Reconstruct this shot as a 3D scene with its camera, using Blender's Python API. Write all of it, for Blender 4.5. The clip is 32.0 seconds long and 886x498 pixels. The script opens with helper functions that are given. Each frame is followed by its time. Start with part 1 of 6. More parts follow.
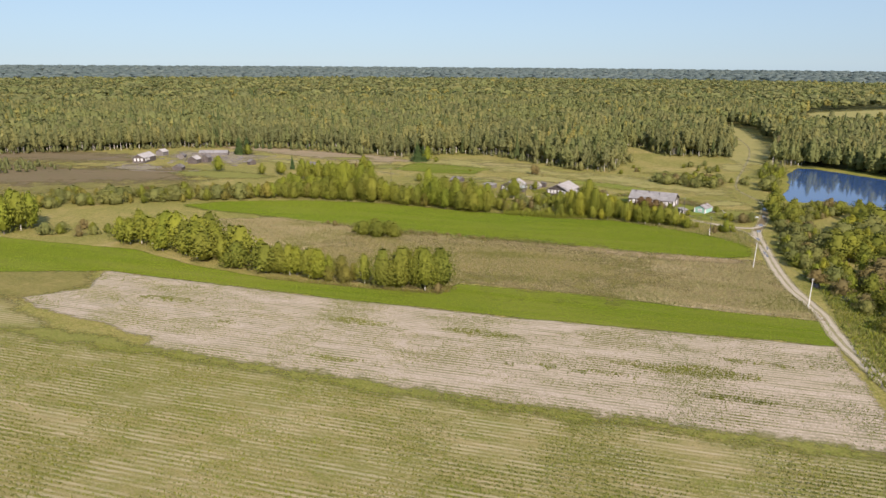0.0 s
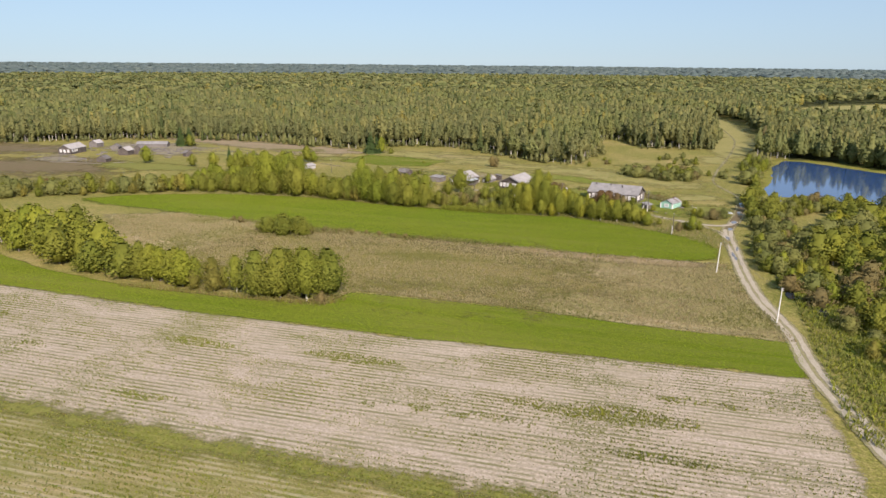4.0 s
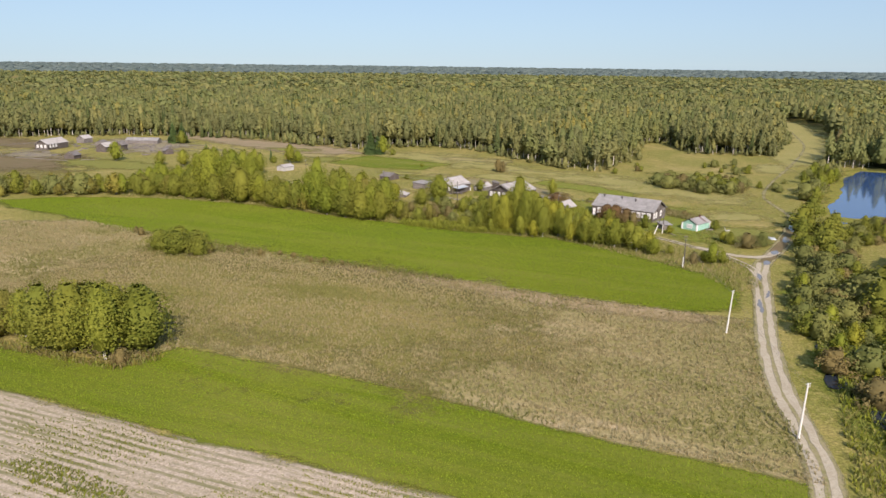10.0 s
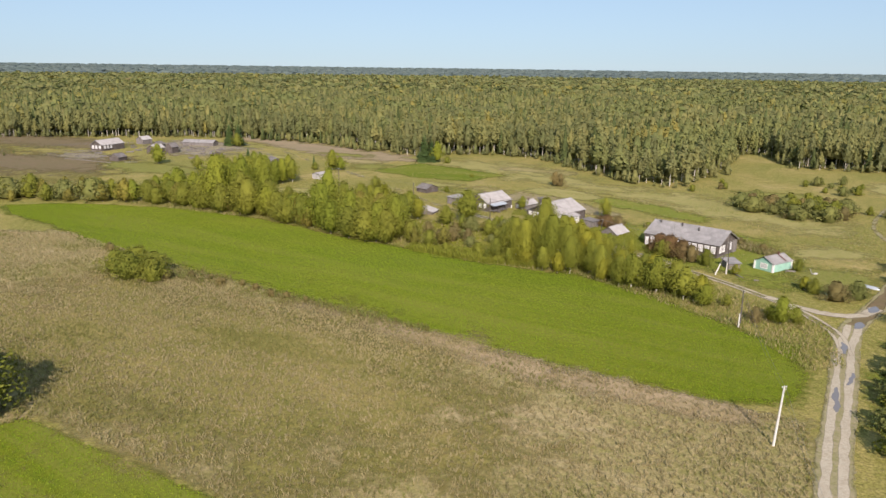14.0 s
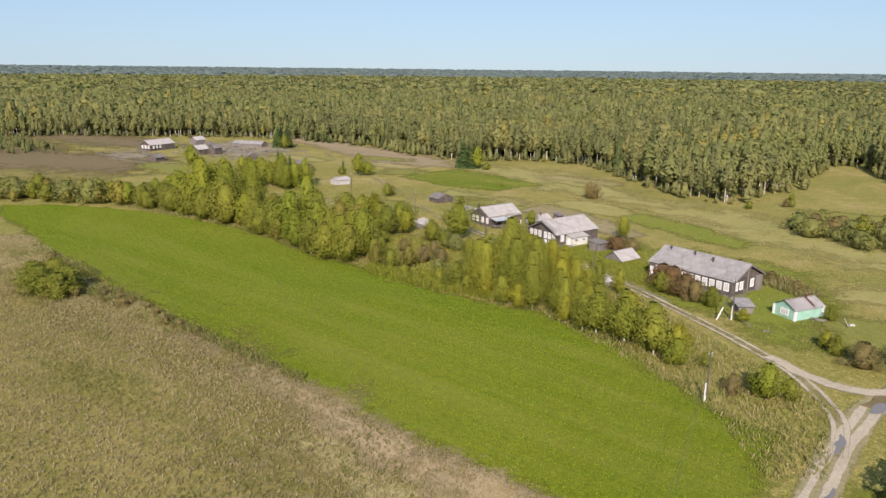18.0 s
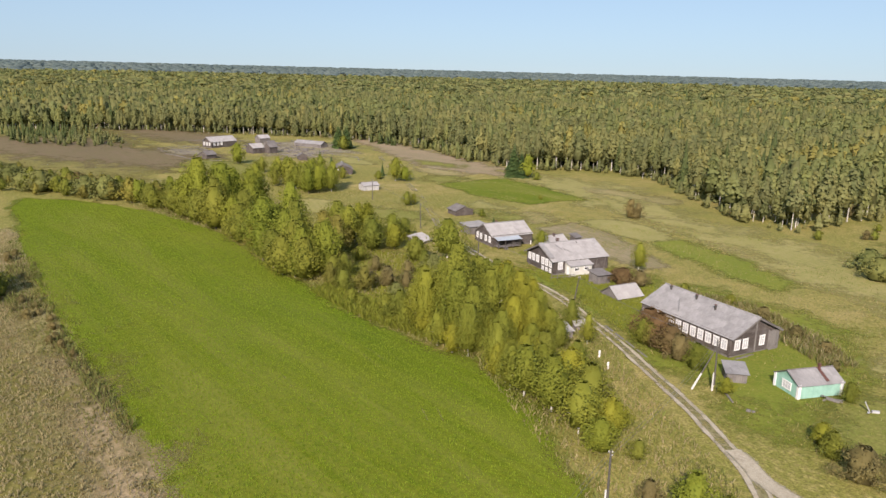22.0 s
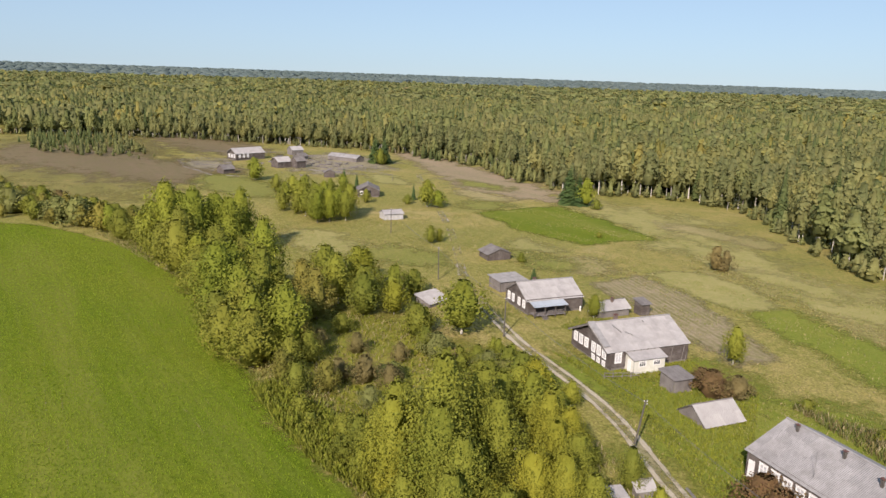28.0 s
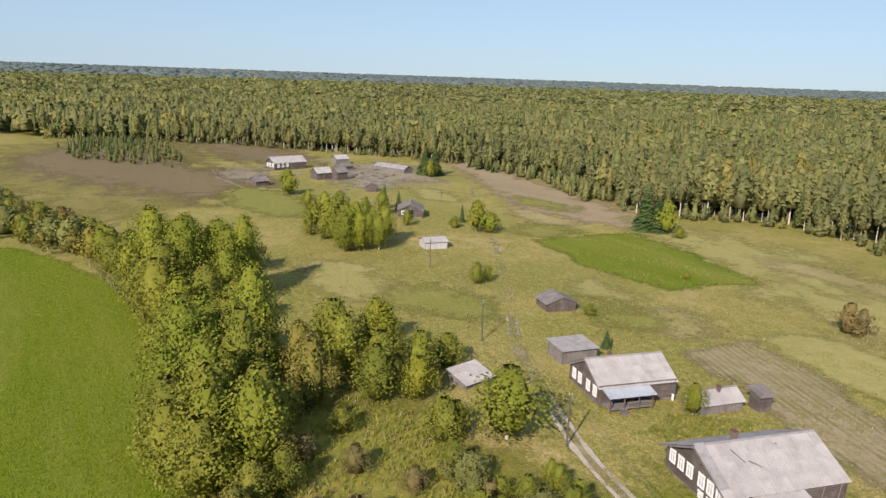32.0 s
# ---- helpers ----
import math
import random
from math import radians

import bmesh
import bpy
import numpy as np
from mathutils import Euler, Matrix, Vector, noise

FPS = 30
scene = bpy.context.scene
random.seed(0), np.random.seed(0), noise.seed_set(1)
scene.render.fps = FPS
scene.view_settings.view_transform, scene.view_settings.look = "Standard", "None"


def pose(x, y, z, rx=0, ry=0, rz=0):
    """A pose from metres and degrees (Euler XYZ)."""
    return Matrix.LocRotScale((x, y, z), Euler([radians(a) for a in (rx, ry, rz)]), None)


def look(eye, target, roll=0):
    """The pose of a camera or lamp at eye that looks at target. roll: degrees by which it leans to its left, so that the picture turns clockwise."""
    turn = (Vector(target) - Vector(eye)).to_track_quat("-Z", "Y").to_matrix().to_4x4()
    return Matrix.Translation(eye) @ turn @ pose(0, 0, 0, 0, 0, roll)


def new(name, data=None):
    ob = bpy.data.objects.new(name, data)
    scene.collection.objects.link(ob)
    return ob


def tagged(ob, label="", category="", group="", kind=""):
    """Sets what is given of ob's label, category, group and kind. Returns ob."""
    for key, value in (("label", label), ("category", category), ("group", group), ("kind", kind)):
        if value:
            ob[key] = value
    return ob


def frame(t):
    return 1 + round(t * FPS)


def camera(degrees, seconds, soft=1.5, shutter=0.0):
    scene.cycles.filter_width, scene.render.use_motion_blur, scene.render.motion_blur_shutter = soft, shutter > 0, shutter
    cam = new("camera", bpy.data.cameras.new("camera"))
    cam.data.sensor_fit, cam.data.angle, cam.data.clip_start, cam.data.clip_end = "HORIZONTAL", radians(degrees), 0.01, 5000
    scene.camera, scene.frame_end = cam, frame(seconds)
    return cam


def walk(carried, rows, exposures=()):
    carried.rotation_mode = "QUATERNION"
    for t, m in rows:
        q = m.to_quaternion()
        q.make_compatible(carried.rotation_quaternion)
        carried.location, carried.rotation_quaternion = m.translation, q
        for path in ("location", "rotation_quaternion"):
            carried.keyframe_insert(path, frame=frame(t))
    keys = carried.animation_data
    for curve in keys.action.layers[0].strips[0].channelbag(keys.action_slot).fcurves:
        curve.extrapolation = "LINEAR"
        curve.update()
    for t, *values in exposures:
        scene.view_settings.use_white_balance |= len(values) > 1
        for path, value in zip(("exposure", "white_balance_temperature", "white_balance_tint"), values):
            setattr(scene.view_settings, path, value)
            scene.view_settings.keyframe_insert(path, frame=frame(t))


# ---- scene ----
cam = camera(63.1, 32.0)
METRES, EYE, TILT, LEAN, TURN = 310.0, 61.0, 0.0, 0.0, 17.9
ROWS = [
    (0.0, 0.0, 0.0, 0.0, 0.03, -14.58, -0.11),
    (0.5, 0.0105, 0.0145, -0.0039, 0.02, -14.58, -0.11),
    (1.0, 0.021, 0.029, -0.008, 0.02, -14.6, -0.12),
    (1.5, 0.0314, 0.0439, -0.0121, 0.01, -14.6, -0.11),
    (2.0, 0.0417, 0.0587, -0.016, 0.0, -14.6, -0.12),
    (2.5, 0.0519, 0.0735, -0.02, 0.01, -14.61, -0.13),
    (3.0, 0.0614, 0.0875, -0.0236, 0.01, -14.62, -0.15),
    (3.5, 0.0715, 0.1025, -0.0268, 0.0, -14.63, -0.19),
    (5.5, 0.1088, 0.1609, -0.0361, -0.02, -14.63, -0.22),
    (6.0, 0.1177, 0.1756, -0.0397, -0.03, -14.62, -0.24),
    (6.5, 0.1266, 0.1901, -0.0427, 0.27, -14.61, -0.26),
    (7.0, 0.1356, 0.2046, -0.0449, 0.71, -14.6, -0.27),
    (7.5, 0.1443, 0.2191, -0.0466, 1.08, -14.58, -0.27),
    (8.0, 0.153, 0.2335, -0.0479, 1.73, -14.57, -0.3),
    (8.5, 0.1616, 0.2479, -0.049, 2.72, -14.53, -0.33),
    (9.0, 0.1701, 0.2624, -0.0499, 3.93, -14.49, -0.35),
    (9.5, 0.1784, 0.2769, -0.0508, 4.89, -14.44, -0.37),
    (10.0, 0.1864, 0.2916, -0.0515, 5.85, -14.41, -0.4),
    (10.5, 0.1942, 0.3063, -0.0522, 6.89, -14.38, -0.42),
    (11.0, 0.2019, 0.3211, -0.0528, 7.98, -14.36, -0.43),
    (11.5, 0.2092, 0.3359, -0.0533, 9.06, -14.34, -0.47),
    (12.0, 0.2163, 0.3509, -0.0539, 10.2, -14.31, -0.47),
    (12.5, 0.2232, 0.3661, -0.0545, 11.35, -14.3, -0.48),
    (13.0, 0.2301, 0.3814, -0.0551, 12.48, -14.29, -0.49),
    (13.5, 0.2371, 0.3967, -0.0556, 13.44, -14.26, -0.48),
    (15.5, 0.2694, 0.4538, -0.0577, 17.1, -14.16, -0.33),
    (16.0, 0.279, 0.4674, -0.0583, 18.25, -14.15, -0.3),
    (16.5, 0.2889, 0.4809, -0.0587, 19.49, -14.13, -0.32),
    (17.0, 0.2993, 0.4941, -0.0595, 20.74, -14.1, -0.28),
    (17.5, 0.3096, 0.5072, -0.06, 21.93, -14.11, -0.29),
    (18.0, 0.3197, 0.5203, -0.0607, 23.2, -14.09, -0.3),
    (18.5, 0.3298, 0.5334, -0.0611, 24.61, -14.09, -0.29),
    (19.0, 0.3396, 0.5466, -0.0616, 26.01, -14.08, -0.31),
    (19.5, 0.3492, 0.5599, -0.0621, 27.43, -14.08, -0.3),
    (20.0, 0.358, 0.5736, -0.0625, 28.87, -14.13, -0.42),
    (20.5, 0.365, 0.5874, -0.0628, 29.67, -14.09, -0.61),
    (21.0, 0.37, 0.6007, -0.063, 30.39, -14.06, -0.79),
    (21.5, 0.3731, 0.6136, -0.0631, 31.46, -14.01, -0.96),
    (22.0, 0.3743, 0.6259, -0.0632, 32.72, -13.96, -1.11),
    (22.5, 0.3743, 0.6379, -0.0632, 33.8, -13.91, -1.25),
    (23.0, 0.3727, 0.6495, -0.0632, 34.3, -13.86, -1.36),
    (23.5, 0.37, 0.6609, -0.0633, 34.45, -13.81, -1.44),
    (24.0, 0.3662, 0.6722, -0.0633, 34.54, -13.76, -1.49),
    (24.5, 0.3616, 0.6836, -0.0635, 34.64, -13.71, -1.54),
    (25.0, 0.3562, 0.695, -0.0637, 34.96, -13.66, -1.58),
    (25.5, 0.3502, 0.7064, -0.0638, 35.41, -13.63, -1.61),
    (27.5, 0.3243, 0.7517, -0.064, 37.55, -13.53, -1.59),
    (28.0, 0.3167, 0.7633, -0.064, 38.05, -13.51, -1.6),
    (28.5, 0.3092, 0.7748, -0.0639, 38.5, -13.49, -1.6),
    (29.0, 0.3014, 0.7862, -0.0639, 39.0, -13.48, -1.61),
    (29.5, 0.2937, 0.7978, -0.0639, 39.57, -13.47, -1.62),
    (30.0, 0.2858, 0.8093, -0.0639, 40.18, -13.45, -1.63),
    (30.5, 0.278, 0.8208, -0.0639, 40.81, -13.45, -1.62),
    (31.0, 0.27, 0.8323, -0.064, 41.48, -13.44, -1.63),
    (31.5, 0.262, 0.8436, -0.064, 42.22, -13.43, -1.63),
    (32.0, 0.2539, 0.8549, -0.0639, 42.96, -13.43, -1.63),
]
walk(cam, [(t, pose(0, 0, EYE, TILT, LEAN, TURN) @ pose(METRES * x, METRES * y, METRES * z, 90 + pitch, roll, yaw)) for t, x, y, z, yaw, pitch, roll in ROWS])

# ---- light: clear afternoon, sun from the south-east at 32 degrees ----
SUN = Vector((0.58 * 0.848, -0.815 * 0.848, 0.53))
world = bpy.data.worlds.new("world")
scene.world = world
world.use_nodes = True
wn = world.node_tree


def blend(fac, a, b):
    n = wn.nodes.new("ShaderNodeMix")
    n.data_type = "RGBA"
    n.inputs["Factor"].default_value = fac
    wn.links.new(a, n.inputs["A"])
    if isinstance(b, tuple):
        n.inputs["B"].default_value = b
    else:
        wn.links.new(b, n.inputs["B"])
    return n.outputs["Result"]


air = []
for density, dust in ((0.6, 0.0), (1.0, 2.0)):  # clear air, and the dusty air that lies low over the land
    sky = wn.nodes.new("ShaderNodeTexSky")
    sky.sky_type, sky.sun_disc = "NISHITA", False
    sky.sun_elevation, sky.sun_rotation = radians(32), math.atan2(SUN.x, SUN.y)
    sky.air_density, sky.dust_density, sky.ozone_density = density, dust, 3.0
    air.append(sky.outputs[0])
wn.links.new(blend(0.45, blend(0.5, *air), (5.9, 7.7, 10.0, 1)), wn.nodes["Background"].inputs["Color"])
wn.nodes["Background"].inputs["Strength"].default_value = 0.077
sun = new("sun", bpy.data.lights.new("sun", "SUN"))
sun.data.energy, sun.data.angle, sun.data.color = 5.2, radians(0.53), (1.0, 0.872, 0.775)
sun.matrix_world = look(SUN * 300, (0, 0, 0))
scene.view_settings.exposure = 0.45

# ---- materials ----


def nodes_of(name):
    m = bpy.data.materials.new(name)
    m.use_nodes = True
    t = m.node_tree
    return m, t, t.nodes["Principled BSDF"]


def node(t, kind, **inputs):
    n = t.nodes.new(kind)
    for k, v in inputs.items():
        n.inputs[k].default_value = v
    return n


def ramp(t, fac, stops):
    r = t.nodes.new("ShaderNodeValToRGB")
    e = r.color_ramp.elements
    while len(e) < len(stops):
        e.new(0.5)
    for el, (p, c) in zip(e, stops):
        el.position, el.color = p, (*c, 1)
    t.links.new(fac, r.inputs[0])
    return r.outputs[0]


def mix(t, fac, a, b, mode="MIX"):
    n = t.nodes.new("ShaderNodeMix")
    n.data_type, n.blend_type = "RGBA", mode
    for sock, v in ((n.inputs["Factor"], fac), (n.inputs["A"], a), (n.inputs["B"], b)):
        if isinstance(v, bpy.types.NodeSocket):
            t.links.new(v, sock)
        elif isinstance(v, (int, float)):
            sock.default_value = v
        else:
            sock.default_value = (*v, 1)
    return n.outputs["Result"]


def coords(t, scale=(1, 1, 1), turn=0.0, world_space=True):
    m = t.nodes.new("ShaderNodeMapping")
    m.inputs["Scale"].default_value = scale
    m.inputs["Rotation"].default_value = (0, 0, radians(turn))
    if world_space:
        t.links.new(t.nodes.new("ShaderNodeNewGeometry").outputs["Position"], m.inputs["Vector"])
    else:
        t.links.new(t.nodes.new("ShaderNodeTexCoord").outputs["Object"], m.inputs["Vector"])
    return m.outputs[0]


def noise_tex(t, vec, scale, detail=4.0, rough=0.55, warp=0.0):
    n = node(t, "ShaderNodeTexNoise", Scale=scale, Detail=detail, Roughness=rough, Distortion=warp)
    t.links.new(vec, n.inputs["Vector"])
    return n.outputs["Fac"]


def bump(t, bsdf, height, strength=0.5, dist=0.1):
    b = node(t, "ShaderNodeBump", Strength=strength, Distance=dist)
    t.links.new(height, b.inputs["Height"])
    t.links.new(b.outputs[0], bsdf.inputs["Normal"])


def ground_mat(name, big, small, big_scale=0.03, small_scale=1.3, stretch=(1, 1, 1), turn=0.0, rel=0.6, rows=None, tuft=0.25, soft=True, streak=None):
    """Vegetated ground: large patches, small tufts, and where given the drill rows (spacing, turn, colour, strength)."""
    m, t, b = nodes_of(name)
    v = coords(t)
    vs = coords(t, stretch, turn)
    patches = ramp(t, noise_tex(t, vs, big_scale, 5, 0.6, 0.6), big)
    mid = noise_tex(t, vs, big_scale * 7, 4, 0.6, 0.3)
    fine = noise_tex(t, v, small_scale, 5, 0.7)
    col = mix(t, ramp(t, mid, [(0.35, (0, 0, 0)), (0.7, (1, 1, 1))]), patches, small[0])
    col = mix(t, ramp(t, fine, [(0.45, (0, 0, 0)), (0.72, (1, 1, 1))]), col, small[1])
    speck = noise_tex(t, v, small_scale * 3.1, 3, 0.7)
    col = mix(t, tuft, col, ramp(t, speck, [(0.35, (0.25, 0.25, 0.25)), (0.65, (1.0, 1.0, 1.0))]), "MULTIPLY")
    if rows:
        gap, ang, rc, amount = rows
        w = node(t, "ShaderNodeTexWave", Scale=math.pi / 10 / gap * 1.0, Distortion=0.6, Detail=2.0)
        w.inputs["Detail Scale"].default_value = 3.0
        w.bands_direction = "Y"
        t.links.new(coords(t, (1, 1, 1), ang), w.inputs["Vector"])
        f = ramp(t, w.outputs["Fac"], [(0.3, (0, 0, 0)), (0.7, (amount,) * 3)])
        f = mix(t, 1.0, f, ramp(t, noise_tex(t, coords(t, (0.25, 1.2, 1), ang), 0.35, 4, 0.65), [(0.40, (0.05,) * 3), (0.60, (1, 1, 1))]), "MULTIPLY")
        col = mix(t, f, col, rc)
    if streak:  # drawn-out bands where the crop stands thinner
        tint, amount, ang = streak
        wide = noise_tex(t, coords(t, (0.1, 1.0, 1), ang), 0.13, 4, 0.6, 0.3)
        thin = noise_tex(t, coords(t, (0.05, 1.0, 1), ang), 1.1, 3, 0.6)
        col = mix(t, ramp(t, wide, [(0.42, (0, 0, 0)), (0.68, (amount,) * 3)]), col, tint)
        col = mix(t, ramp(t, thin, [(0.45, (0, 0, 0)), (0.75, (amount * 0.3,) * 3)]), col, tint)
    t.links.new(col, b.inputs["Base Color"])
    b.inputs["Roughness"].default_value = 0.95
    b.inputs["Specular IOR Level"].default_value = 0.15
    bump(t, b, fine, rel, 0.25)
    if soft:  # the cover thins out towards its edge
        at = t.nodes.new("ShaderNodeAttribute")
        at.attribute_name = "cover"
        both = node(t, "ShaderNodeMath")
        both.operation = "MULTIPLY_ADD"
        t.links.new(noise_tex(t, v, 0.6, 6, 0.75), both.inputs[0])
        both.inputs[1].default_value = 1.6
        t.links.new(at.outputs["Fac"], both.inputs[2])
        ma = node(t, "ShaderNodeMath")
        ma.operation = "MULTIPLY_ADD"
        t.links.new(noise_tex(t, v, 0.1, 4, 0.6), ma.inputs[0])
        ma.inputs[1].default_value = 2.2
        t.links.new(both.outputs[0], ma.inputs[2])
        ms = t.nodes.new("ShaderNodeMixShader")
        sub = node(t, "ShaderNodeMath")
        sub.operation, sub.use_clamp = "MULTIPLY_ADD", True
        t.links.new(ma.outputs[0], sub.inputs[0])
        sub.inputs[1].default_value, sub.inputs[2].default_value = 1.5, -2.95
        t.links.new(sub.outputs[0], ms.inputs[0])
        t.links.new(t.nodes.new("ShaderNodeBsdfTransparent").outputs[0], ms.inputs[1])
        t.links.new(b.outputs[0], ms.inputs[2])
        t.links.new(ms.outputs[0], t.nodes["Material Output"].inputs["Surface"])
    return m


def leaf_mat(name, a, c, stand=None, trans=0.4, woods=False):
    """Foliage: every leaf clump has its own tone, and the tone drifts over tens of metres."""
    m, t, b = nodes_of(name)
    g = t.nodes.new("ShaderNodeNewGeometry")
    col = ramp(t, g.outputs["Random Per Island"], [(0.0, tuple(x * (0.92 if woods else 0.8) for x in a)), (0.55, a), (1.0, c)])
    big = noise_tex(t, g.outputs["Position"], 0.045, 3, 0.6)
    col = mix(t, ramp(t, big, [(0.4, (0, 0, 0)), (0.66, (0.6, 0.6, 0.6))]), col, stand or c)
    oi = t.nodes.new("ShaderNodeObjectInfo")
    tone = oi.outputs["Random"]
    if woods:  # in the joined woods the tone changes from tree to tree
        at = t.nodes.new("ShaderNodeAttribute")
        at.attribute_name = "tone"
        tone = at.outputs["Fac"]
    col = mix(t, 0.5, col, ramp(t, tone, [(0.0, (0.6, 0.68, 0.56)), (0.5, (1, 1, 1)), (1.0, (1.28, 1.2, 1.0))]), "MULTIPLY")
    v = g.outputs["Position"]
    fine = noise_tex(t, v, 1.5 if woods else 0.9, 5, 0.75)
    col = mix(t, 0.4, col, ramp(t, fine, [(0.33, (0.74, 0.77, 0.7)), (0.52, (1.0, 1.0, 1.0)), (0.68, (1.24, 1.22, 1.15))]), "MULTIPLY")
    t.links.new(col, b.inputs["Base Color"])
    b.inputs["Roughness"].default_value = 0.75
    b.inputs["Specular IOR Level"].default_value = 0.15
    tr = t.nodes.new("ShaderNodeBsdfTranslucent")
    t.links.new(col, tr.inputs["Color"])
    ms = t.nodes.new("ShaderNodeMixShader")
    ms.inputs[0].default_value = trans
    out = t.nodes["Material Output"]
    t.links.new(b.outputs[0], ms.inputs[1])
    t.links.new(tr.outputs[0], ms.inputs[2])
    t.links.new(ms.outputs[0], out.inputs["Surface"])
    return m


def surface_mat(name, a, c, scale=2.0, stretch=(1, 1, 1), rough=0.8, stain=None, rel=0.3, metal=0.0, per_object=0.25, spec=0.3):
    """Built surfaces: grain in object space, stains, and a tone of its own for every piece."""
    m, t, b = nodes_of(name)
    v = coords(t, stretch, 0, False)
    n = noise_tex(t, v, scale, 6, 0.65)
    col = ramp(t, n, [(0.3, a), (0.7, c)])
    if stain:
        w = coords(t)
        col = mix(t, ramp(t, noise_tex(t, w, 0.6, 4, 0.6, 0.5), [(0.45, (0, 0, 0)), (0.72, (0.8, 0.8, 0.8))]), col, stain)
    oi = t.nodes.new("ShaderNodeObjectInfo")
    col = mix(t, per_object, col, ramp(t, oi.outputs["Random"], [(0, (0.45, 0.45, 0.47)), (1, (1.25, 1.25, 1.22))]), "MULTIPLY")
    t.links.new(col, b.inputs["Base Color"])
    b.inputs["Roughness"].default_value = rough
    b.inputs["Metallic"].default_value = metal
    b.inputs["Specular IOR Level"].default_value = spec
    bump(t, b, n, rel, 0.03)
    return m


# ground cover
M_MEADOW = ground_mat("meadow_grass", [(0.3, (0.180, 0.198, 0.035)), (0.46, (0.279, 0.255, 0.062)), (0.58, (0.385, 0.311, 0.104)), (0.72, (0.522, 0.398, 0.189))],
                      [(0.225, 0.218, 0.045), (0.448, 0.360, 0.134)], 0.035, 0.9, rel=0.9, soft=False, tuft=0.75)
M_FALLOW = ground_mat("fallow_grass", [(0.34, (0.229, 0.211, 0.066)), (0.46, (0.313, 0.259, 0.107)), (0.55, (0.408, 0.326, 0.160)), (0.68, (0.540, 0.422, 0.260))],
                      [(0.247, 0.229, 0.071), (0.445, 0.349, 0.184)], 0.045, 1.0, (0.35, 1.4, 1), -3, 0.9, tuft=0.55)
M_CROP = ground_mat("winter_crop", [(0.28, (0.083, 0.132, 0.005)), (0.5, (0.124, 0.163, 0.005)), (0.72, (0.195, 0.194, 0.014))],
                    [(0.144, 0.174, 0.009), (0.099, 0.143, 0.005)], 0.014, 0.7, (0.45, 1.3, 1), -2, 0.25, (1.7, -1.5, (0.164, 0.185, 0.025), 0.16), 0.45, streak=((0.25, 0.22, 0.06), 0.32, -2))
M_STUBBLE = ground_mat("stubble", [(0.3, (0.50, 0.40, 0.31)), (0.5, (0.60, 0.485, 0.39)), (0.72, (0.40, 0.33, 0.22))],
                       [(0.58, 0.465, 0.37), (0.34, 0.28, 0.175)], 0.05, 1.8, (0.3, 1.6, 1), -1, 0.7, (1.15, -1.2, (0.20, 0.185, 0.09), 0.95), 0.55)
M_WEEDY = ground_mat("weedy_field", [(0.3, (0.183, 0.194, 0.038)), (0.5, (0.286, 0.243, 0.081)), (0.7, (0.445, 0.349, 0.182))],
                     [(0.189, 0.199, 0.036), (0.376, 0.305, 0.146)], 0.03, 1.5, (0.5, 1.3, 1), -1, 0.8, (1.15, -1.2, (0.52, 0.43, 0.31), 0.42), 0.6)
M_LUSH = ground_mat("lush_grass", [(0.3, (0.139, 0.185, 0.019)), (0.55, (0.198, 0.217, 0.030)), (0.75, (0.277, 0.254, 0.053))],
                    [(0.154, 0.190, 0.021), (0.248, 0.238, 0.049)], 0.06, 1.3, rel=0.7, tuft=0.4)
M_PLOT = ground_mat("vegetable_plot", [(0.3, (0.25, 0.20, 0.11)), (0.55, (0.34, 0.265, 0.175)), (0.75, (0.30, 0.25, 0.14))],
                    [(0.20, 0.185, 0.065), (0.36, 0.28, 0.185)], 0.08, 1.8, rel=0.8, rows=(1.1, 21, (0.15, 0.14, 0.045), 0.8))
M_MOWN = ground_mat("mown_hay", [(0.3, (0.243, 0.225, 0.073)), (0.55, (0.321, 0.278, 0.106)), (0.75, (0.369, 0.312, 0.132))],
                    [(0.233, 0.225, 0.059), (0.349, 0.292, 0.124)], 0.05, 1.1, rel=0.3)
M_BROWN = ground_mat("ploughed_soil", [(0.3, (0.237, 0.181, 0.112)), (0.55, (0.328, 0.242, 0.163)), (0.75, (0.266, 0.219, 0.102))],
                     [(0.237, 0.200, 0.098), (0.351, 0.265, 0.181)], 0.03, 0.8, (0.4, 1.2, 1), 20, 0.4)
M_SOIL = ground_mat("dull_brown_soil", [(0.3, (0.148, 0.111, 0.061)), (0.55, (0.187, 0.134, 0.078)), (0.75, (0.155, 0.131, 0.051))],
                    [(0.141, 0.120, 0.051), (0.204, 0.151, 0.085)], 0.03, 0.8, (0.4, 1.2, 1), 20, 0.4)
M_YARD = ground_mat("trampled_yard", [(0.3, (0.240, 0.204, 0.100)), (0.55, (0.324, 0.270, 0.156)), (0.75, (0.264, 0.246, 0.094))],
                    [(0.396, 0.342, 0.250), (0.180, 0.156, 0.088)], 0.12, 1.1, rel=0.8, tuft=0.6)
M_VERDANT = ground_mat("greener_grass", [(0.3, (0.172, 0.190, 0.037)), (0.55, (0.241, 0.230, 0.055)), (0.75, (0.310, 0.265, 0.083))],
                       [(0.184, 0.196, 0.037), (0.287, 0.247, 0.077)], 0.04, 0.9, tuft=0.5)
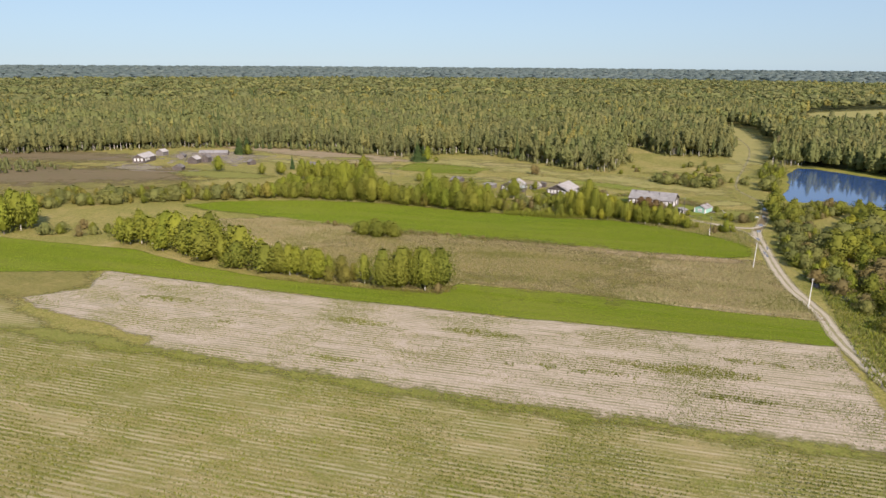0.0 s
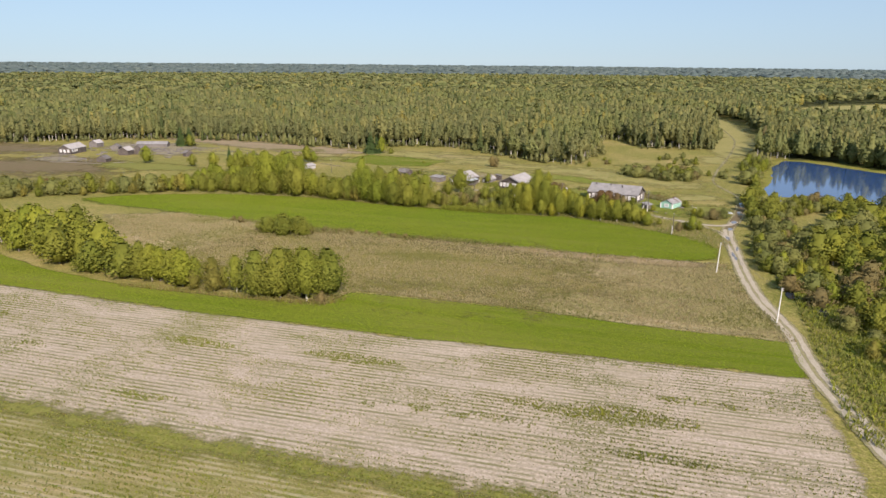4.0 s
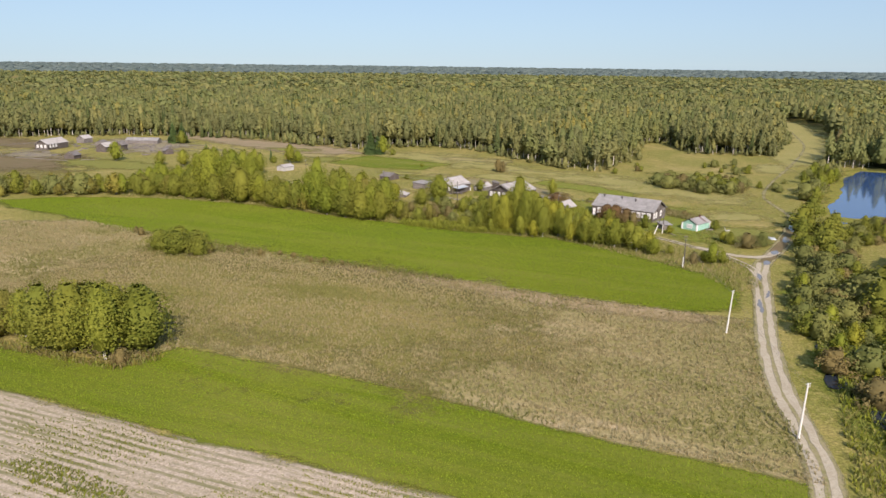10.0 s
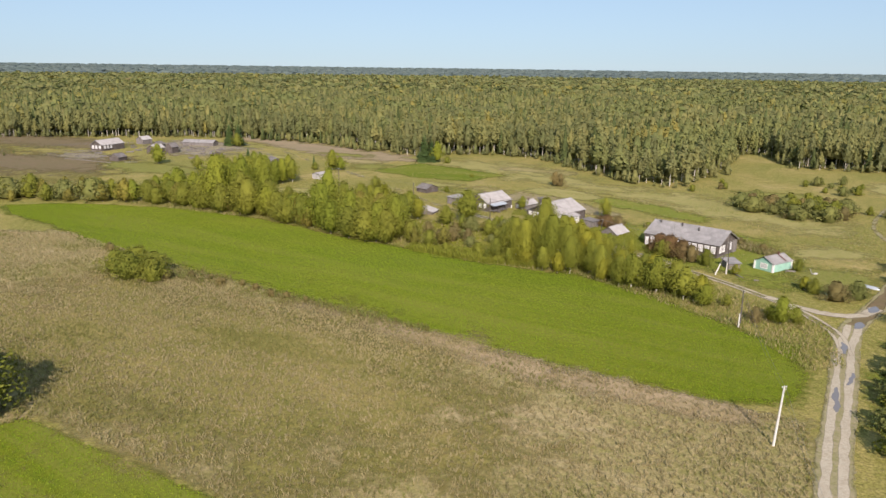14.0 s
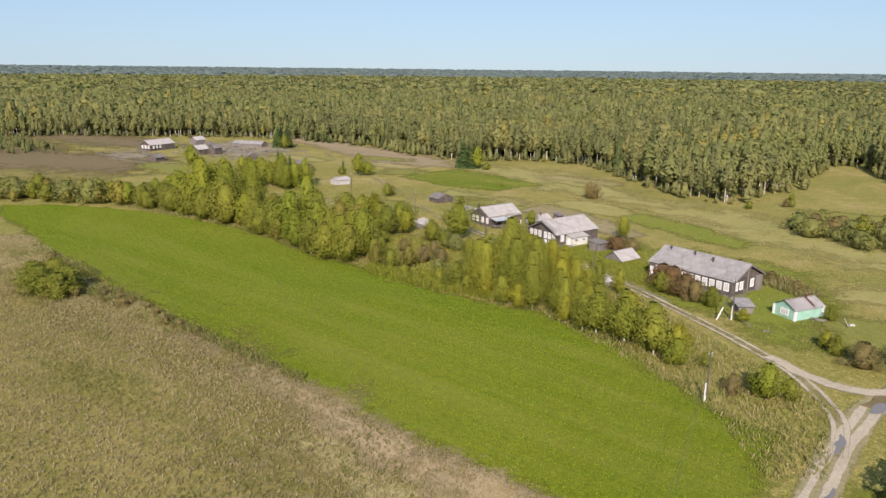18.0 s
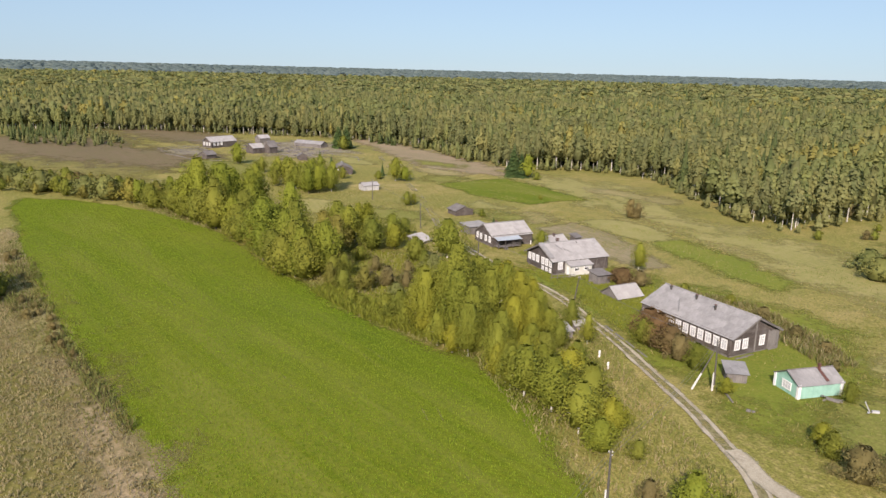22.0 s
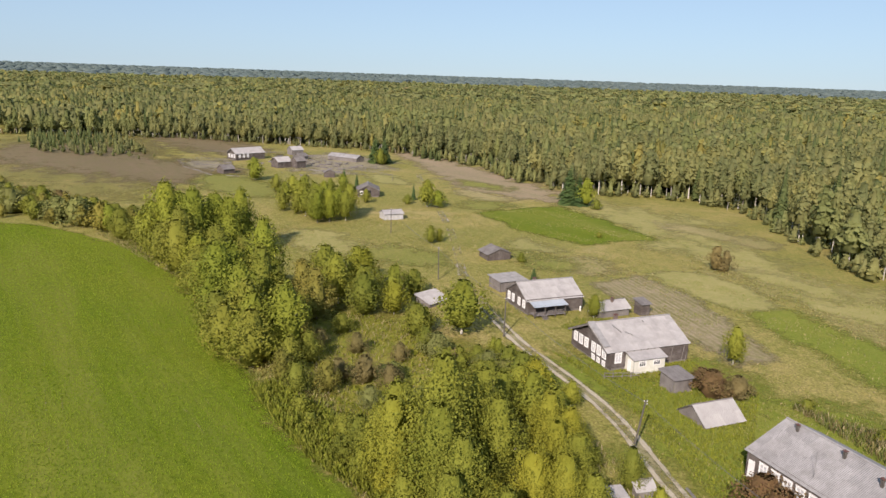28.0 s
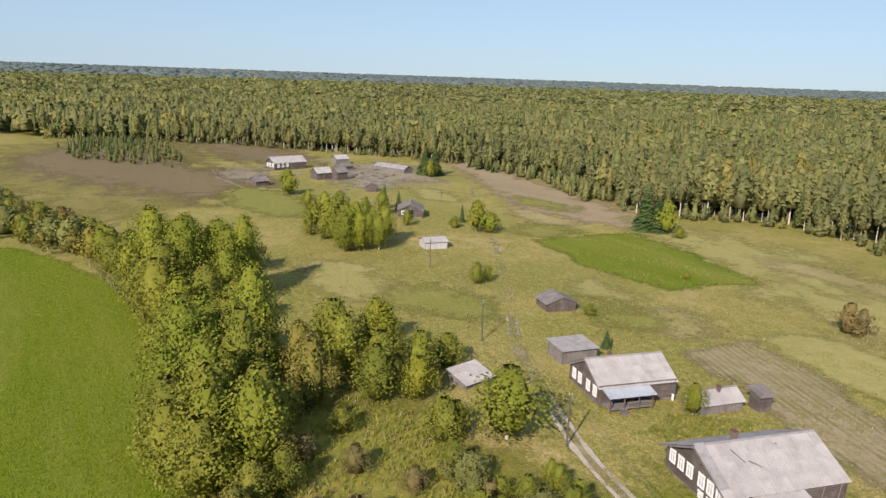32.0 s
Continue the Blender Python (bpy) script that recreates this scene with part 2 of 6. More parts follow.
M_DULL = ground_mat("dull_grass", [(0.3, (0.168, 0.158, 0.038)), (0.5, (0.253, 0.216, 0.062)), (0.7, (0.373, 0.289, 0.110))],
                    [(0.176, 0.168, 0.041), (0.298, 0.242, 0.084)], 0.06, 0.9, (0.6, 1.2, 1), -3, 0.7, tuft=0.6)
M_STRAW = ground_mat("pale_straw", [(0.3, (0.33, 0.25, 0.14)), (0.55, (0.43, 0.32, 0.20)), (0.75, (0.37, 0.28, 0.15))],
                     [(0.38, 0.29, 0.17), (0.28, 0.22, 0.10)], 0.08, 1.0, (0.5, 1.2, 1), -3, 0.5, tuft=0.4)
M_SAND = ground_mat("sandy_track", [(0.3, (0.372, 0.313, 0.230)), (0.55, (0.484, 0.414, 0.322)), (0.75, (0.428, 0.368, 0.267))],
                    [(0.465, 0.405, 0.313), (0.353, 0.294, 0.212)], 0.15, 2.2, rel=0.5)
M_VERGE = ground_mat("road_verge", [(0.3, (0.24, 0.21, 0.11)), (0.55, (0.32, 0.27, 0.16)), (0.75, (0.22, 0.21, 0.07))],
                     [(0.22, 0.21, 0.08), (0.34, 0.28, 0.18)], 0.15, 1.8, rel=0.6)
M_MARSH = ground_mat("marsh_grass", [(0.3, (0.18, 0.19, 0.022)), (0.5, (0.26, 0.245, 0.035)), (0.7, (0.36, 0.27, 0.075))],
                     [(0.14, 0.16, 0.025), (0.22, 0.17, 0.06)], 0.1, 1.3, rel=0.8)
M_FLOOR = ground_mat("forest_floor", [(0.3, (0.05, 0.06, 0.015)), (0.7, (0.08, 0.08, 0.025))], [(0.06, 0.07, 0.02), (0.09, 0.08, 0.03)], 0.05, 0.8, soft=False)

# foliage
# woodland leaves carry extra blue: distance haze put into their colours
HAZY_TONES = {"birch": ((0.253, 0.253, 0.098), (0.302, 0.286, 0.116), (0.274, 0.263, 0.104)), "aspen": ((0.229, 0.249, 0.093), (0.274, 0.277, 0.104), (0.250, 0.253, 0.097)),
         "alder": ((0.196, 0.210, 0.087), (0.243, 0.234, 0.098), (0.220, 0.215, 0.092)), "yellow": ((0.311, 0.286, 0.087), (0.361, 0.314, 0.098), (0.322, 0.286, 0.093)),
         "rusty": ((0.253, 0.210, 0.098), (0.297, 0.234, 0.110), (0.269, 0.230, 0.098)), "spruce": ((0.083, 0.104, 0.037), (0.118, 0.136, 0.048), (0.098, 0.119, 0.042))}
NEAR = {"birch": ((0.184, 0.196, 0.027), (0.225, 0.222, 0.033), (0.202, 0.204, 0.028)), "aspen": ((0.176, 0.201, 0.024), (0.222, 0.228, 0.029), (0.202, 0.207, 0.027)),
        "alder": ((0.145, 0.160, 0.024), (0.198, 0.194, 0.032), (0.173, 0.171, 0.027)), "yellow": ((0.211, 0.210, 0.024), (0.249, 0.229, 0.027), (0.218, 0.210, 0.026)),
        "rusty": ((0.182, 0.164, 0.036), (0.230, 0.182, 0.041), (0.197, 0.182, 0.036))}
M_BIRCH, M_ASPEN, M_ALDER, M_YELLOW, M_RUST = [leaf_mat(k + "_leaves", *NEAR[k], 0.2) for k in ("birch", "aspen", "alder", "yellow", "rusty")]
M_SPRUCE = leaf_mat("spruce_needles", (0.055, 0.09, 0.03), (0.09, 0.125, 0.04), (0.07, 0.105, 0.034), 0.15)
W_BIRCH, W_ASPEN, W_ALDER, W_YELLOW, W_RUST = [leaf_mat("woodland_" + k, *HAZY_TONES[k], 0.45, True) for k in ("birch", "aspen", "alder", "yellow", "rusty")]
W_SPRUCE = leaf_mat("woodland_spruce", *HAZY_TONES["spruce"], 0.15, True)
M_RED = leaf_mat("red_leaves", (0.145, 0.088, 0.045), (0.185, 0.135, 0.05), (0.15, 0.14, 0.042), 0.25)
M_TWIG = leaf_mat("bare_twigs", (0.165, 0.13, 0.055), (0.235, 0.185, 0.075), (0.20, 0.17, 0.06), 0.25)
M_LIME = surface_mat("faded_whitewash", (0.36, 0.35, 0.35), (0.52, 0.50, 0.50), 3, (4, 4, 0.4), stain=(0.30, 0.29, 0.29))
M_WILLOW = leaf_mat("willow_leaves", (0.165, 0.178, 0.055), (0.235, 0.22, 0.075), (0.20, 0.195, 0.06), 0.3)
# aerial haze of the horizon woods is mixed into this leaf colour
M_HAZE = leaf_mat("haze_tinted_far_woods", (0.10, 0.128, 0.128), (0.12, 0.148, 0.145), (0.11, 0.138, 0.138), 0.1, True)
M_WEED = leaf_mat("field_weeds", (0.17, 0.205, 0.05), (0.26, 0.26, 0.075), (0.22, 0.22, 0.055), 0.4)
M_DRYG = leaf_mat("dry_grass", (0.35, 0.29, 0.155), (0.48, 0.39, 0.23), (0.33, 0.28, 0.13), 0.4)
M_SHOOTS = leaf_mat("crop_shoots", (0.202, 0.286, 0.017), (0.272, 0.328, 0.03), (0.26, 0.295, 0.034), 0.35)
M_STRAWG = leaf_mat("straw_blades", (0.39, 0.315, 0.175), (0.48, 0.395, 0.235), (0.41, 0.335, 0.185), 0.4)
M_OLIVE = leaf_mat("olive_grass", (0.21, 0.205, 0.065), (0.29, 0.265, 0.095), (0.25, 0.23, 0.08), 0.35)
M_GRASS = leaf_mat("green_grass", (0.21, 0.235, 0.06), (0.32, 0.29, 0.11), (0.26, 0.245, 0.08), 0.4)
M_BARK = surface_mat("grey_bark", (0.10, 0.085, 0.065), (0.22, 0.19, 0.15), 3, (1, 1, 0.3))
M_WBARK = surface_mat("birch_bark", (0.28, 0.25, 0.21), (0.62, 0.58, 0.52), 2.5, (1, 1, 2.5))
# buildings
M_LOG = surface_mat("weathered_log", (0.045, 0.036, 0.033), (0.13, 0.105, 0.095), 3, (0.4, 4, 4), 0.9, (0.17, 0.15, 0.14), 0.5)
M_PLANK = surface_mat("grey_planks", (0.12, 0.105, 0.10), (0.26, 0.235, 0.225), 3, (4, 4, 0.4), 0.9, (0.10, 0.085, 0.08), 0.5)
M_SLATE = surface_mat("asbestos_sheet", (0.22, 0.208, 0.21), (0.32, 0.303, 0.302), 1.5, (1, 1, 1), 0.85, (0.185, 0.172, 0.17), 0.15, per_object=0.22)
M_SLATEW = surface_mat("pale_new_sheet", (0.30, 0.28, 0.275), (0.39, 0.365, 0.36), 1.2, (1, 1, 1), 0.8, (0.25, 0.23, 0.225), 0.1, per_object=0.18)
M_TIN = surface_mat("tin_sheet", (0.36, 0.39, 0.43), (0.46, 0.49, 0.53), 1.2, (1, 1, 1), 0.5, (0.32, 0.34, 0.38), 0.1, 0.2, 0.1)
M_WHITE = surface_mat("white_paint", (0.66, 0.64, 0.64), (0.80, 0.78, 0.78), 4, rel=0.1, per_object=0.1)
M_CREAM = surface_mat("cream_paint", (0.54, 0.525, 0.47), (0.66, 0.64, 0.58), 3, stain=(0.46, 0.44, 0.39), per_object=0.08)
M_TURQ = surface_mat("turquoise_paint", (0.25, 0.44, 0.37), (0.34, 0.53, 0.45), 3, (1, 1, 5), stain=(0.20, 0.36, 0.28), per_object=0.12)
M_RUSTM = surface_mat("rusty_iron", (0.08, 0.04, 0.035), (0.15, 0.065, 0.05), 4, per_object=0.1)
M_BRICK = surface_mat("sooty_brick", (0.08, 0.065, 0.06), (0.22, 0.155, 0.135), 6, per_object=0.3)
M_CONC = surface_mat("pale_concrete", (0.50, 0.48, 0.46), (0.66, 0.63, 0.60), 3, (1, 1, 0.4), per_object=0.1)
M_TARRED = surface_mat("dark_pole_wood", (0.05, 0.045, 0.04), (0.13, 0.115, 0.10), 3, (3, 3, 0.3))
M_WIRE = surface_mat("wire", (0.12, 0.12, 0.12), (0.2, 0.2, 0.2), 3, rough=0.5, metal=0.6)


def glossy(name, color, rough, spec=0.5, ripple=0.0):
    m, t, b = nodes_of(name)
    b.inputs["Base Color"].default_value = (*color, 1)
    b.inputs["Roughness"].default_value = rough
    b.inputs["Specular IOR Level"].default_value = spec
    if ripple:
        bump(t, b, noise_tex(t, coords(t), 0.5, 3, 0.6), ripple, 0.05)
    return m


# pond blue is partly reflected sky put into the base colour
M_WATER = glossy("sky_tinted_water", (0.035, 0.075, 0.18), 0.07, 0.35, 0.05)
M_POOL = glossy("peaty_pool", (0.025, 0.032, 0.045), 0.08, 0.4)
M_PUDDLE = glossy("muddy_puddle", (0.17, 0.155, 0.15), 0.1, 0.35)
M_PANE = glossy("curtained_pane", (0.45, 0.44, 0.46), 0.15, 0.6)
M_DARKP = glossy("dark_pane", (0.02, 0.022, 0.026), 0.08, 0.8)

# ---- building helpers ----


def mesh_from(name, verts, faces, mats, idx=None, smooth=False):
    me = bpy.data.meshes.new(name)
    me.from_pydata(verts, [], faces)
    for m in mats:
        me.materials.append(m)
    if idx is not None:
        me.polygons.foreach_set("material_index", idx)
    if smooth:
        me.shade_smooth()
    me.update()
    return me


def poly_mesh(name, v, f, mats, idx=None, smooth=None, normals=None):
    """A mesh of quads from arrays of points and of point numbers; foliage takes the normals of its boughs."""
    me = bpy.data.meshes.new(name)
    me.vertices.add(len(v))
    me.vertices.foreach_set("co", np.ascontiguousarray(v, dtype=np.float32).ravel())
    n = len(f)
    me.loops.add(n * 4)
    me.loops.foreach_set("vertex_index", np.ascontiguousarray(f, dtype=np.int32).ravel())
    me.polygons.add(n)
    me.polygons.foreach_set("loop_start", np.arange(0, n * 4, 4, dtype=np.int32))
    me.polygons.foreach_set("loop_total", np.full(n, 4, dtype=np.int32))
    for m in mats:
        me.materials.append(m)
    if idx is not None:
        me.polygons.foreach_set("material_index", np.ascontiguousarray(idx, dtype=np.int32))
    if smooth is not None:
        me.polygons.foreach_set("use_smooth", np.ascontiguousarray(smooth, dtype=bool))
    if normals is not None:
        me.attributes.new("custom_normal", "FLOAT_VECTOR", "POINT").data.foreach_set("vector", np.ascontiguousarray(normals, dtype=np.float32).ravel())
    me.update(calc_edges=True)
    return me


def part(name, bm, material, parent, label="", m=None):
    me = bpy.data.meshes.new(name)
    bm.to_mesh(me)
    bm.free()
    me.materials.append(material)
    ob = new(name, me)
    ob.parent = parent
    if m is not None:
        ob.matrix_basis = m
    return tagged(ob, label)


def shared(name, me, parent, m, label=""):
    ob = new(name, me)
    ob.parent = parent
    ob.matrix_basis = m
    return tagged(ob, label)


def box(bm, x0, y0, z0, x1, y1, z1, bev=0.0, m=None):
    r = bmesh.ops.create_cube(bm, size=1.0)
    vs = r["verts"]
    bmesh.ops.scale(bm, vec=(x1 - x0, y1 - y0, z1 - z0), verts=vs)
    bmesh.ops.translate(bm, vec=((x0 + x1) / 2, (y0 + y1) / 2, (z0 + z1) / 2), verts=vs)
    if bev:
        es = list({e for v in vs for e in v.link_edges})
        vs = list({v for f in bmesh.ops.bevel(bm, geom=es, offset=bev, segments=1, affect="EDGES")["faces"] for v in f.verts} | {v for v in vs if v.is_valid})
    if m is not None:
        bmesh.ops.transform(bm, matrix=m, verts=vs)
    return bm


def boxes(*rows, bev=0.0):
    bm = bmesh.new()
    for r in rows:
        box(bm, *r, bev=bev)
    return bm


def tube(bm, a, b, r0, r1, n=7, cap=True):
    a, b = Vector(a), Vector(b)
    d = b - a
    r = bmesh.ops.create_cone(bm, cap_ends=cap, segments=n, radius1=r0, radius2=r1, depth=d.length)
    bmesh.ops.transform(bm, matrix=Matrix.Translation((a + b) / 2) @ d.to_track_quat("Z", "Y").to_matrix().to_4x4(), verts=r["verts"])
    return bm


def empty(name, m, label, category, group=""):
    ob = new(name)
    ob.empty_display_size = 0.5
    ob.matrix_basis = m
    return tagged(ob, label, category, group)


def inside(poly, x, y):
    """Which of the points lie in the polygon."""
    x, y = np.asarray(x, float), np.asarray(y, float)
    r = np.zeros(x.shape, bool)
    p = np.asarray(poly, float)
    for (ax, ay), (bx, by) in zip(p, np.roll(p, -1, 0)):
        c = ((ay > y) != (by > y)) & (x < (bx - ax) * (y - ay) / (by - ay + 1e-12) + ax)
        r ^= c
    return r


def ragged(poly, step=1.5, amp=0.7, seed=0):
    """The outline with its edges cut up and frayed."""
    out = []
    for (ax, ay), (bx, by) in zip(poly, poly[1:] + poly[:1]):
        n = max(1, int(math.hypot(bx - ax, by - ay) / step))
        for i in range(n):
            x, y = ax + (bx - ax) * i / n, ay + (by - ay) * i / n
            v = noise.noise_vector((x * 0.12, y * 0.12, seed)) * amp + noise.noise_vector((x * 0.7, y * 0.7, seed)) * amp * 0.5
            out.append((x + v.x, y + v.y))
    return out


def spline(pts, step=2.0):
    """A smooth line through the points (Catmull-Rom)."""
    p = [Vector(q) for q in pts]
    p = [2 * p[0] - p[1]] + p + [2 * p[-1] - p[-2]]
    out = []
    for a, b, c, d in zip(p, p[1:], p[2:], p[3:]):
        n = max(1, int((c - b).length / step))
        for i in range(n):
            u = i / n
            out.append(0.5 * (2 * b + (c - a) * u + (2 * a - 5 * b + 4 * c - d) * u * u + (3 * b - a - 3 * c + d) * u ** 3))
    return out + [p[-2]]


def flat(name, poly, z, material, label, seed=0, amp=0.7, step=1.5):
    """A flat patch with a hard, uneven outline, for water."""
    pts = ragged(poly, step, amp, seed)
    bm = bmesh.new()
    vs = [bm.verts.new((x, y, z)) for x, y in pts]
    es = [bm.edges.new((a, b)) for a, b in zip(vs, vs[1:] + vs[:1])]
    bmesh.ops.triangle_fill(bm, use_beauty=True, use_dissolve=False, edges=es)
    bmesh.ops.recalc_face_normals(bm, faces=bm.faces[:])
    if bm.faces and sum(f.normal.z for f in bm.faces) < 0:
        bmesh.ops.reverse_faces(bm, faces=bm.faces[:])
    return tagged(part(name, bm, material, None, label), kind="structure")


def edge_distance(poly, x, y):
    """Signed distance to the outline, positive inside."""
    d = np.full(x.shape, 1e9)
    p = np.asarray(poly, float)
    for a, b in zip(p, np.roll(p, -1, 0)):
        e = b - a
        u = np.clip(((x - a[0]) * e[0] + (y - a[1]) * e[1]) / (e @ e + 1e-12), 0, 1)
        d = np.minimum(d, np.hypot(x - a[0] - u * e[0], y - a[1] - u * e[1]))
    return np.where(inside(poly, x, y), d, -d)


LAID = []


def sheet(name, poly, z, material, label, seed=0, fray=1.0, step=1.5):
    """A patch of ground cover that thins out over the width fray along its edge, 5 mm clear of those that it overlaps."""
    p = np.asarray(poly, float)
    lo, hi = p.min(0) - 3 * fray - step, p.max(0) + 3 * fray + step
    near = [q for a, b, q in LAID if (a < hi).all() and (b > lo).all()]
    while any(abs(q - z) < 0.0049 for q in near):
        z += 0.005
    LAID.append((lo, hi, z))
    gx, gy = [np.arange(p[:, k].min() - 2 * fray - step, p[:, k].max() + 2 * fray + step, step) for k in (0, 1)]
    x, y = np.meshgrid(gx, gy)
    d = edge_distance(ragged(poly, step * 2, fray * 0.6, seed), x, y)
    nx_ = len(gx)
    i = np.arange((len(gy) - 1) * (nx_ - 1))
    i = i + i // (nx_ - 1)
    f = np.stack([i, i + 1, i + nx_ + 1, i + nx_], 1)
    cover = np.clip(0.5 + d / (2 * fray), -0.6, 2.0).ravel()
    f = f[cover[f].max(1) > -0.45]
    used, f = np.unique(f, return_inverse=True)
    v = np.stack([x.ravel(), y.ravel(), np.full(x.size, z)], 1)[used]
    me = mesh_from(name, v.tolist(), f.reshape(-1, 4).tolist(), [material])
    me.attributes.new("cover", "FLOAT", "POINT").data.foreach_set("value", cover[used].astype(np.float32))
    return tagged(new(name, me), label, kind="structure")


def ribbon(name, line, width, z, material, label, parent=None, offset=0.0, wob=0.25, seed=0, cover=1.6):
    """A strip along a line, of a width that wavers, frayed at both sides."""
    p = spline(line)
    verts, faces, cov = [], [], []
    for i, q in enumerate(p):
        d = (p[min(i + 1, len(p) - 1)] - p[max(i - 1, 0)]).normalized()
        s = Vector((d.y, -d.x))
        w = width / 2
        for k in (-1.3, -0.6, 0.6, 1.3):
            e = q + s * (offset + k * (w + wob * noise.noise((q.x * 0.35, q.y * 0.35, seed + k))))
            verts.append((e.x, e.y, z))
            cov.append(cover if abs(k) < 1 else cover - 1.3)
        if i:
            faces += [(4 * i - 4 + c, 4 * i - 3 + c, 4 * i + 1 + c, 4 * i + c) for c in range(3)]
    me = mesh_from(name, verts, faces, [material])
    me.attributes.new("cover", "FLOAT", "POINT").data.foreach_set("value", cov)
    ob = new(name, me)
    ob.parent = parent
    return tagged(ob, label, kind="" if parent else "structure")


# ---- the ground, one sheet to the horizon ----


def horizon_rise(x, y):
    """Height of the land far off: it climbs gently towards the west."""
    r = np.hypot(x, y)
    az = np.degrees(np.arctan2(-x, y))
    top = 8.0 + 0.42 * np.clip(az, -60, 110)
    return np.clip((r - 900) / 3700, 0, 1.1) * (top - 4)


def axis(lo, hi, step, far=5600.0):
    mid = np.arange(lo, hi + 0.1, step)
    grow = np.cumsum(step * 1.22 ** np.arange(1, 40))
    return np.concatenate([(lo - grow[lo - grow > -far])[::-1], mid, hi + grow[hi + grow < far]])


gx, gy = axis(-480, 240, 12), axis(-160, 620, 12)
X, Y = np.meshgrid(gx, gy)
Z = horizon_rise(X, Y)
nx, ny = len(gx), len(gy)
CLEARING = [(-520, -260), (-520, 262), (-487, 278), (-474, 308), (-452, 336), (-434, 368), (-402, 393), (-374, 414), (-345, 440), (-283, 463),
            (-239, 466), (-198, 449), (-172, 444), (-154, 462), (-137, 472), (-108, 465), (-87, 446), (-52, 420), (-38, 417),
            (-30, 465), (-40, 548), (-22, 545), (-4, 503), (33, 512), (40, 600), (33, 750), (48, 800), (66, 720), (72, 568), (52, 460),
            (40, 400), (38, 330), (40, 296), (37, 262), (42, 215), (46, 180), (55, 120), (60, -260)]
verts = np.stack([X, Y, Z], -1).reshape(-1, 3)
i = np.arange((ny - 1) * (nx - 1))
i = i + i // (nx - 1)
faces = np.stack([i, i + 1, i + nx + 1, i + nx], 1)
cx, cy = verts[faces].mean(1)[:, 0], verts[faces].mean(1)[:, 1]
wooded = (edge_distance(CLEARING, cx, cy) < -16) & ~((cx > 40) & (cx < 215 + 25 * np.sin(cy * 0.03)) & (cy > -200) & (cy < 480))
tagged(new("ground", mesh_from("ground", verts.tolist(), faces.tolist(), [M_MEADOW, M_FLOOR], wooded.astype(np.int32))),
       "rough autumn meadow grass and forest floor reaching the horizon", kind="structure")

# ---- fields ----
WEEDY = [(-200, -120), (58, -120), (58, 60), (47, 118), (36, 120), (-15, 118), (-48, 118.5), (-108, 119.5), (-135, 122), (-175, 140), (-195, 120)]
STUBBLE = [(-160, 166.5), (-118, 165.3), (-82, 164.3), (-36, 164.8), (4, 166.8), (36.5, 168.5), (39, 144), (38, 130), (36, 120.5),
           (-15, 118.3), (-48, 118.8), (-108, 120), (-110, 125.5), (-131, 131), (-152, 134.5), (-162, 139.5), (-152, 152)]
STRIP = [(-250, 190), (-210, 189), (-170, 190), (-140, 180), (-107, 174.5), (-87, 174.5), (-58, 177.5), (-56, 187), (-20, 188.3), (2, 186),
         (21, 185.3), (38, 185.2), (37, 168.8), (21, 168.2), (4, 167.2), (-36, 165), (-82, 164.6), (-118, 165.7), (-159, 167), (-190, 156), (-230, 150)]
FALLOW = [(-170, 240), (-140, 196), (-110, 182), (-58, 180), (-55, 188.6), (-20, 188.8), (2, 186.5), (38, 185.8), (31, 215), (28, 240),
          (16, 239), (-15, 239.5), (-39, 241.3), (-67, 242), (-100, 244.5), (-150, 250)]
CROP = [(-203, 261), (-190, 273), (-172, 281.5), (-154, 288.5), (-121, 290.5), (-88, 286.5), (-65, 285.5), (-46, 283.5), (-22, 286.5), (-3, 281), (14, 270.5), (23, 267),
        (26.5, 256), (25.5, 245), (16, 240), (-15, 240), (-39, 242), (-67, 242.6), (-100, 245), (-130, 246.5), (-163, 253), (-187, 254.5)]
sheet("weedy_field", WEEDY, 0.02, M_WEEDY, "harvested field overgrown with green weeds between pale rows", 1, 2.5, 3)
sheet("stubble_field", STUBBLE, 0.05, M_STUBBLE, "pale dry stubble field with sown rows and scattered weeds", 2, 1.0, 1.3)
sheet("fallow_field", FALLOW, 0.03, M_FALLOW, "fallow field of dry straw-coloured grass", 3, 2.5, 2)
sheet("crop_strip", STRIP, 0.06, M_CROP, "narrow strip of bright green winter crop", 4, 0.8, 1.2)
sheet("crop_field", CROP, 0.05, M_CROP, "large smooth field of bright green winter crop", 5, 2.2, 1.3)
sheet("grass_balk", [(-160, 118), (-108, 118.5), (-48, 117), (-15, 116.4), (36, 118.8), (36, 121), (-15, 119), (-48, 119.6), (-108, 121), (-135, 124)], 0.08, M_VERDANT,
      "green grass balk between two fields", 6, 2.2, 1.2)
sheet("grass_patch", [(-205, 150), (-165, 166), (-152, 152), (-160, 140), (-180, 138), (-215, 130)], 0.04, M_DULL, "rough green and brown grass at the field corner", 7, 4, 2)
PATCHES = [(6, 145, 17, 3), (-22, 137, 9, 2), (-70, 150, 8, 2), (-40, 152, 10, 2), (-9, 138, 6, 1.6), (20, 153, 8, 1.3), (-95, 140, 8, 1.5), (-125, 150, 9, 2), (-58, 128, 14, 1.2), (14, 134, 8, 1.2)]
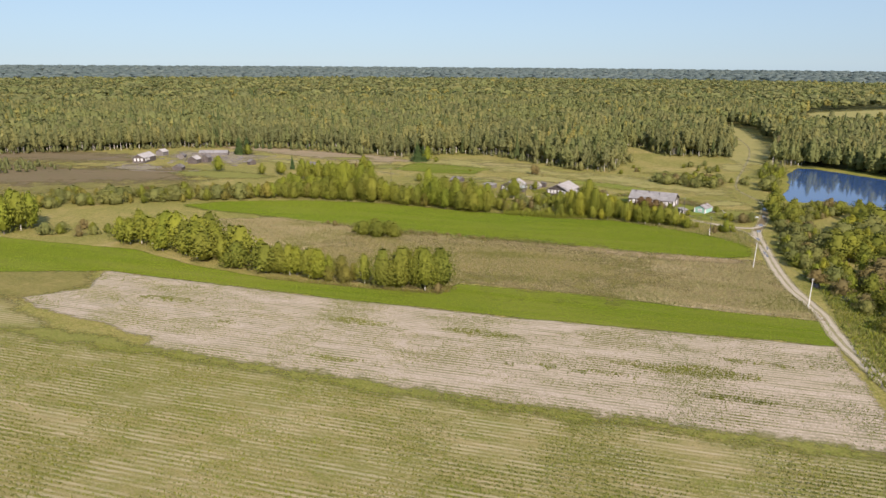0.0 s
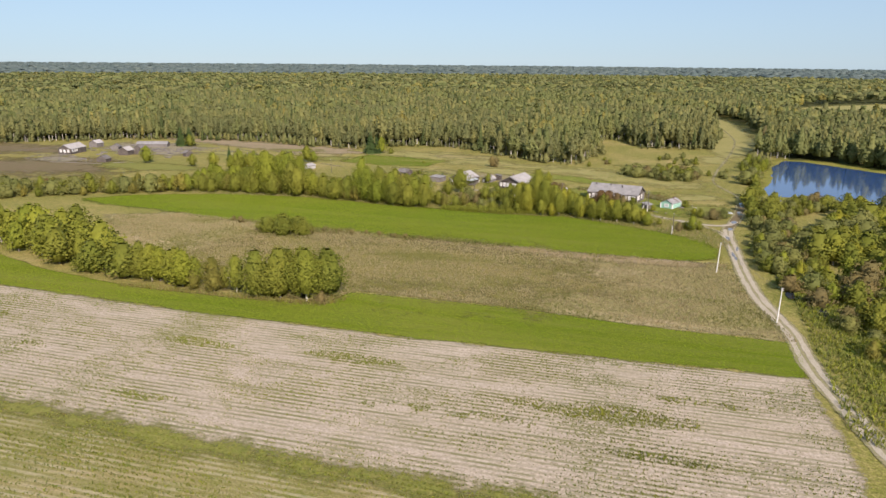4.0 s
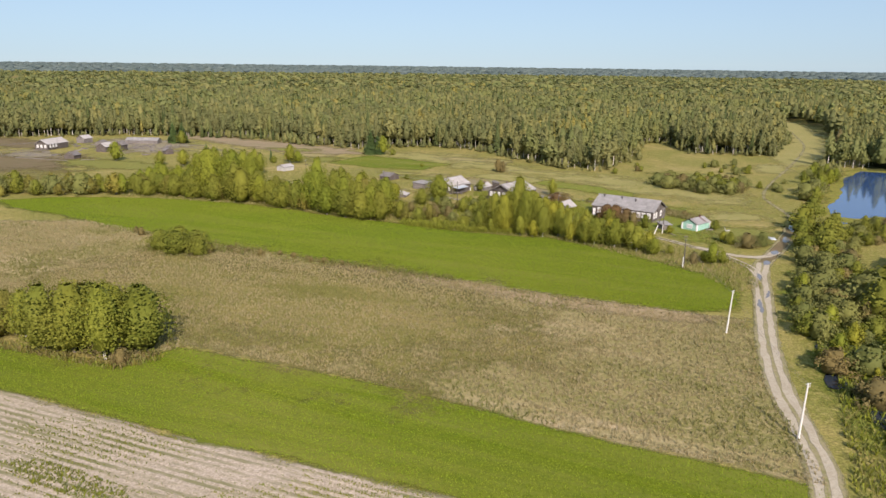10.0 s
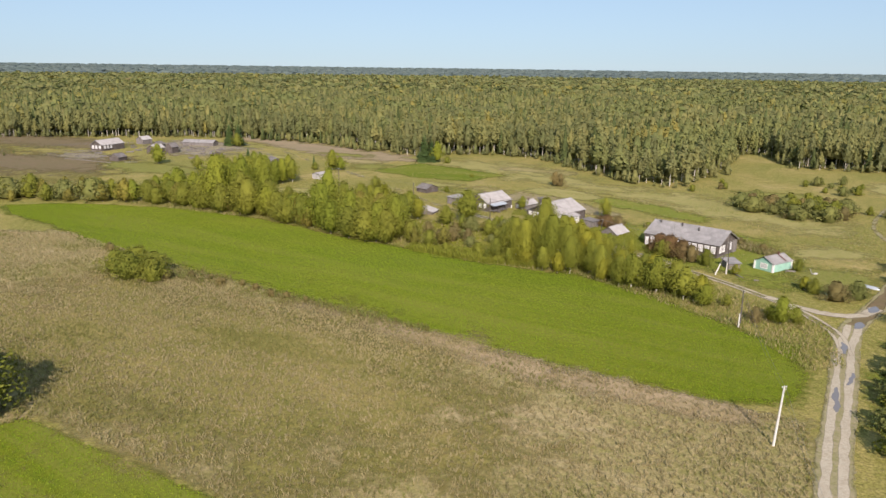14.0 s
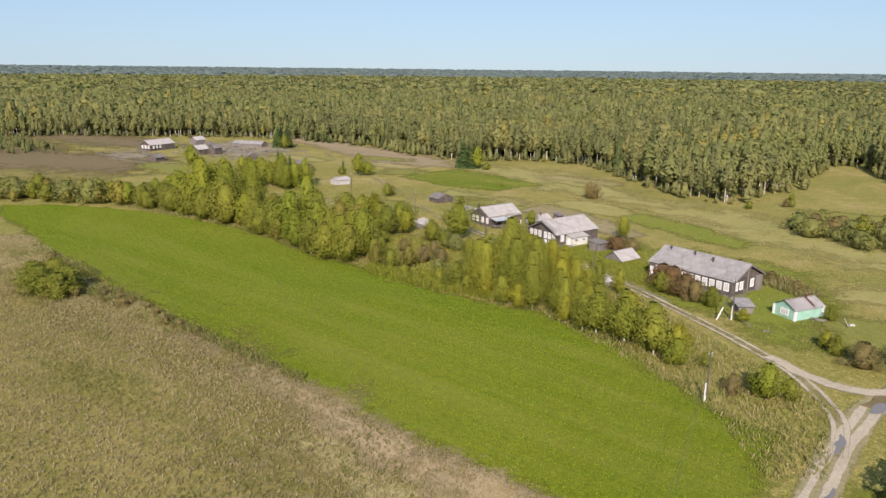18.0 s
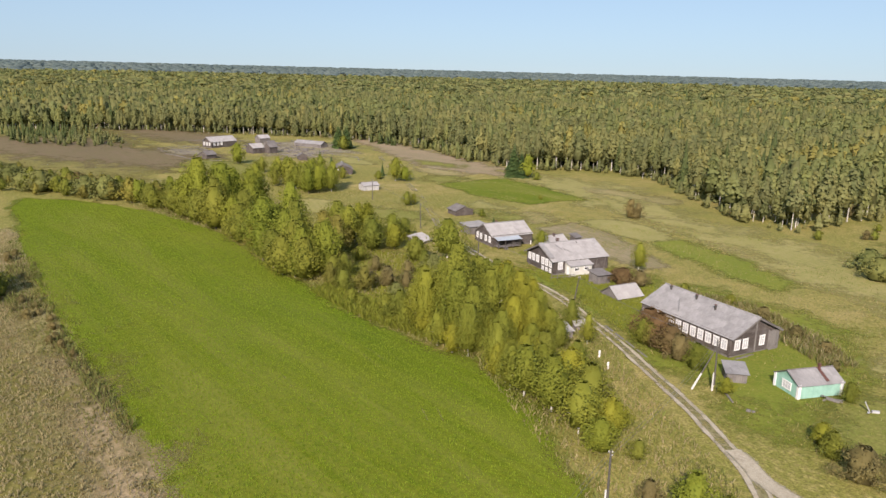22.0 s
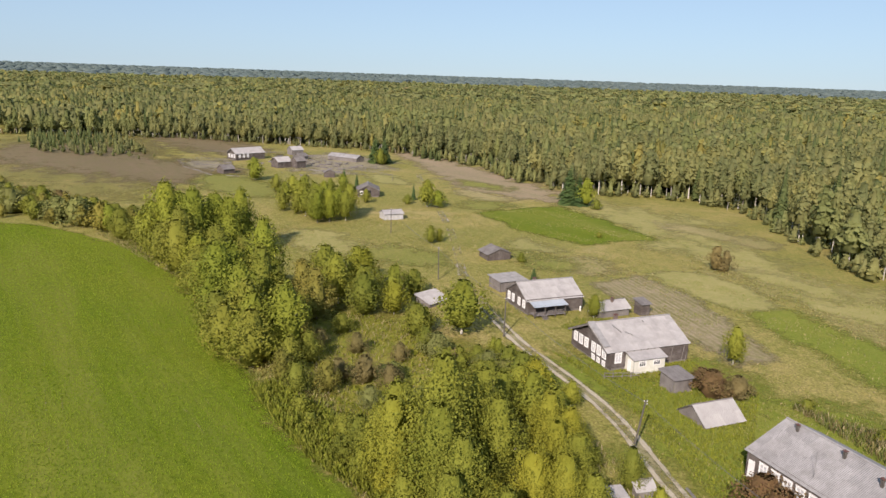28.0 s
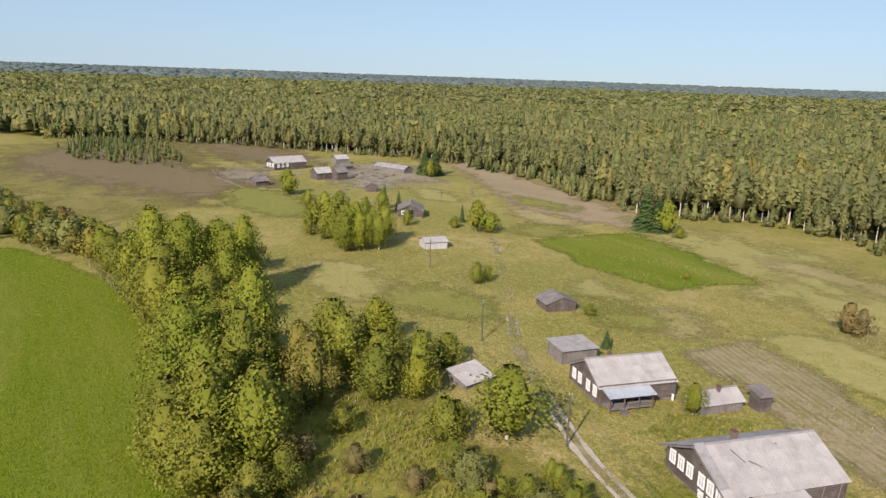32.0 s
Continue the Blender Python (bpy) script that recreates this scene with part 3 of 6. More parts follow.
# village meadows
sheet("green_plot", [(-157, 389), (-152, 420), (-128, 416), (-103, 409), (-108, 388), (-125, 384)], 0.04, M_CROP, "bright green sown plot behind the village", 8, 2, 1.5)
sheet("vegetable_plot", [(-80, 364), (-80, 377), (-62, 372), (-36, 357), (-38, 349), (-60, 357)], 0.04, M_PLOT, "brown harvested vegetable plot with rows", 9, 2.0, 1.5)
sheet("mown_plot", [(-80, 379), (-76, 388), (-66, 391), (-50, 383), (-54, 373), (-70, 377)], 0.05, M_MOWN, "pale freshly mown hay patch", 10, 2.0, 1.5)
sheet("aftergrass_plot", [(-53, 373.5), (-50, 383), (-30, 376), (-12, 366), (-14, 360), (-34, 365)], 0.045, M_LUSH, "green regrown grass strip", 11, 3, 1.5)
sheet("hay_meadow", [(-150, 442), (-110, 440), (-60, 410), (-20, 400), (20, 385), (22, 360), (-10, 372), (-50, 390), (-80, 398), (-120, 415), (-150, 424)], 0.03, M_MOWN,
      "pale mown meadow along the forest", 12, 9, 3)
sheet("tilled_strip", [(-325, 457), (-285, 462), (-221, 450), (-176, 440), (-162, 425), (-190, 412), (-217, 421), (-270, 440)], 0.035, M_BROWN, "brown tilled strip below the forest", 13, 6, 3)
sheet("rough_meadow", [(-430, 264), (-300, 262), (-222, 288), (-250, 322), (-330, 338), (-440, 345), (-470, 300)], 0.03, M_DULL, "rough olive-brown grass west of the fields", 121, 14, 4)
sheet("tilled_field", [(-420, 290), (-384, 270), (-340, 272), (-262, 312), (-250, 325), (-280, 350), (-330, 330), (-372, 335)], 0.035, M_SOIL, "brown tilled field west of the farmsteads", 14, 13, 3)
sheet("tilled_field", [(-450, 375), (-378, 395), (-330, 385), (-325, 370), (-372, 358), (-440, 355)], 0.035, M_SOIL, "brown tilled field near the forest", 15, 12, 3)
sheet("lush_meadow", [(-57, 324), (-40, 326), (-20, 316), (-2, 309), (14, 301), (20, 305), (16, 325), (6, 345), (-18, 348), (-30, 340), (-42, 347), (-44, 333), (-56, 329)], 0.035, M_LUSH,
      "lush green grass round the houses", 16, 6, 2)
MARSH = [(-90, 298), (-88, 312), (-74, 317), (-60, 317), (-46, 306), (-46, 297), (-54, 291), (-68, 294)]
sheet("marsh", MARSH, 0.035, M_MARSH, "wet yellow-green marsh among the trees", 17, 4, 2)
sheet("sandy_slope", [(30, 520), (44, 600), (37, 740), (48, 785), (60, 700), (64, 568), (52, 490), (40, 470)], 0.03, M_MOWN, "bare sandy slope leading up into the forest", 18, 4, 3)
sheet("wet_meadow", [(42, 215), (37, 262), (41, 292), (52, 285), (50, 250), (48, 228), (60, 200), (70, 150), (70, 110), (55, 120), (47, 180)], 0.03, M_LUSH, "wet green sedge beside the road", 19, 4, 2)
sheet("shore", [(38, 330), (48, 376), (56, 442), (68, 476), (92, 474), (130, 460), (130, 320), (95, 318), (70, 335), (50, 318)], 0.03, M_MARSH, "green boggy shore of the pond", 20, 4, 2)
sheet("far_glade", [(120, 930), (160, 1010), (265, 1110), (330, 1080), (260, 960), (180, 915)], 0.03, M_MOWN, "pale glade deep in the forest", 21, 6, 6)

for k, (x, y, a, b) in enumerate([(-92, 372, 9, 5), (-112, 374, 8, 4), (-60, 400, 14, 4), (-100, 430, 18, 5), (22, 340, 8, 6), (-98, 420, 9, 3), (-180, 410, 14, 5), (-230, 400, 14, 6), (-140, 330, 16, 7), (10, 400, 12, 5), (33, 460, 7, 14)]):
    sheet("dry_patch", [(x + a * math.cos(u * math.pi / 6), y + b * math.sin(u * math.pi / 6)) for u in range(12)], 0.04 + 0.001 * k, M_MOWN if k % 3 else M_FALLOW, "patch of pale dry grass in the meadow", 80 + k, 4.0, 2.0)
sheet("dull_grass", [(-60, 196), (-20, 193), (-8, 210), (-20, 230), (-60, 233), (-95, 231), (-112, 215), (-100, 196)], 0.046, M_DULL, "duller brownish-green grass in the fallow field", 75, 13.0, 3.0)
sheet("straw_strip", [(-60, 238.5), (-38, 236.5), (-12, 233.5), (8, 233.5), (20, 236), (22, 239.3), (2, 238.8), (-20, 239.6), (-58, 241.5)], 0.049, M_STRAW, "pale straw along the field edge", 77, 2.6, 1.5)
for k, (x, y, a, b) in enumerate([(-100, 366, 10, 4), (0, 420, 14, 6), (-200, 425, 16, 4), (25, 315, 8, 8), (-165, 400, 6, 8), (-240, 340, 30, 10), (-120, 340, 10, 8)]):
    sheet("green_patch", [(x + a * math.cos(u * math.pi / 6), y + b * math.sin(u * math.pi / 6)) for u in range(12)], 0.052 + 0.001 * k, M_VERDANT, "patch of greener grass in the meadow", 95 + k, 4.5, 2.0)

sheet("farm_yard", [(-269, 379), (-295, 390), (-322, 405), (-326, 420), (-290, 427), (-264, 418), (-263, 402), (-250, 386)], 0.06, M_YARD, "trampled grey yard strewn with rotten boards", 110, 8.0, 1.5)
sheet("farm_yard", [(-312, 343), (-315, 354), (-311, 361), (-300, 356), (-286, 348), (-296, 342)], 0.06, M_YARD, "trampled grey yard strewn with rotten boards", 111, 4.5, 1.5)

# ---- water ----
POND = [(49.5, 353), (49.7, 372), (54.7, 392), (60, 441), (68.5, 470), (77, 469), (88, 458), (108, 436), (135, 430), (140, 345), (100, 330), (85, 338), (73, 352), (63.5, 359), (56, 352)]
flat("pond", POND, 0.09, M_WATER, "pond coloured dark blue for the sky it mirrors", 30, 1.0)
for k, (x, y, a, b) in enumerate([(47.9, 324.5, 2.0, 3.0), (50.5, 343, 2.6, 2.2), (40.9, 217, 1.6, 3.2), (40.2, 231, 1.2, 2.2), (45.5, 206, 1.2, 3.0)]):
    flat("pool", [(x + a * math.cos(u * math.pi / 6), y + b * math.sin(u * math.pi / 6)) for u in range(12)], 0.137 + 0.005 * k, M_POOL, "small dark pool in the wet grass", 40 + k, 0.5, 0.7)

# ---- roads ----
ROAD = [(62, 60), (52, 110), (45.5, 138), (42.2, 153), (39.5, 167.5), (38.2, 178), (37.6, 189), (35.6, 200.5), (33.2, 213), (31.6, 232), (30.9, 252), (30.2, 270), (30.6, 284), (34.5, 303), (38, 330)]
VILLAGE = [(30.4, 268), (28.5, 277), (25, 283), (19.5, 289.5), (13.3, 294), (6.5, 298.6), (-4, 304.6), (-14.4, 310.5), (-24, 315.2), (-36, 320.8), (-48, 324.2), (-61, 327), (-72, 330.7),
           (-93, 339.3), (-107, 347.8), (-133, 363.5), (-158, 377), (-200, 398), (-240, 420)]
SPUR = [(33.6, 297), (31, 290.5), (27, 288.6), (22, 289.3), (15, 293.5)]
HILL = [(38, 330), (37, 350), (30, 380), (33, 420), (40, 470), (46, 520), (50, 580), (46, 660), (40, 740), (50, 800)]
road = ribbon("road", ROAD, 3.2, 0.105, M_VERGE, "sandy dirt road with two wheel ruts")
for o in (-0.85, 0.85):
    ribbon("wheel_rut", ROAD[:13], 0.9, 0.117, M_SAND, "", road, o, 0.3, 5 + o)
ribbon("wheel_rut", ROAD[12:], 2.0, 0.117, M_SOIL, "churned brown mud", road, 0.0, 0.5, 8)
vil = ribbon("village_track", VILLAGE[:14], 2.8, 0.111, M_VERGE, "rutted grassy track through the village", cover=0.5)
faint = ribbon("village_track", VILLAGE[13:], 2.6, 0.111, M_VERGE, "faint overgrown track towards the farmsteads", cover=0.05)
for o in (-0.75, 0.75):
    ribbon("wheel_rut", VILLAGE[:13], 0.75, 0.123, M_SAND, "", vil, o, 0.25, 9 + o, 0.75)
ribbon("track_spur", SPUR, 2.5, 0.129, M_SAND, "bare sandy spur at the road fork", wob=0.5, cover=0.9)
hill = ribbon("hill_track", HILL, 1.6, 0.098, M_VERGE, "faint track climbing to the forest", wob=0.6, cover=0.6)
for o in (-0.8, 0.8):
    ribbon("wheel_rut", VILLAGE[12:], 0.6, 0.123, M_SAND, "", faint, o, 0.3, 19 + o, 0.12)
for k, (x, y, a, b) in enumerate([(30.4, 249.5, 0.45, 4.5), (29.7, 271, 0.5, 2.6), (31.6, 258, 0.35, 2.6), (38, 328, 1.0, 5), (35.6, 312, 0.8, 3.4), (33, 296, 0.9, 2.4), (31, 285, 0.9, 2.0)]):
    flat("puddle", [(x + a * math.cos(u * math.pi / 6), y + b * math.sin(u * math.pi / 6)) for u in range(12)], 0.136, M_PUDDLE, "muddy puddle lying in the road ruts", 60 + k, 0.7, 0.4)
# tractor tracks in the crop
for line in ([(-130, 250), (-142, 252), (-160, 257), (-184, 266.7)], [(-150, 256), (-95, 249.4), (-64.5, 249.5), (-44, 248.8), (-24, 248.3)], [(-90, 281), (-59, 279.5), (-39, 280), (-24, 278.7), (-14, 278), (-5.7, 276)],
             [(-56, 262), (-38.6, 262), (-26.5, 260), (0, 254)], [(-110, 274), (-59, 277), (-36, 276.5), (-16.5, 273), (-8.7, 270), (14, 262)], [(-110.5, 266.4), (-80, 263), (-45.4, 260.8), (-41, 264), (-42, 270), (-47, 276)]):
    for o in (-0.9, 0.9):
        t_ = ribbon("tractor_track", line, 0.28, 0.085, M_MOWN, "faint tractor track pressed into the green crop", None, o, 0.1, 0, -0.05)

# ---- trees ----
rng = np.random.default_rng(7)


def unit(n):
    v = rng.normal(size=(n, 3))
    return v / np.linalg.norm(v, axis=1)[:, None]


def leaf_quads(c, normal, size, squash=0.75, loose=0.6):
    """Quads round the centres c, roughly facing normal."""
    n = len(c)
    nn = normal + loose * unit(n)
    nn /= np.linalg.norm(nn, axis=1)[:, None]
    u = np.cross(nn, unit(n))
    u /= np.linalg.norm(u, axis=1)[:, None] + 1e-9
    v = np.cross(nn, u)
    s = (np.asarray(size) * rng.uniform(0.65, 1.35, n))[:, None]
    u, v = u * s, v * s * squash
    k = rng.uniform(-0.25, 0.25, (n, 1))
    return np.stack([c - u, c - v + u * k, c + u, c + v - u * k], 1)


def crown_profile(kind, f):
    """Relative radius at the relative height f of the crown."""
    if kind == "spruce":
        return (1 - f) ** 0.85
    if kind == "column":
        return np.sin(np.clip(f * 0.92 + 0.08, 0, 1) ** 0.8 * math.pi) ** 0.6
    if kind == "bush":
        return np.sqrt(np.clip(1 - (f * 0.98) ** 2, 0, 1))
    return np.sin(np.clip(f * 0.9 + 0.1, 0, 1) ** 0.85 * math.pi) ** 0.65


def spindle(radii, zs, sides, jit):
    """A closed body of rings: points and quads. The end rings may be tiny."""
    a = np.arange(sides) * 2 * math.pi / sides
    v, nr = [], len(zs)
    for k, (r, z) in enumerate(zip(radii, zs)):
        s = r * rng.uniform(1 - jit, 1 + jit, sides)
        tw = a + k * 0.5
        v.append(np.stack([np.cos(tw) * s, np.sin(tw) * s, z + rng.uniform(-0.5, 0.5, sides) * jit * r], 1))
    k, s = np.meshgrid(np.arange(nr - 1), np.arange(sides), indexing="ij")
    f = np.stack([k * sides + s, k * sides + (s + 1) % sides, (k + 1) * sides + (s + 1) % sides, (k + 1) * sides + s], -1).reshape(-1, 4)
    return np.concatenate(v), f


def gather(pieces):
    """Joins (points, faces, smooth) pieces into one."""
    v, f, s, n = [], [], [], 0
    for pv, pf, ps in pieces:
        v.append(pv)
        f.append(np.asarray(pf) + n)
        s.append(np.full(len(pf), ps))
        n += len(pv)
    return np.concatenate(v), np.concatenate(f), np.concatenate(s)


def loose(q):
    return q.reshape(-1, 3), np.arange(len(q) * 4).reshape(-1, 4), False


def unit_rows(v):
    return v / (np.linalg.norm(v, axis=1)[:, None] + 1e-9)


def facing(q, nrm):
    """Turns every quad to the side of its normal; gives the quads and a normal for each of their corners."""
    g = np.cross(q[:, 2] - q[:, 0], q[:, 3] - q[:, 1])
    q = np.where(((g * nrm).sum(1) < 0)[:, None, None], q[:, ::-1], q)
    return q, np.repeat(nrm, 4, 0)


def round_normals(v, rise):
    """Normals of a core that bulges out from its axis."""
    lo, hi = v[:, 2].min(), v[:, 2].max()
    n = v.copy()
    n[:, 2] = ((v[:, 2] - lo) / (hi - lo + 1e-9) - 0.35) * rise
    return unit_rows(n)


def crown(kind, h, r, base, lobes, n, leaf):
    """Boughs spread over the crown, each one a rounded mass of leaves; the tuft of a birch hangs down."""
    u = (np.arange(lobes) + rng.uniform(0.2, 0.8, lobes)) / lobes
    ang = np.arange(lobes) * 2.39996 + rng.uniform(-0.6, 0.6, lobes)
    prof = crown_profile(kind, u)
    rl = np.clip(r * (0.2 + 0.2 * prof) * rng.uniform(0.7, 1.3, lobes), 0.35, 1.9)
    rad = np.clip(prof * r * rng.uniform(0.8, 1.15, lobes) - rl * 0.75, 0, None)
    tall = {"weep": 1.7, "column": 1.35, "bush": 0.9}.get(kind, 1.15)
    z = base + rl * 0.6 + (h - base - rl * (0.6 + tall)) * u
    c = np.stack([np.cos(ang) * rad, np.sin(ang) * rad, z], 1)
    w = rng.choice(lobes, n, p=rl ** 2 / (rl ** 2).sum())
    d = unit(n)
    d[:, 2] = np.abs(d[:, 2]) * np.where(rng.uniform(0, 1, n) < 0.68, 1, -1)
    lump = 1 + 0.16 * np.sin(d[:, 0] * 7 + w) + 0.16 * np.sin(d[:, 1] * 6 + d[:, 2] * 5 + 2 * w)
    pts = c[w] + d * (rl[w] * lump * rng.uniform(0.72, 1.1, n))[:, None] * np.array([1, 1, tall])
    pts[:, 2] = np.maximum(pts[:, 2], 0.12)
    out = unit_rows(pts - np.array([0, 0, base + (h - base) * 0.35]))
    shade = unit_rows(0.8 * d + 0.35 * out + 0.15 * unit(n) + np.array([0, 0, 0.1]))
    fz = np.linspace(0.05, 0.9, 6)
    core = spindle(np.maximum(crown_profile(kind, fz) * r * 0.5, 0.05), base + fz * (h - base), 7, 0.25)
    q, nq = facing(leaf_quads(pts, shade, leaf, 0.7, 0.6), shade)
    return gather([(*core, True), loose(q)]), c, np.concatenate([round_normals(core[0], r), nq])


def spruce_crown(h, r, tiers, per):
    q = []
    for i in range(tiers):
        f = i / tiers
        z, rr = h * (0.06 + 0.94 * f), r * (1 - f) ** 0.9 + 0.12
        for a in np.arange(per) * 2 * math.pi / per + rng.uniform(0, 3):
            a += rng.uniform(-0.25, 0.25)
            R = rr * rng.uniform(0.7, 1.15)
            w = R * 0.42
            d, s = np.array([math.cos(a), math.sin(a), 0]), np.array([-math.sin(a), math.cos(a), 0])
            top, tip = np.array([0, 0, z + rr * 0.35]), d * R + np.array([0, 0, z - R * 0.3])
            q.append([top, top * 0.45 + tip * 0.55 - s * w, tip, top * 0.45 + tip * 0.55 + s * w])
    return np.array(q)


def trunk_mesh(name, h, r, tips, mat, stems=1):
    bm = bmesh.new()
    for k in range(stems):
        a = rng.uniform(0, 6.3)
        o = Vector((math.cos(a), math.sin(a), 0)) * (0.35 * (stems > 1))
        p = [o + Vector((rng.uniform(-0.15, 0.15) * i + o.x * i * 0.6, rng.uniform(-0.15, 0.15) * i + o.y * i * 0.6, h * i / 4)) for i in range(4)]
        for i in range(3):
            tube(bm, p[i], p[i + 1], r * (1 - 0.28 * i), r * (0.72 - 0.28 * i), 6, False)
    for c in tips:
        z = max(0.3, c[2] * 0.72)
        tube(bm, (0, 0, min(z, h * 0.74)), c * np.array([0.85, 0.85, 1]), r * 0.32, r * 0.08, 4, False)
    me = bpy.data.meshes.new(name)
    bm.to_mesh(me)
    bm.free()
    me.materials.append(mat)
    return me


KINDS = {  # leaf material, bark, crown form, crown radius and clear stem as shares of 10 m, boughs, leaf size, name, label
    "birch": (M_BIRCH, M_WBARK, "weep", 3.3, 1.2, 76, 0.15, "birch_tree", "tall birch with yellow-green leaves and a white trunk"),
    "aspen": (M_ASPEN, M_BARK, "round", 3.5, 0.8, 76, 0.15, "aspen_tree", "dense fresh green aspen with a grey trunk"),
    "alder": (M_ALDER, M_BARK, "round", 3.7, 0.4, 70, 0.15, "alder_tree", "dark olive-green alder standing in a thicket"),
    "yellow": (M_YELLOW, M_WBARK, "column", 3.0, 0.8, 60, 0.15, "birch_tree", "slender birch turning golden yellow"),
    "rusty": (M_RUST, M_BARK, "column", 3.1, 0.5, 60, 0.15, "aspen_tree", "young tree with rusty brown autumn leaves"),
    "willow": (M_WILLOW, M_BARK, "bush", 6.5, 0.1, 66, 0.2, "willow_bush", "broad grey-green willow bush"),
    "rowan": (M_RED, M_BARK, "bush", 5.6, 0.2, 62, 0.2, "rowan_bush", "rowan bush with red-brown autumn leaves"),
    "shrub": (M_ALDER, M_BARK, "bush", 5.2, 0.1, 60, 0.2, "shrub", "dense dark green shrub"),
    "brown": (M_TWIG, M_BARK, "bush", 5.4, 0.1, 48, 0.17, "shrub", "sparse brownish shrub with thin leaves"),
    "spruce": (M_SPRUCE, M_BARK, "spruce", 2.3, 0.5, 1, 0, "spruce_tree", "dark green spruce with drooping branches"),
}
BANK = {}
for kind, (leaf, bark, form, r, base, ncl, size, nm, lab) in KINDS.items():
    for v in range(3):
        if kind == "spruce":
            full = light = tall = poly_mesh("crown", *loose(spruce_crown(10, r, 17, 9))[:2], [leaf])
            tips = []
        else:
            def leafy(lobes, n, leaf_size):
                g_, cl, nn_ = crown(form, 10, r * rng.uniform(0.93, 1.07), base, lobes, n, leaf_size)
                return poly_mesh("crown", g_[0], g_[1], [leaf], None, g_[2], nn_), cl

            full, cl = leafy(ncl // 4, 2300, size * 1.15)
            tips = cl[rng.choice(len(cl), 9, replace=False)]
            light = leafy(ncl // 5, 750, size * 2.0)[0]
            tall = leafy(ncl // 3, 3600, size * 0.95)[0] if form != "bush" else full
            if kind in ("birch", "aspen", "yellow", "alder"):
                BANK[kind, v, "fine"] = leafy(ncl // 3, 9000, size * 0.6)[0]
        BANK[kind, v] = (full, trunk_mesh("trunk", 9.0 if form != "bush" else 4.0, 0.17 if form != "bush" else 0.11, tips, bark, 1 if form != "bush" else 4), light, tall)


def tree(kind, x, y, h, wide=1.0, group="", label=""):
    nm, lab = KINDS[kind][7:]
    s = h / 10
    wide *= 0.8 if h > 14 else 1.0
    e = empty(nm, Matrix.LocRotScale((x, y, 0.02), Euler((0, 0, rng.uniform(0, 6.28))), (s * wide, s * wide, s)), label or lab, "shrub" if KINDS[kind][2] == "bush" else "tree", group)
    pick = int(rng.integers(3))
    c, t_, light, tall = BANK[kind, pick]
    c = tall if h > 12.8 else c
    c = light if light and h < 3.0 else c
    c = light if light and not (-110 < x < -55 and 170 < y < 240) and (x > 38 or y < 260 or x < -170 or y > 375) else c
    if -48 < x < -10 and 284 < y < 308 and h > 6.5:
        c = BANK.get((kind, pick, "fine"), c)
    for n_, me in (("crown", c), ("trunk", t_)):
        o = new(n_, me)
        o.parent = e
    return e


def grove(poly, gap, kinds, hs, group, wide=(0.85, 1.2)):
    """Fills a polygon with single trees at about that distance from each other."""
    p = np.array(poly)
    for x in np.arange(p[:, 0].min(), p[:, 0].max(), gap):
        for y in np.arange(p[:, 1].min(), p[:, 1].max(), gap):
            a, b = x + rng.uniform(-0.45, 0.45) * gap, y + rng.uniform(-0.45, 0.45) * gap
            if inside(poly, np.array([a]), np.array([b]))[0]:
                tree(kinds[int(rng.integers(len(kinds)))], a, b, rng.uniform(*hs), rng.uniform(*wide), group)


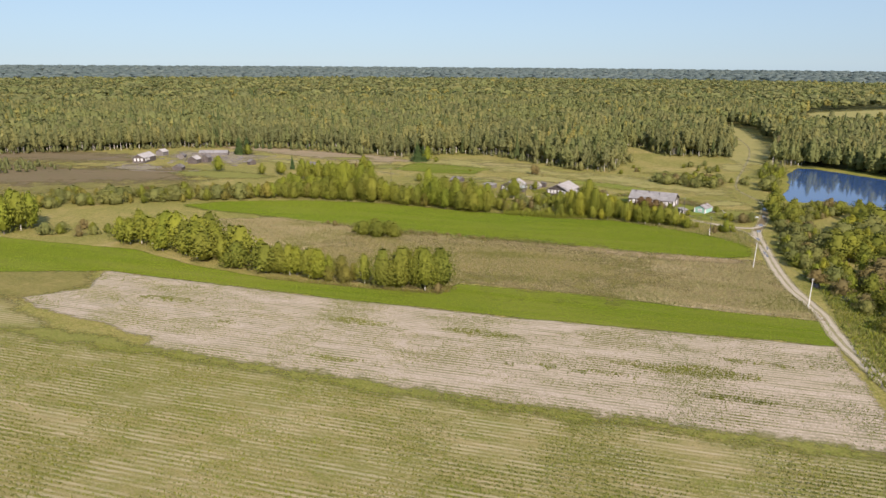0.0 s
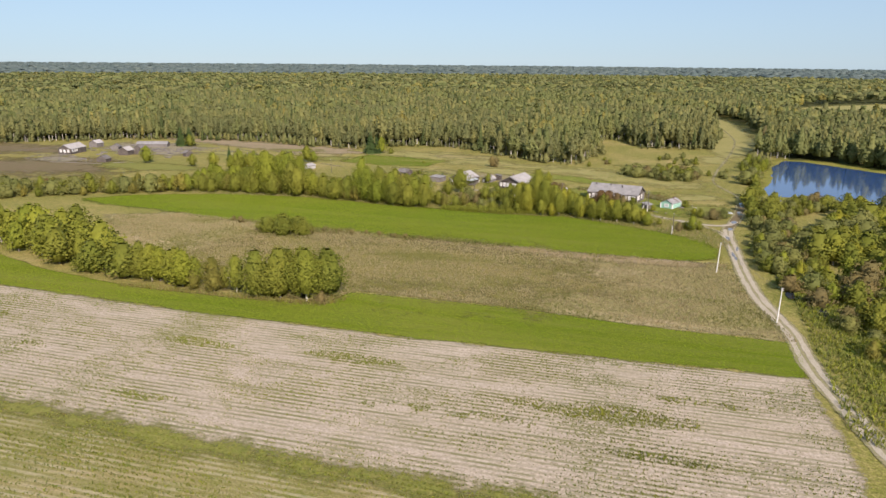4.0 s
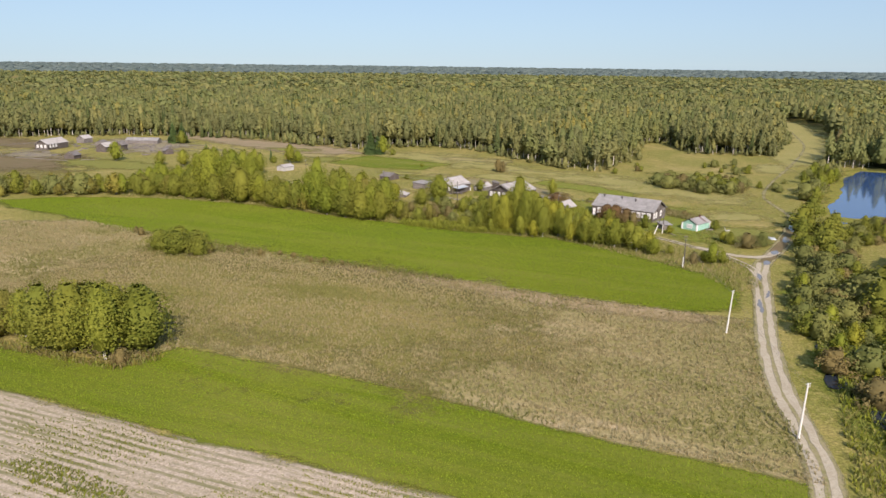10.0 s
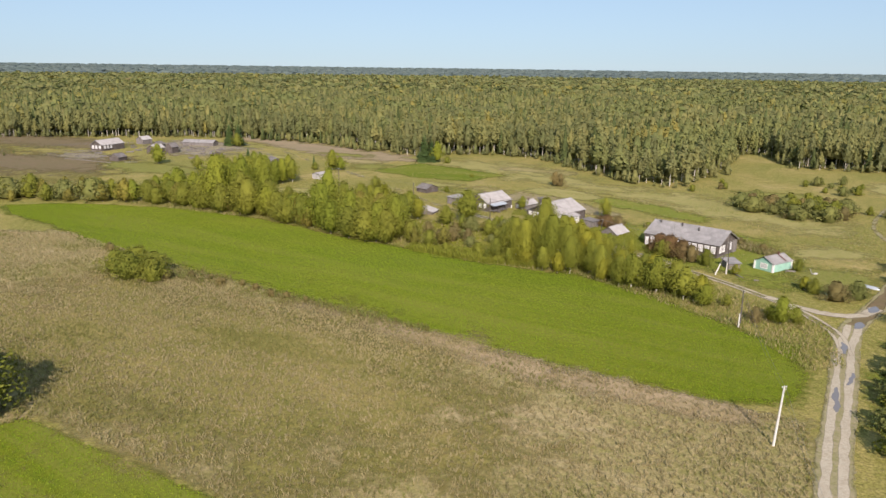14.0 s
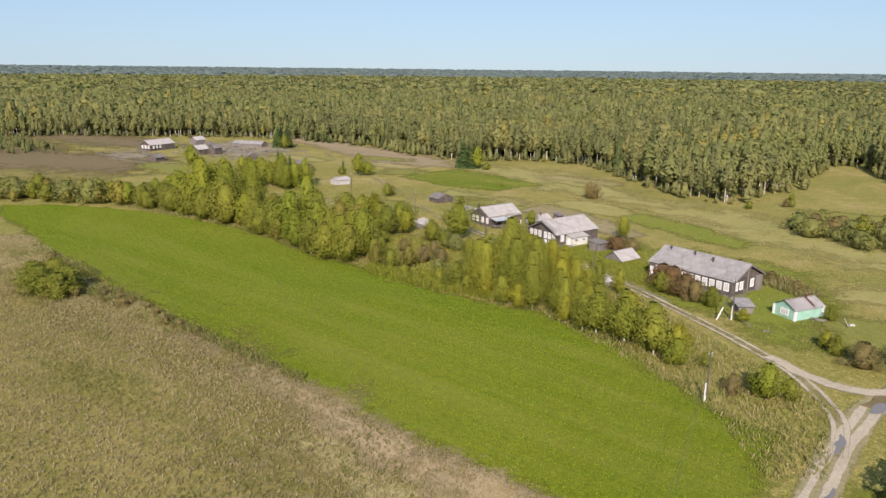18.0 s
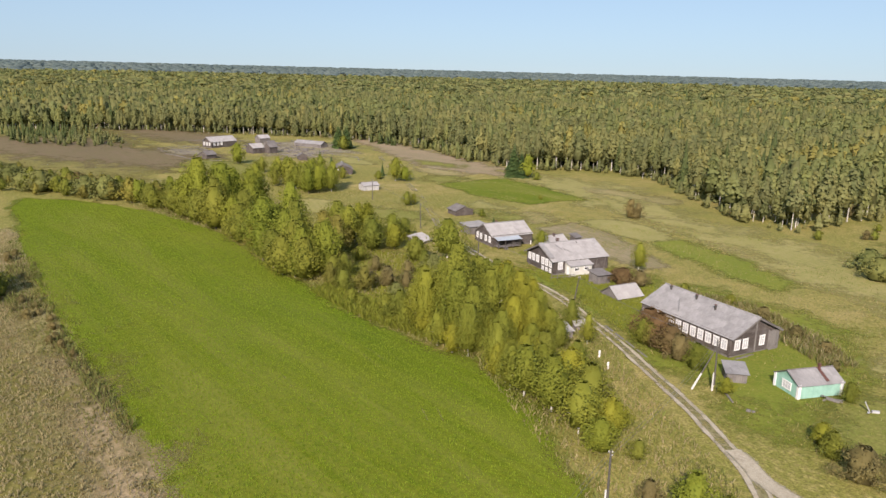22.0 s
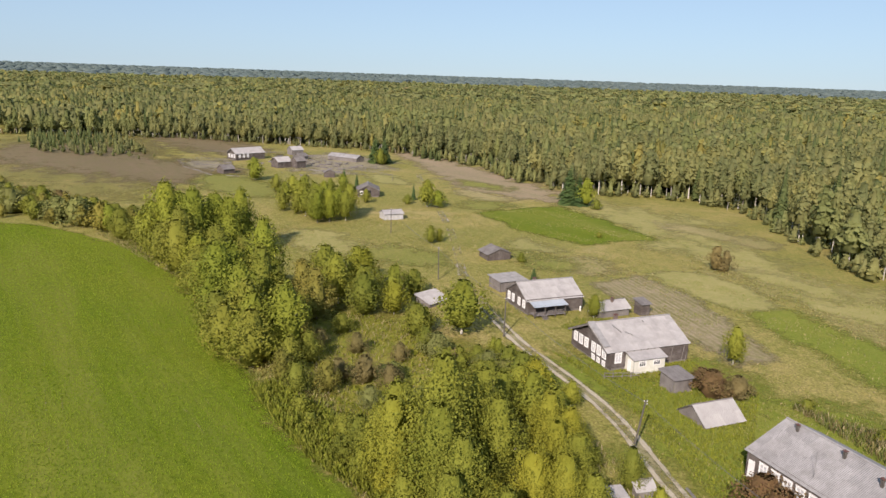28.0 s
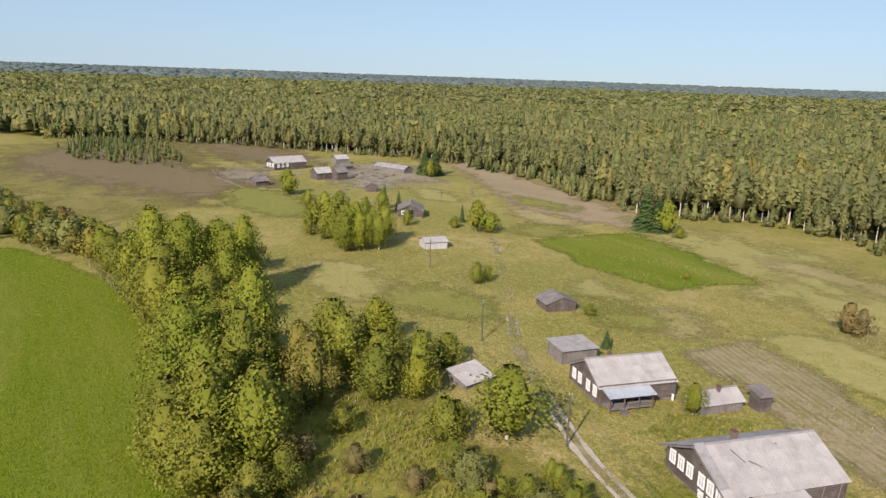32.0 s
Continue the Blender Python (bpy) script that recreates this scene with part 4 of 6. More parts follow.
# the belt along the north edge of the big green field
B = "tree belt along the green field"
for k, x, y, h, w in [("aspen", -142, 293, 18.5, 1.05), ("aspen", -135, 297, 17.5, 1), ("aspen", -140, 309, 16, 1), ("aspen", -147, 300, 15.5, 1), ("alder", -131, 293, 14, 1), ("aspen", -133, 304, 15.5, 1),
                      ("alder", -127.5, 291.5, 12.5, 1.1), ("alder", -138, 290.7, 10, 1.2), ("alder", -126, 299, 11, 1.15), ("aspen", -150, 306, 13.5, 1.1), ("alder", -152, 296, 11, 1.2), ("alder", -146, 291.5, 11, 1.2),
                      ("aspen", -122, 294, 10, 1.2), ("alder", -117, 293, 9, 1.25), ("aspen", -110, 293, 8.7, 1.25), ("alder", -116, 300, 7.6, 1.3), ("alder", -122, 303, 8.5, 1.2), ("alder", -113, 291, 7, 1.3),
                      ("aspen", -97.5, 290.5, 14, 1), ("aspen", -104, 301, 16.3, 1), ("aspen", -102.5, 294, 12.5, 1.1), ("alder", -95, 297, 13.2, 1), ("alder", -106, 292, 10, 1.15), ("aspen", -88, 291, 12.5, 1),
                      ("aspen", -92, 287.5, 9.5, 1.15), ("alder", -85, 286.5, 9.2, 1.2), ("alder", -79, 285.5, 9, 1.2), ("alder", -82, 290, 11.5, 1), ("aspen", -77.7, 289.3, 10.7, 1.05), ("aspen", -75, 293.5, 12, 1),
                      ("alder", -73.5, 287.5, 9.5, 1.1), ("alder", -81, 295.5, 10.4, 1.1), ("rusty", -66, 289, 5.5, 1.1), ("alder", -69, 291.5, 6, 1.1), ("alder", -70.5, 295, 5.4, 1.1), ("alder", -62, 289.5, 5, 1.2),
                      ("rusty", -88, 304, 9.8, 1.1), ("birch", -94, 311, 10.2, 1.05), ("yellow", -97, 318, 9.6, 1.3), ("birch", -89, 320, 8, 1.2), ("alder", -86, 312, 8.4, 1.2), ("yellow", -84, 317, 6.5, 1.4),
                      ("alder", -101, 312, 10.4, 1.15), ("alder", -92, 326, 5.6, 1.4), ("birch", -104, 320, 8.4, 1.1), ("rusty", -96, 305, 9.5, 1.1), ("alder", -91, 315, 8.2, 1.2), ("birch", -69.8, 321.5, 10, 1.45), ("alder", -74, 317, 4.5, 1.4),
                      ("birch", -39, 291, 11, 0.92), ("birch", -35.5, 288.5, 11.5, 0.88), ("birch", -32.5, 292.3, 16.4, 1.08), ("birch", -29.5, 289.8, 13, 0.84), ("birch", -26, 290, 11.2, 0.88), ("birch", -20.5, 291, 8.2, 0.96),
                      ("yellow", -27.5, 303, 8.4, 1.04), ("yellow", -31.5, 305.5, 9.4, 1), ("birch", -35.5, 299.5, 12.2, 0.84), ("yellow", -22.5, 299.5, 8.2, 1.04), ("birch", -17, 286.5, 8.4, 0.88), ("birch", -30, 297.5, 11.5, 0.88),
                      ("yellow", -13, 288, 7.4, 0.96), ("birch", -9.5, 284.5, 7.8, 1.2), ("yellow", -6.5, 290, 6.9, 1.3), ("birch", -4.2, 284, 8.2, 1.15), ("alder", -14, 293.5, 6.2, 1.04), ("birch", -12, 284.5, 7, 0.96),
                      ("alder", -1.5, 288, 7, 1.25), ("birch", 1.5, 282.5, 7.2, 1.25), ("aspen", 6, 280.8, 4.6, 1.5), ("yellow", 4.5, 285.5, 4.8, 1.4), ("alder", -10, 295.5, 5.5, 1.1), ("alder", 9.5, 283, 2.6, 1.4), ("birch", -24, 287.5, 9.2, 0.88),
                      ("alder", -18, 301, 5.2, 0.96), ("alder", -43.5, 295, 8.2, 0.92), ("birch", -46, 300.5, 7, 0.88), ("birch", -40, 306, 8.4, 0.88), ("alder", -50, 312, 4.8, 1.3), ("alder", -58, 316, 3.4, 1.4), ("birch", -44, 312, 6.4, 1.1),
                      ("birch", -38, 309, 8.6, 1.0), ("yellow", -42.5, 313.5, 7.4, 1.2), ("birch", -33.5, 308, 8.4, 1.0), ("alder", -47.5, 315.5, 6.2, 1.2), ("yellow", -29, 306.3, 8.2, 1.1), ("birch", -25, 303.6, 7.8, 1.0), ("alder", -53, 317.5, 4.6, 1.3), ("birch", -20.5, 301.5, 6.2, 1.1), ("yellow", -24, 297, 8.6, 1.0)]:
    tree(k, x, y, h, w, B)
grove([(-178, 284), (-150, 291), (-132, 294), (-150, 298), (-158, 299), (-182, 292)], 4.0, ["alder", "alder", "aspen", "alder", "rusty"], (6, 9), B, (1.15, 1.55))
grove([(-150, 290), (-120, 292), (-84, 285.5), (-72, 287), (-74, 298), (-100, 303), (-130, 308), (-152, 305)], 4.6, ["alder", "aspen", "alder", "alder", "rusty"], (4.5, 8), B, (1.1, 1.5))
grove([(-46, 287), (-33, 286.5), (-20, 286), (-4, 282.5), (6, 280), (8, 283), (-6, 291), (-22, 300), (-40, 302)], 4.2, ["birch", "alder", "birch", "yellow"], (3.5, 6), B, (1.0, 1.3))
grove([(-182, 296), (-156, 300), (-153, 313), (-176, 312)], 5.0, ["alder", "aspen", "alder"], (6.5, 10), B, (1.1, 1.4))
grove([(-228, 262), (-207, 264), (-193, 275), (-178, 284), (-182, 293), (-206, 284), (-240, 275)], 4.8, ["alder", "alder", "willow", "rusty"], (4, 8), B, (1.0, 1.5))
for x, y, h in [(-222, 281, 5), (-215, 271, 4), (-232, 272, 5)]:
    tree("rowan", x, y, h, 1.2, B)
for k, x, y, h in [("brown", -71, 303, 3.5), ("brown", -65, 307, 3), ("willow", -60, 303, 2.6), ("shrub", -80, 305, 3.5), ("willow", -54, 296, 3), ("shrub", -48, 289.5, 3.6), ("shrub", -52, 287, 2.6),
                   ("shrub", -56, 287.5, 2.8), ("willow", -62, 312, 3), ("brown", -76, 299, 3.2), ("willow", -52, 303, 2.4), ("shrub", -44, 287, 3), ("brown", -61, 299, 4.2), ("brown", -57.5, 301, 3.6), ("brown", -63, 296, 3.6), ("brown", -46, 309, 3.8), ("brown", -43, 311, 3.2), ("rusty", -60, 293, 5.5), ("alder", -56, 309, 5.0), ("alder", -66, 312, 4.5)]:
    tree(k, x, y, h, 1.1, "bushes in the marsh")
# bushes and trees among the houses
V_ = "trees among the houses"
for k, x, y, h, w in [("rowan", -12.8, 316.6, 5.2, 1.15), ("rowan", -9.8, 314.8, 5.6, 1.15), ("rowan", -6.6, 313.4, 5.0, 1.15), ("alder", -11.4, 313.2, 4.6, 1.2), ("brown", -4.2, 312, 4.4, 1.0), ("shrub", -0.8, 311.2, 4.2, 0.9), ("rusty", -10, 313, 4.2, 1.3),
                      ("birch", -38.5, 349.5, 6.5, 0.95), ("rowan", -33.5, 337.3, 3.8, 1.5), ("brown", -31, 339.5, 3.4, 1.5), ("rowan", -36, 338.5, 3.0, 1.3), ("shrub", 17.8, 317.5, 3.0, 0.9), ("birch", -64.5, 346.5, 4.8, 1.1),
                      ("alder", -23, 309.5, 5.5, 0.8), ("birch", -16.5, 305.8, 5.5, 0.8), ("brown", 26.5, 298.5, 4.2, 1.4), ("shrub", 22.5, 301, 3.4, 0.9), ("yellow", 20.5, 303, 3.0, 1.6), ("willow", 30, 302, 4, 1.0),
                      ("aspen", 19.5, 277.8, 5.6, 1.3), ("shrub", 21.8, 280, 3.2, 0.9), ("brown", 15.5, 276.5, 3.2, 0.9), ("shrub", 17.6, 279.3, 3, 0.8), ("yellow", 6.5, 306.6, 2.6, 1.5),
                      ("shrub", -128, 356, 3.6, 0.8), ("alder", -127.3, 353, 5, 1.1), ("spruce", -87.5, 352.5, 3.3, 1.3), ("shrub", -101.5, 361, 2.4, 1.0), ("brown", -75, 396, 6, 0.75), ("brown", -73.5, 397.5, 5, 0.8),
                      ("shrub", -112, 397, 1.6, 1.2), ("brown", 2, 336, 2.2, 1.6), ("brown", -6, 341, 2.2, 1.8), ("brown", 8, 333.5, 1.8, 1.8), ("shrub", -14, 344, 1.8, 1.8), ("brown", 12, 327, 1.6, 1.5), ("shrub", -24, 344.5, 1.5, 1.8)]:
    tree(k, x, y, h, w, V_)
tree("alder", -72.8, 314.7, 6.0, 1.3, "bushes in the marsh")
grove([(-63, 322.5), (-50, 320.5), (-36, 317), (-26, 312.5), (-28, 308), (-44, 312), (-58, 317)], 3.3, ["shrub", "aspen", "birch", "willow", "yellow"], (2.0, 4.2), "scrub beside the village track", (0.9, 1.3))
grove([(-64, 312), (-58, 308), (-47, 305), (-43, 311), (-47, 317), (-58, 321)], 3.4, ["shrub", "willow", "brown", "alder", "birch"], (2.2, 4.8), "bushes in the marsh", (0.9, 1.3))
grove([(-195, 338), (-166, 334), (-158, 341), (-164, 352), (-186, 354)], 4.6, ["aspen", "birch", "alder"], (6.5, 10.5), "grove beside the white shed", (0.8, 1.05))
for k, x, y, h, w in [("aspen", -248, 351, 9.4, 1.2), ("birch", -171, 380, 9.5, 1.2), ("aspen", -168.5, 382.5, 6, 1.5), ("birch", -206, 349, 8, 1.0), ("alder", -212, 356, 7, 1.2), ("alder", -218, 348, 7, 1.0), ("spruce", -280, 421, 13, 1.4),
                      ("spruce", -276, 424, 13, 1.4), ("spruce", -283, 424, 11.5, 1.4), ("alder", -273, 420, 8, 1.2), ("spruce", -155, 427, 13.5, 1.5), ("aspen", -149, 429, 10, 1.0), ("spruce", -151.5, 428, 11, 1.5), ("shrub", -143, 428, 3.5, 1.1),
                      ("spruce", -212, 371, 9, 0.9), ("spruce", -208, 374, 7, 0.9), ("birch", -203, 366, 8, 1.0), ("spruce", -184, 383, 6, 0.8), ("shrub", -178, 377, 3.5, 1.0), ("brown", -181, 392, 3, 1.0), ("spruce", -318, 372, 6, 0.9), ("alder", -186, 366, 5, 1.0)]:
    tree(k, x, y, h, w, "trees round the farmsteads")
# the tree row between the strip and the fallow field
R_ = "tree row beside the crop strip"
grove([(-245, 196), (-228, 192), (-222, 204), (-240, 212)], 6, ["birch", "alder", "aspen"], (12, 16), R_)
grove([(-182, 194), (-165, 193), (-140, 184.5), (-122, 181), (-122, 190), (-145, 203), (-178, 206)], 5.0, ["birch", "alder", "aspen", "alder"], (7, 13.5), R_, (1.0, 1.4))
grove([(-128, 180.5), (-106, 178), (-84, 176.5), (-84, 181), (-106, 184), (-128, 190)], 4.6, ["alder", "birch", "alder", "rusty", "aspen"], (5, 10), R_, (1.2, 1.6))
grove([(-80, 177), (-58, 178.5), (-60, 184), (-80, 184)], 4.8, ["alder", "alder", "birch"], (8, 12), R_, (1.15, 1.5))
grove([(-262, 228), (-240, 246), (-212, 262), (-206, 272), (-232, 276), (-275, 262)], 6.0, ["alder", "willow", "rusty", "willow"], (3.5, 7), B, (1.0, 1.5))
grove([(-215, 195), (-182, 197), (-182, 206), (-215, 212)], 6.5, ["willow", "shrub", "brown"], (3, 5), R_)
for k, x, y, h, w in [("birch", -116, 182.5, 10, 1.1), ("alder", -110, 181.5, 10, 1.0), ("birch", -105.5, 180, 10, 1.1), ("alder", -98.5, 180.5, 9.5, 1.1), ("birch", -92, 178.8, 8, 0.9), ("brown", -87, 178, 3, 1.0), ("rusty", -85, 180, 6, 1.0),
                      ("birch", -81, 178.8, 9.5, 0.95), ("alder", -75, 177.5, 12, 1.1), ("alder", -69.5, 178.5, 12.6, 1.1), ("birch", -62.8, 178.5, 13, 1.05), ("alder", -66, 182, 12, 1.1), ("rusty", -72, 182.5, 11, 1.0), ("brown", -59, 178, 3, 1.0),
                      ("shrub", -106, 234, 5.4, 1.4), ("shrub", -100, 233, 6.0, 1.4), ("shrub", -94, 234, 5.4, 1.3), ("shrub", -102.5, 237, 6.0, 1.3), ("shrub", -97, 237, 5.6, 1.3), ("shrub", -109, 236.5, 4.0, 1.3), ("brown", -92.5, 236.5, 2.4, 1.0), ("willow", -107, 236, 3.6, 1.0), ("brown", -122, 243.5, 2.4, 1.2), ("brown", -126, 245.5, 1.8, 1.2), ("brown", -80, 239.5, 1.8, 1.2), ("brown", -66, 240, 1.4, 1.2)]:
    tree(k, x, y, h, w, R_)
for x in np.arange(-90, -55, 4.5):
    tree("brown", x, 241.5 + rng.uniform(-1, 1), rng.uniform(0.9, 1.5), 1.6, "low scrub on the field edge")
# thickets east of the road
E_ = "thicket east of the road"
grove([(38, 297), (47, 295), (50, 318), (46, 345), (42, 345), (39, 325)], 5.5, ["willow", "shrub", "alder", "shrub"], (4, 8), E_)
grove([(42, 350), (47, 360), (52, 400), (58, 446), (46, 446), (42, 400)], 6.2, ["alder", "willow", "alder", "aspen"], (3.5, 7), E_)
grove([(47, 272), (53, 264), (62, 300), (75, 330), (95, 312), (95, 262), (60, 240), (51, 246), (47, 256)], 4.5, ["alder", "shrub", "alder", "willow", "birch", "alder", "yellow", "aspen"], (4, 9.5), E_, (1.0, 1.4))
grove([(50, 205), (57, 180), (66, 155), (95, 135), (95, 262), (60, 240), (53, 232), (50, 222)], 4.7, ["alder", "willow", "shrub", "alder", "brown", "aspen"], (3.5, 8), E_, (1.0, 1.4))
grove([(62, 150), (68, 110), (78, 60), (105, 60), (100, 135), (70, 150)], 6.5, ["alder", "willow", "shrub", "brown"], (3, 7), E_, (1.0, 1.4))
grove([(39.5, 300), (36.5, 286), (36, 268), (35.5, 250), (37, 236), (50, 240), (50, 300)], 4.4, ["shrub", "willow", "alder", "willow", "brown"], (2.4, 5.2), E_, (1.0, 1.4))
grove([(36, 262), (38.5, 228), (43, 206), (53, 214), (51, 262), (40, 268)], 4.4, ["shrub", "willow", "yellow", "aspen", "brown"], (1.8, 5.2), E_, (1.0, 1.5))
grove([(47, 185), (52, 165), (60, 140), (75, 140), (64, 175), (52, 205), (45, 205)], 5.0, ["shrub", "willow", "brown", "rusty"], (1.5, 4.5), E_, (1.0, 1.5))
grove([(50, 300), (56, 308), (66, 326), (72, 338), (62, 346), (52, 332), (47, 312)], 4.6, ["shrub", "willow", "alder", "brown"], (2.5, 5.5), E_, (0.9, 1.3))
grove([(8, 380), (20, 378), (26, 400), (18, 410), (-8, 400), (-10, 386)], 4.6, ["willow", "shrub", "brown", "shrub"], (3, 5.5), "bushes in the meadow", (1.0, 1.5))
grove([(0, 440), (24, 432), (28, 455), (5, 470)], 7.5, ["willow", "shrub"], (2, 4), "bushes in the meadow")
grove([(-30, 412), (-15, 420), (-12, 450), (-26, 450)], 9, ["shrub", "brown"], (1.5, 3), "bushes in the meadow")
grove([(26, 395), (36, 392), (38, 420), (30, 430)], 9, ["shrub", "willow"], (1.5, 4), "bushes in the meadow")

# ---- woods, out to the horizon ----


def far_tree(kind, n, leaf, base, sides, rings):
    """A light tree for the mass of the woods, 10 m high: boughs covered with leaf sprays round a dense heart."""
    if kind == "spruce":
        zs = np.linspace(max(base * 0.5, 0.8), 9.9, rings + 1)
        body = spindle(1.15 * (1 - (zs - 0.5) / 9.6).clip(0.02) ** 0.9, zs, sides, 0.2)
        q = spruce_crown(10, 1.75, max(4, n // 8), 6 if n > 40 else 5)
        q = q[q[:, :, 2].max(1) > base * 0.7]
        nq = q.mean(1) * np.array([1, 1, 0])
        nq = unit_rows(nq + np.array([0, 0, 0.6]) * np.linalg.norm(nq, axis=1)[:, None])
    else:
        col = kind == "column"
        base = base + rng.uniform(-0.5, 1.0)
        lobes = 9 if n > 90 else 7 if n > 50 else 5 if n > 20 else 3
        u = (np.arange(lobes) + rng.uniform(0.3, 0.7, lobes)) / lobes
        rl = (1.0 if col else 1.3) * (1.2 - 0.8 * u) * rng.uniform(0.8, 1.2, lobes) * (1.25 if lobes < 4 else 1.0)
        off = (0.5 if col else 0.95) * (1 - u ** 1.5) * rng.uniform(0.5, 1.15, lobes)
        a0 = np.arange(lobes) * 2.4 + rng.uniform(-0.6, 0.6, lobes)
        cz = base + rl * 0.8 + (9.9 - base - rl * 1.9) * u
        c = np.stack([np.cos(a0) * off, np.sin(a0) * off, cz], 1)
        zs = np.linspace(base + 0.2, 9.2, rings + 1)
        fz = (zs - base) / (9.6 - base)
        body = spindle(np.maximum((0.75 if col else 1.0) * (1.0 if n > 100 else 1.25 if n > 50 else 1.5) * (1.25 - 0.95 * fz), 0.08), zs, sides, 0.3)
        share = rl ** 2 / (rl ** 2).sum()
        w = rng.choice(lobes, n, p=share)
        d = unit(n)
        d[:, 2] = np.abs(d[:, 2]) * np.where(rng.uniform(0, 1, n) < 0.7, 1, -1)
        pts = c[w] + d * (rl[w] * rng.uniform(0.75, 1.12, n))[:, None] * np.array([1, 1, 1.25 if col else 1.1])
        out = 0.75 * d + 0.4 * np.stack([np.cos(a0[w]), np.sin(a0[w]), 0.3 + 0 * w], 1)
        nq = unit_rows(out + np.array([0, 0, 0.15]))
        q = leaf_quads(pts, nq, leaf, 0.8, 0.5)
    a = np.array([[[0.15 * math.cos(k), 0.15 * math.sin(k), 0], [0.15 * math.cos(k + 2.1), 0.15 * math.sin(k + 2.1), 0], [0, 0, 8.0], [0, 0, 8.0]] for k in (0.0, 2.1, 4.2)])
    q, nq = facing(q, nq)
    up = unit_rows(a.reshape(-1, 3) * np.array([1, 1, 0]) + np.array([0, 0, 1e-3]))
    return (*gather([loose(a), (*body, True), loose(q)]), np.concatenate([up, round_normals(body[0], 2.4), nq]))


def woods(name, xy, ground, tiers, hs, mats, weights, label, variants=6, base=1.6, trunks=False, broad=1.0, wild=1.0):
    """All trees of one stretch of the woods in one mesh. tiers: clumps a tree and their size."""
    forms = ["spruce" if m is W_SPRUCE else ("column" if k == 3 else "round") for k, m in enumerate(mats)]
    n = len(xy)
    field = np.array([noise.noise((x * 0.012, y * 0.012, 3.0)) for x, y in xy])
    field2 = np.array([noise.noise((x * 0.02, y * 0.02, 9.0)) for x, y in xy])
    w = np.array(weights)[None, :] * np.exp(rng.gumbel(size=(n, len(mats))) * 0.5 + 1.5 * np.stack([field * s + field2 * c for s, c in zip((2.2, -2.2, 1.0, -1.5, 2.0, 0)[:len(mats)], (1, -1, 2, 2.4, -2.4, 0)[:len(mats)])], 1))
    pick = w.argmax(1)
    var = rng.integers(variants, size=n)
    h = rng.uniform(*hs, n) / 10 * (1 + wild * (0.16 * field2 + 0.09 * rng.normal(size=n))).clip(0.65, 1.3)
    keep = rng.uniform(0, 1, n) < 0.9
    pick = np.where(keep, pick, -1)
    ang = rng.uniform(0, 6.283, n)
    vs, fs, ss, ns, idx, tones, total = [], [], [], [], [], [], 0
    tone = rng.uniform(0, 1, n)
    for k in range(len(mats)):
        for v in range(variants):
            sel = np.nonzero((pick == k) & (var == v))[0]
            if not len(sel):
                continue
            tv, tf, ts, tn = far_tree(forms[k], *tiers[:2], base, *tiers[2:])
            mi = np.full(len(tf), k)
            mi[:3] = len(mats)
            if not trunks or forms[k] == "spruce":
                tv, tf, ts, tn, mi = tv[12:], tf[3:] - 12, ts[3:], tn[12:], mi[3:]
            ca, sa = np.cos(ang[sel])[:, None], np.sin(ang[sel])[:, None]
            hh = (h[sel] * (1.12 if forms[k] == "spruce" else 1.0))[:, None]
            ww = (h[sel] ** 0.7)[:, None] * 1.12 * broad * rng.uniform(0.75, 1.25, (len(sel), 1))
            x = (tv[None, :, 0] * ca - tv[None, :, 1] * sa) * ww + xy[sel, 0][:, None]
            y = (tv[None, :, 0] * sa + tv[None, :, 1] * ca) * ww + xy[sel, 1][:, None]
            z = tv[None, :, 2] * hh + ground[sel][:, None]
            vs.append(np.stack([x, y, z], -1).reshape(-1, 3))
            fs.append((tf[None] + (np.arange(len(sel)) * len(tv))[:, None, None]).reshape(-1, 4) + total)
            ns.append(np.stack([tn[None, :, 0] * ca - tn[None, :, 1] * sa, tn[None, :, 0] * sa + tn[None, :, 1] * ca, np.broadcast_to(tn[None, :, 2], x.shape)], -1).reshape(-1, 3))
            tones.append(np.repeat(tone[sel], len(tv)))
            total += len(sel) * len(tv)
            idx.append(np.tile(mi, len(sel)))
            ss.append(np.tile(ts, len(sel)))
    me = poly_mesh(name, np.concatenate(vs), np.concatenate(fs), list(mats) + [M_WBARK], np.concatenate(idx), np.concatenate(ss), np.concatenate(ns))
    me.attributes.new("tone", "FLOAT", "POINT").data.foreach_set("value", np.concatenate(tones).astype(np.float32))
    return tagged(new(name, me), label, "forest", kind="stuff")


def scatter(gap, r0, r1, az0, az1, centre=(-40.0, 150.0)):
    """Jittered points in a ring sector round the middle of the walk; azimuth counts from north to west."""
    g = np.arange(-r1, r1, gap)
    x, y = np.meshgrid(g, g)
    x, y = x.ravel() + rng.uniform(-0.48, 0.48, x.size) * gap, y.ravel() + rng.uniform(-0.48, 0.48, y.size) * gap
    r, az = np.hypot(x, y), np.degrees(np.arctan2(-x, y))
    k = (r > r0) & (r < r1) & (az > az0) & (az < az1)
    return np.stack([x[k] + centre[0], y[k] + centre[1]], 1)


GLADE = [(112, 745), (150, 745), (230, 785), (330, 900), (400, 1090), (270, 1125), (160, 1030), (118, 880)]


def outside(p):
    x, y = p[:, 0], p[:, 1]
    k = ~inside(CLEARING, x, y) & ~inside([(28, 120), (95, 120), (96, 345), (135, 325), (160, 330), (160, 440), (112, 445), (90, 470), (72, 480), (28, 470)], x, y)
    k &= ~inside(GLADE, x, y)
    return p[k]


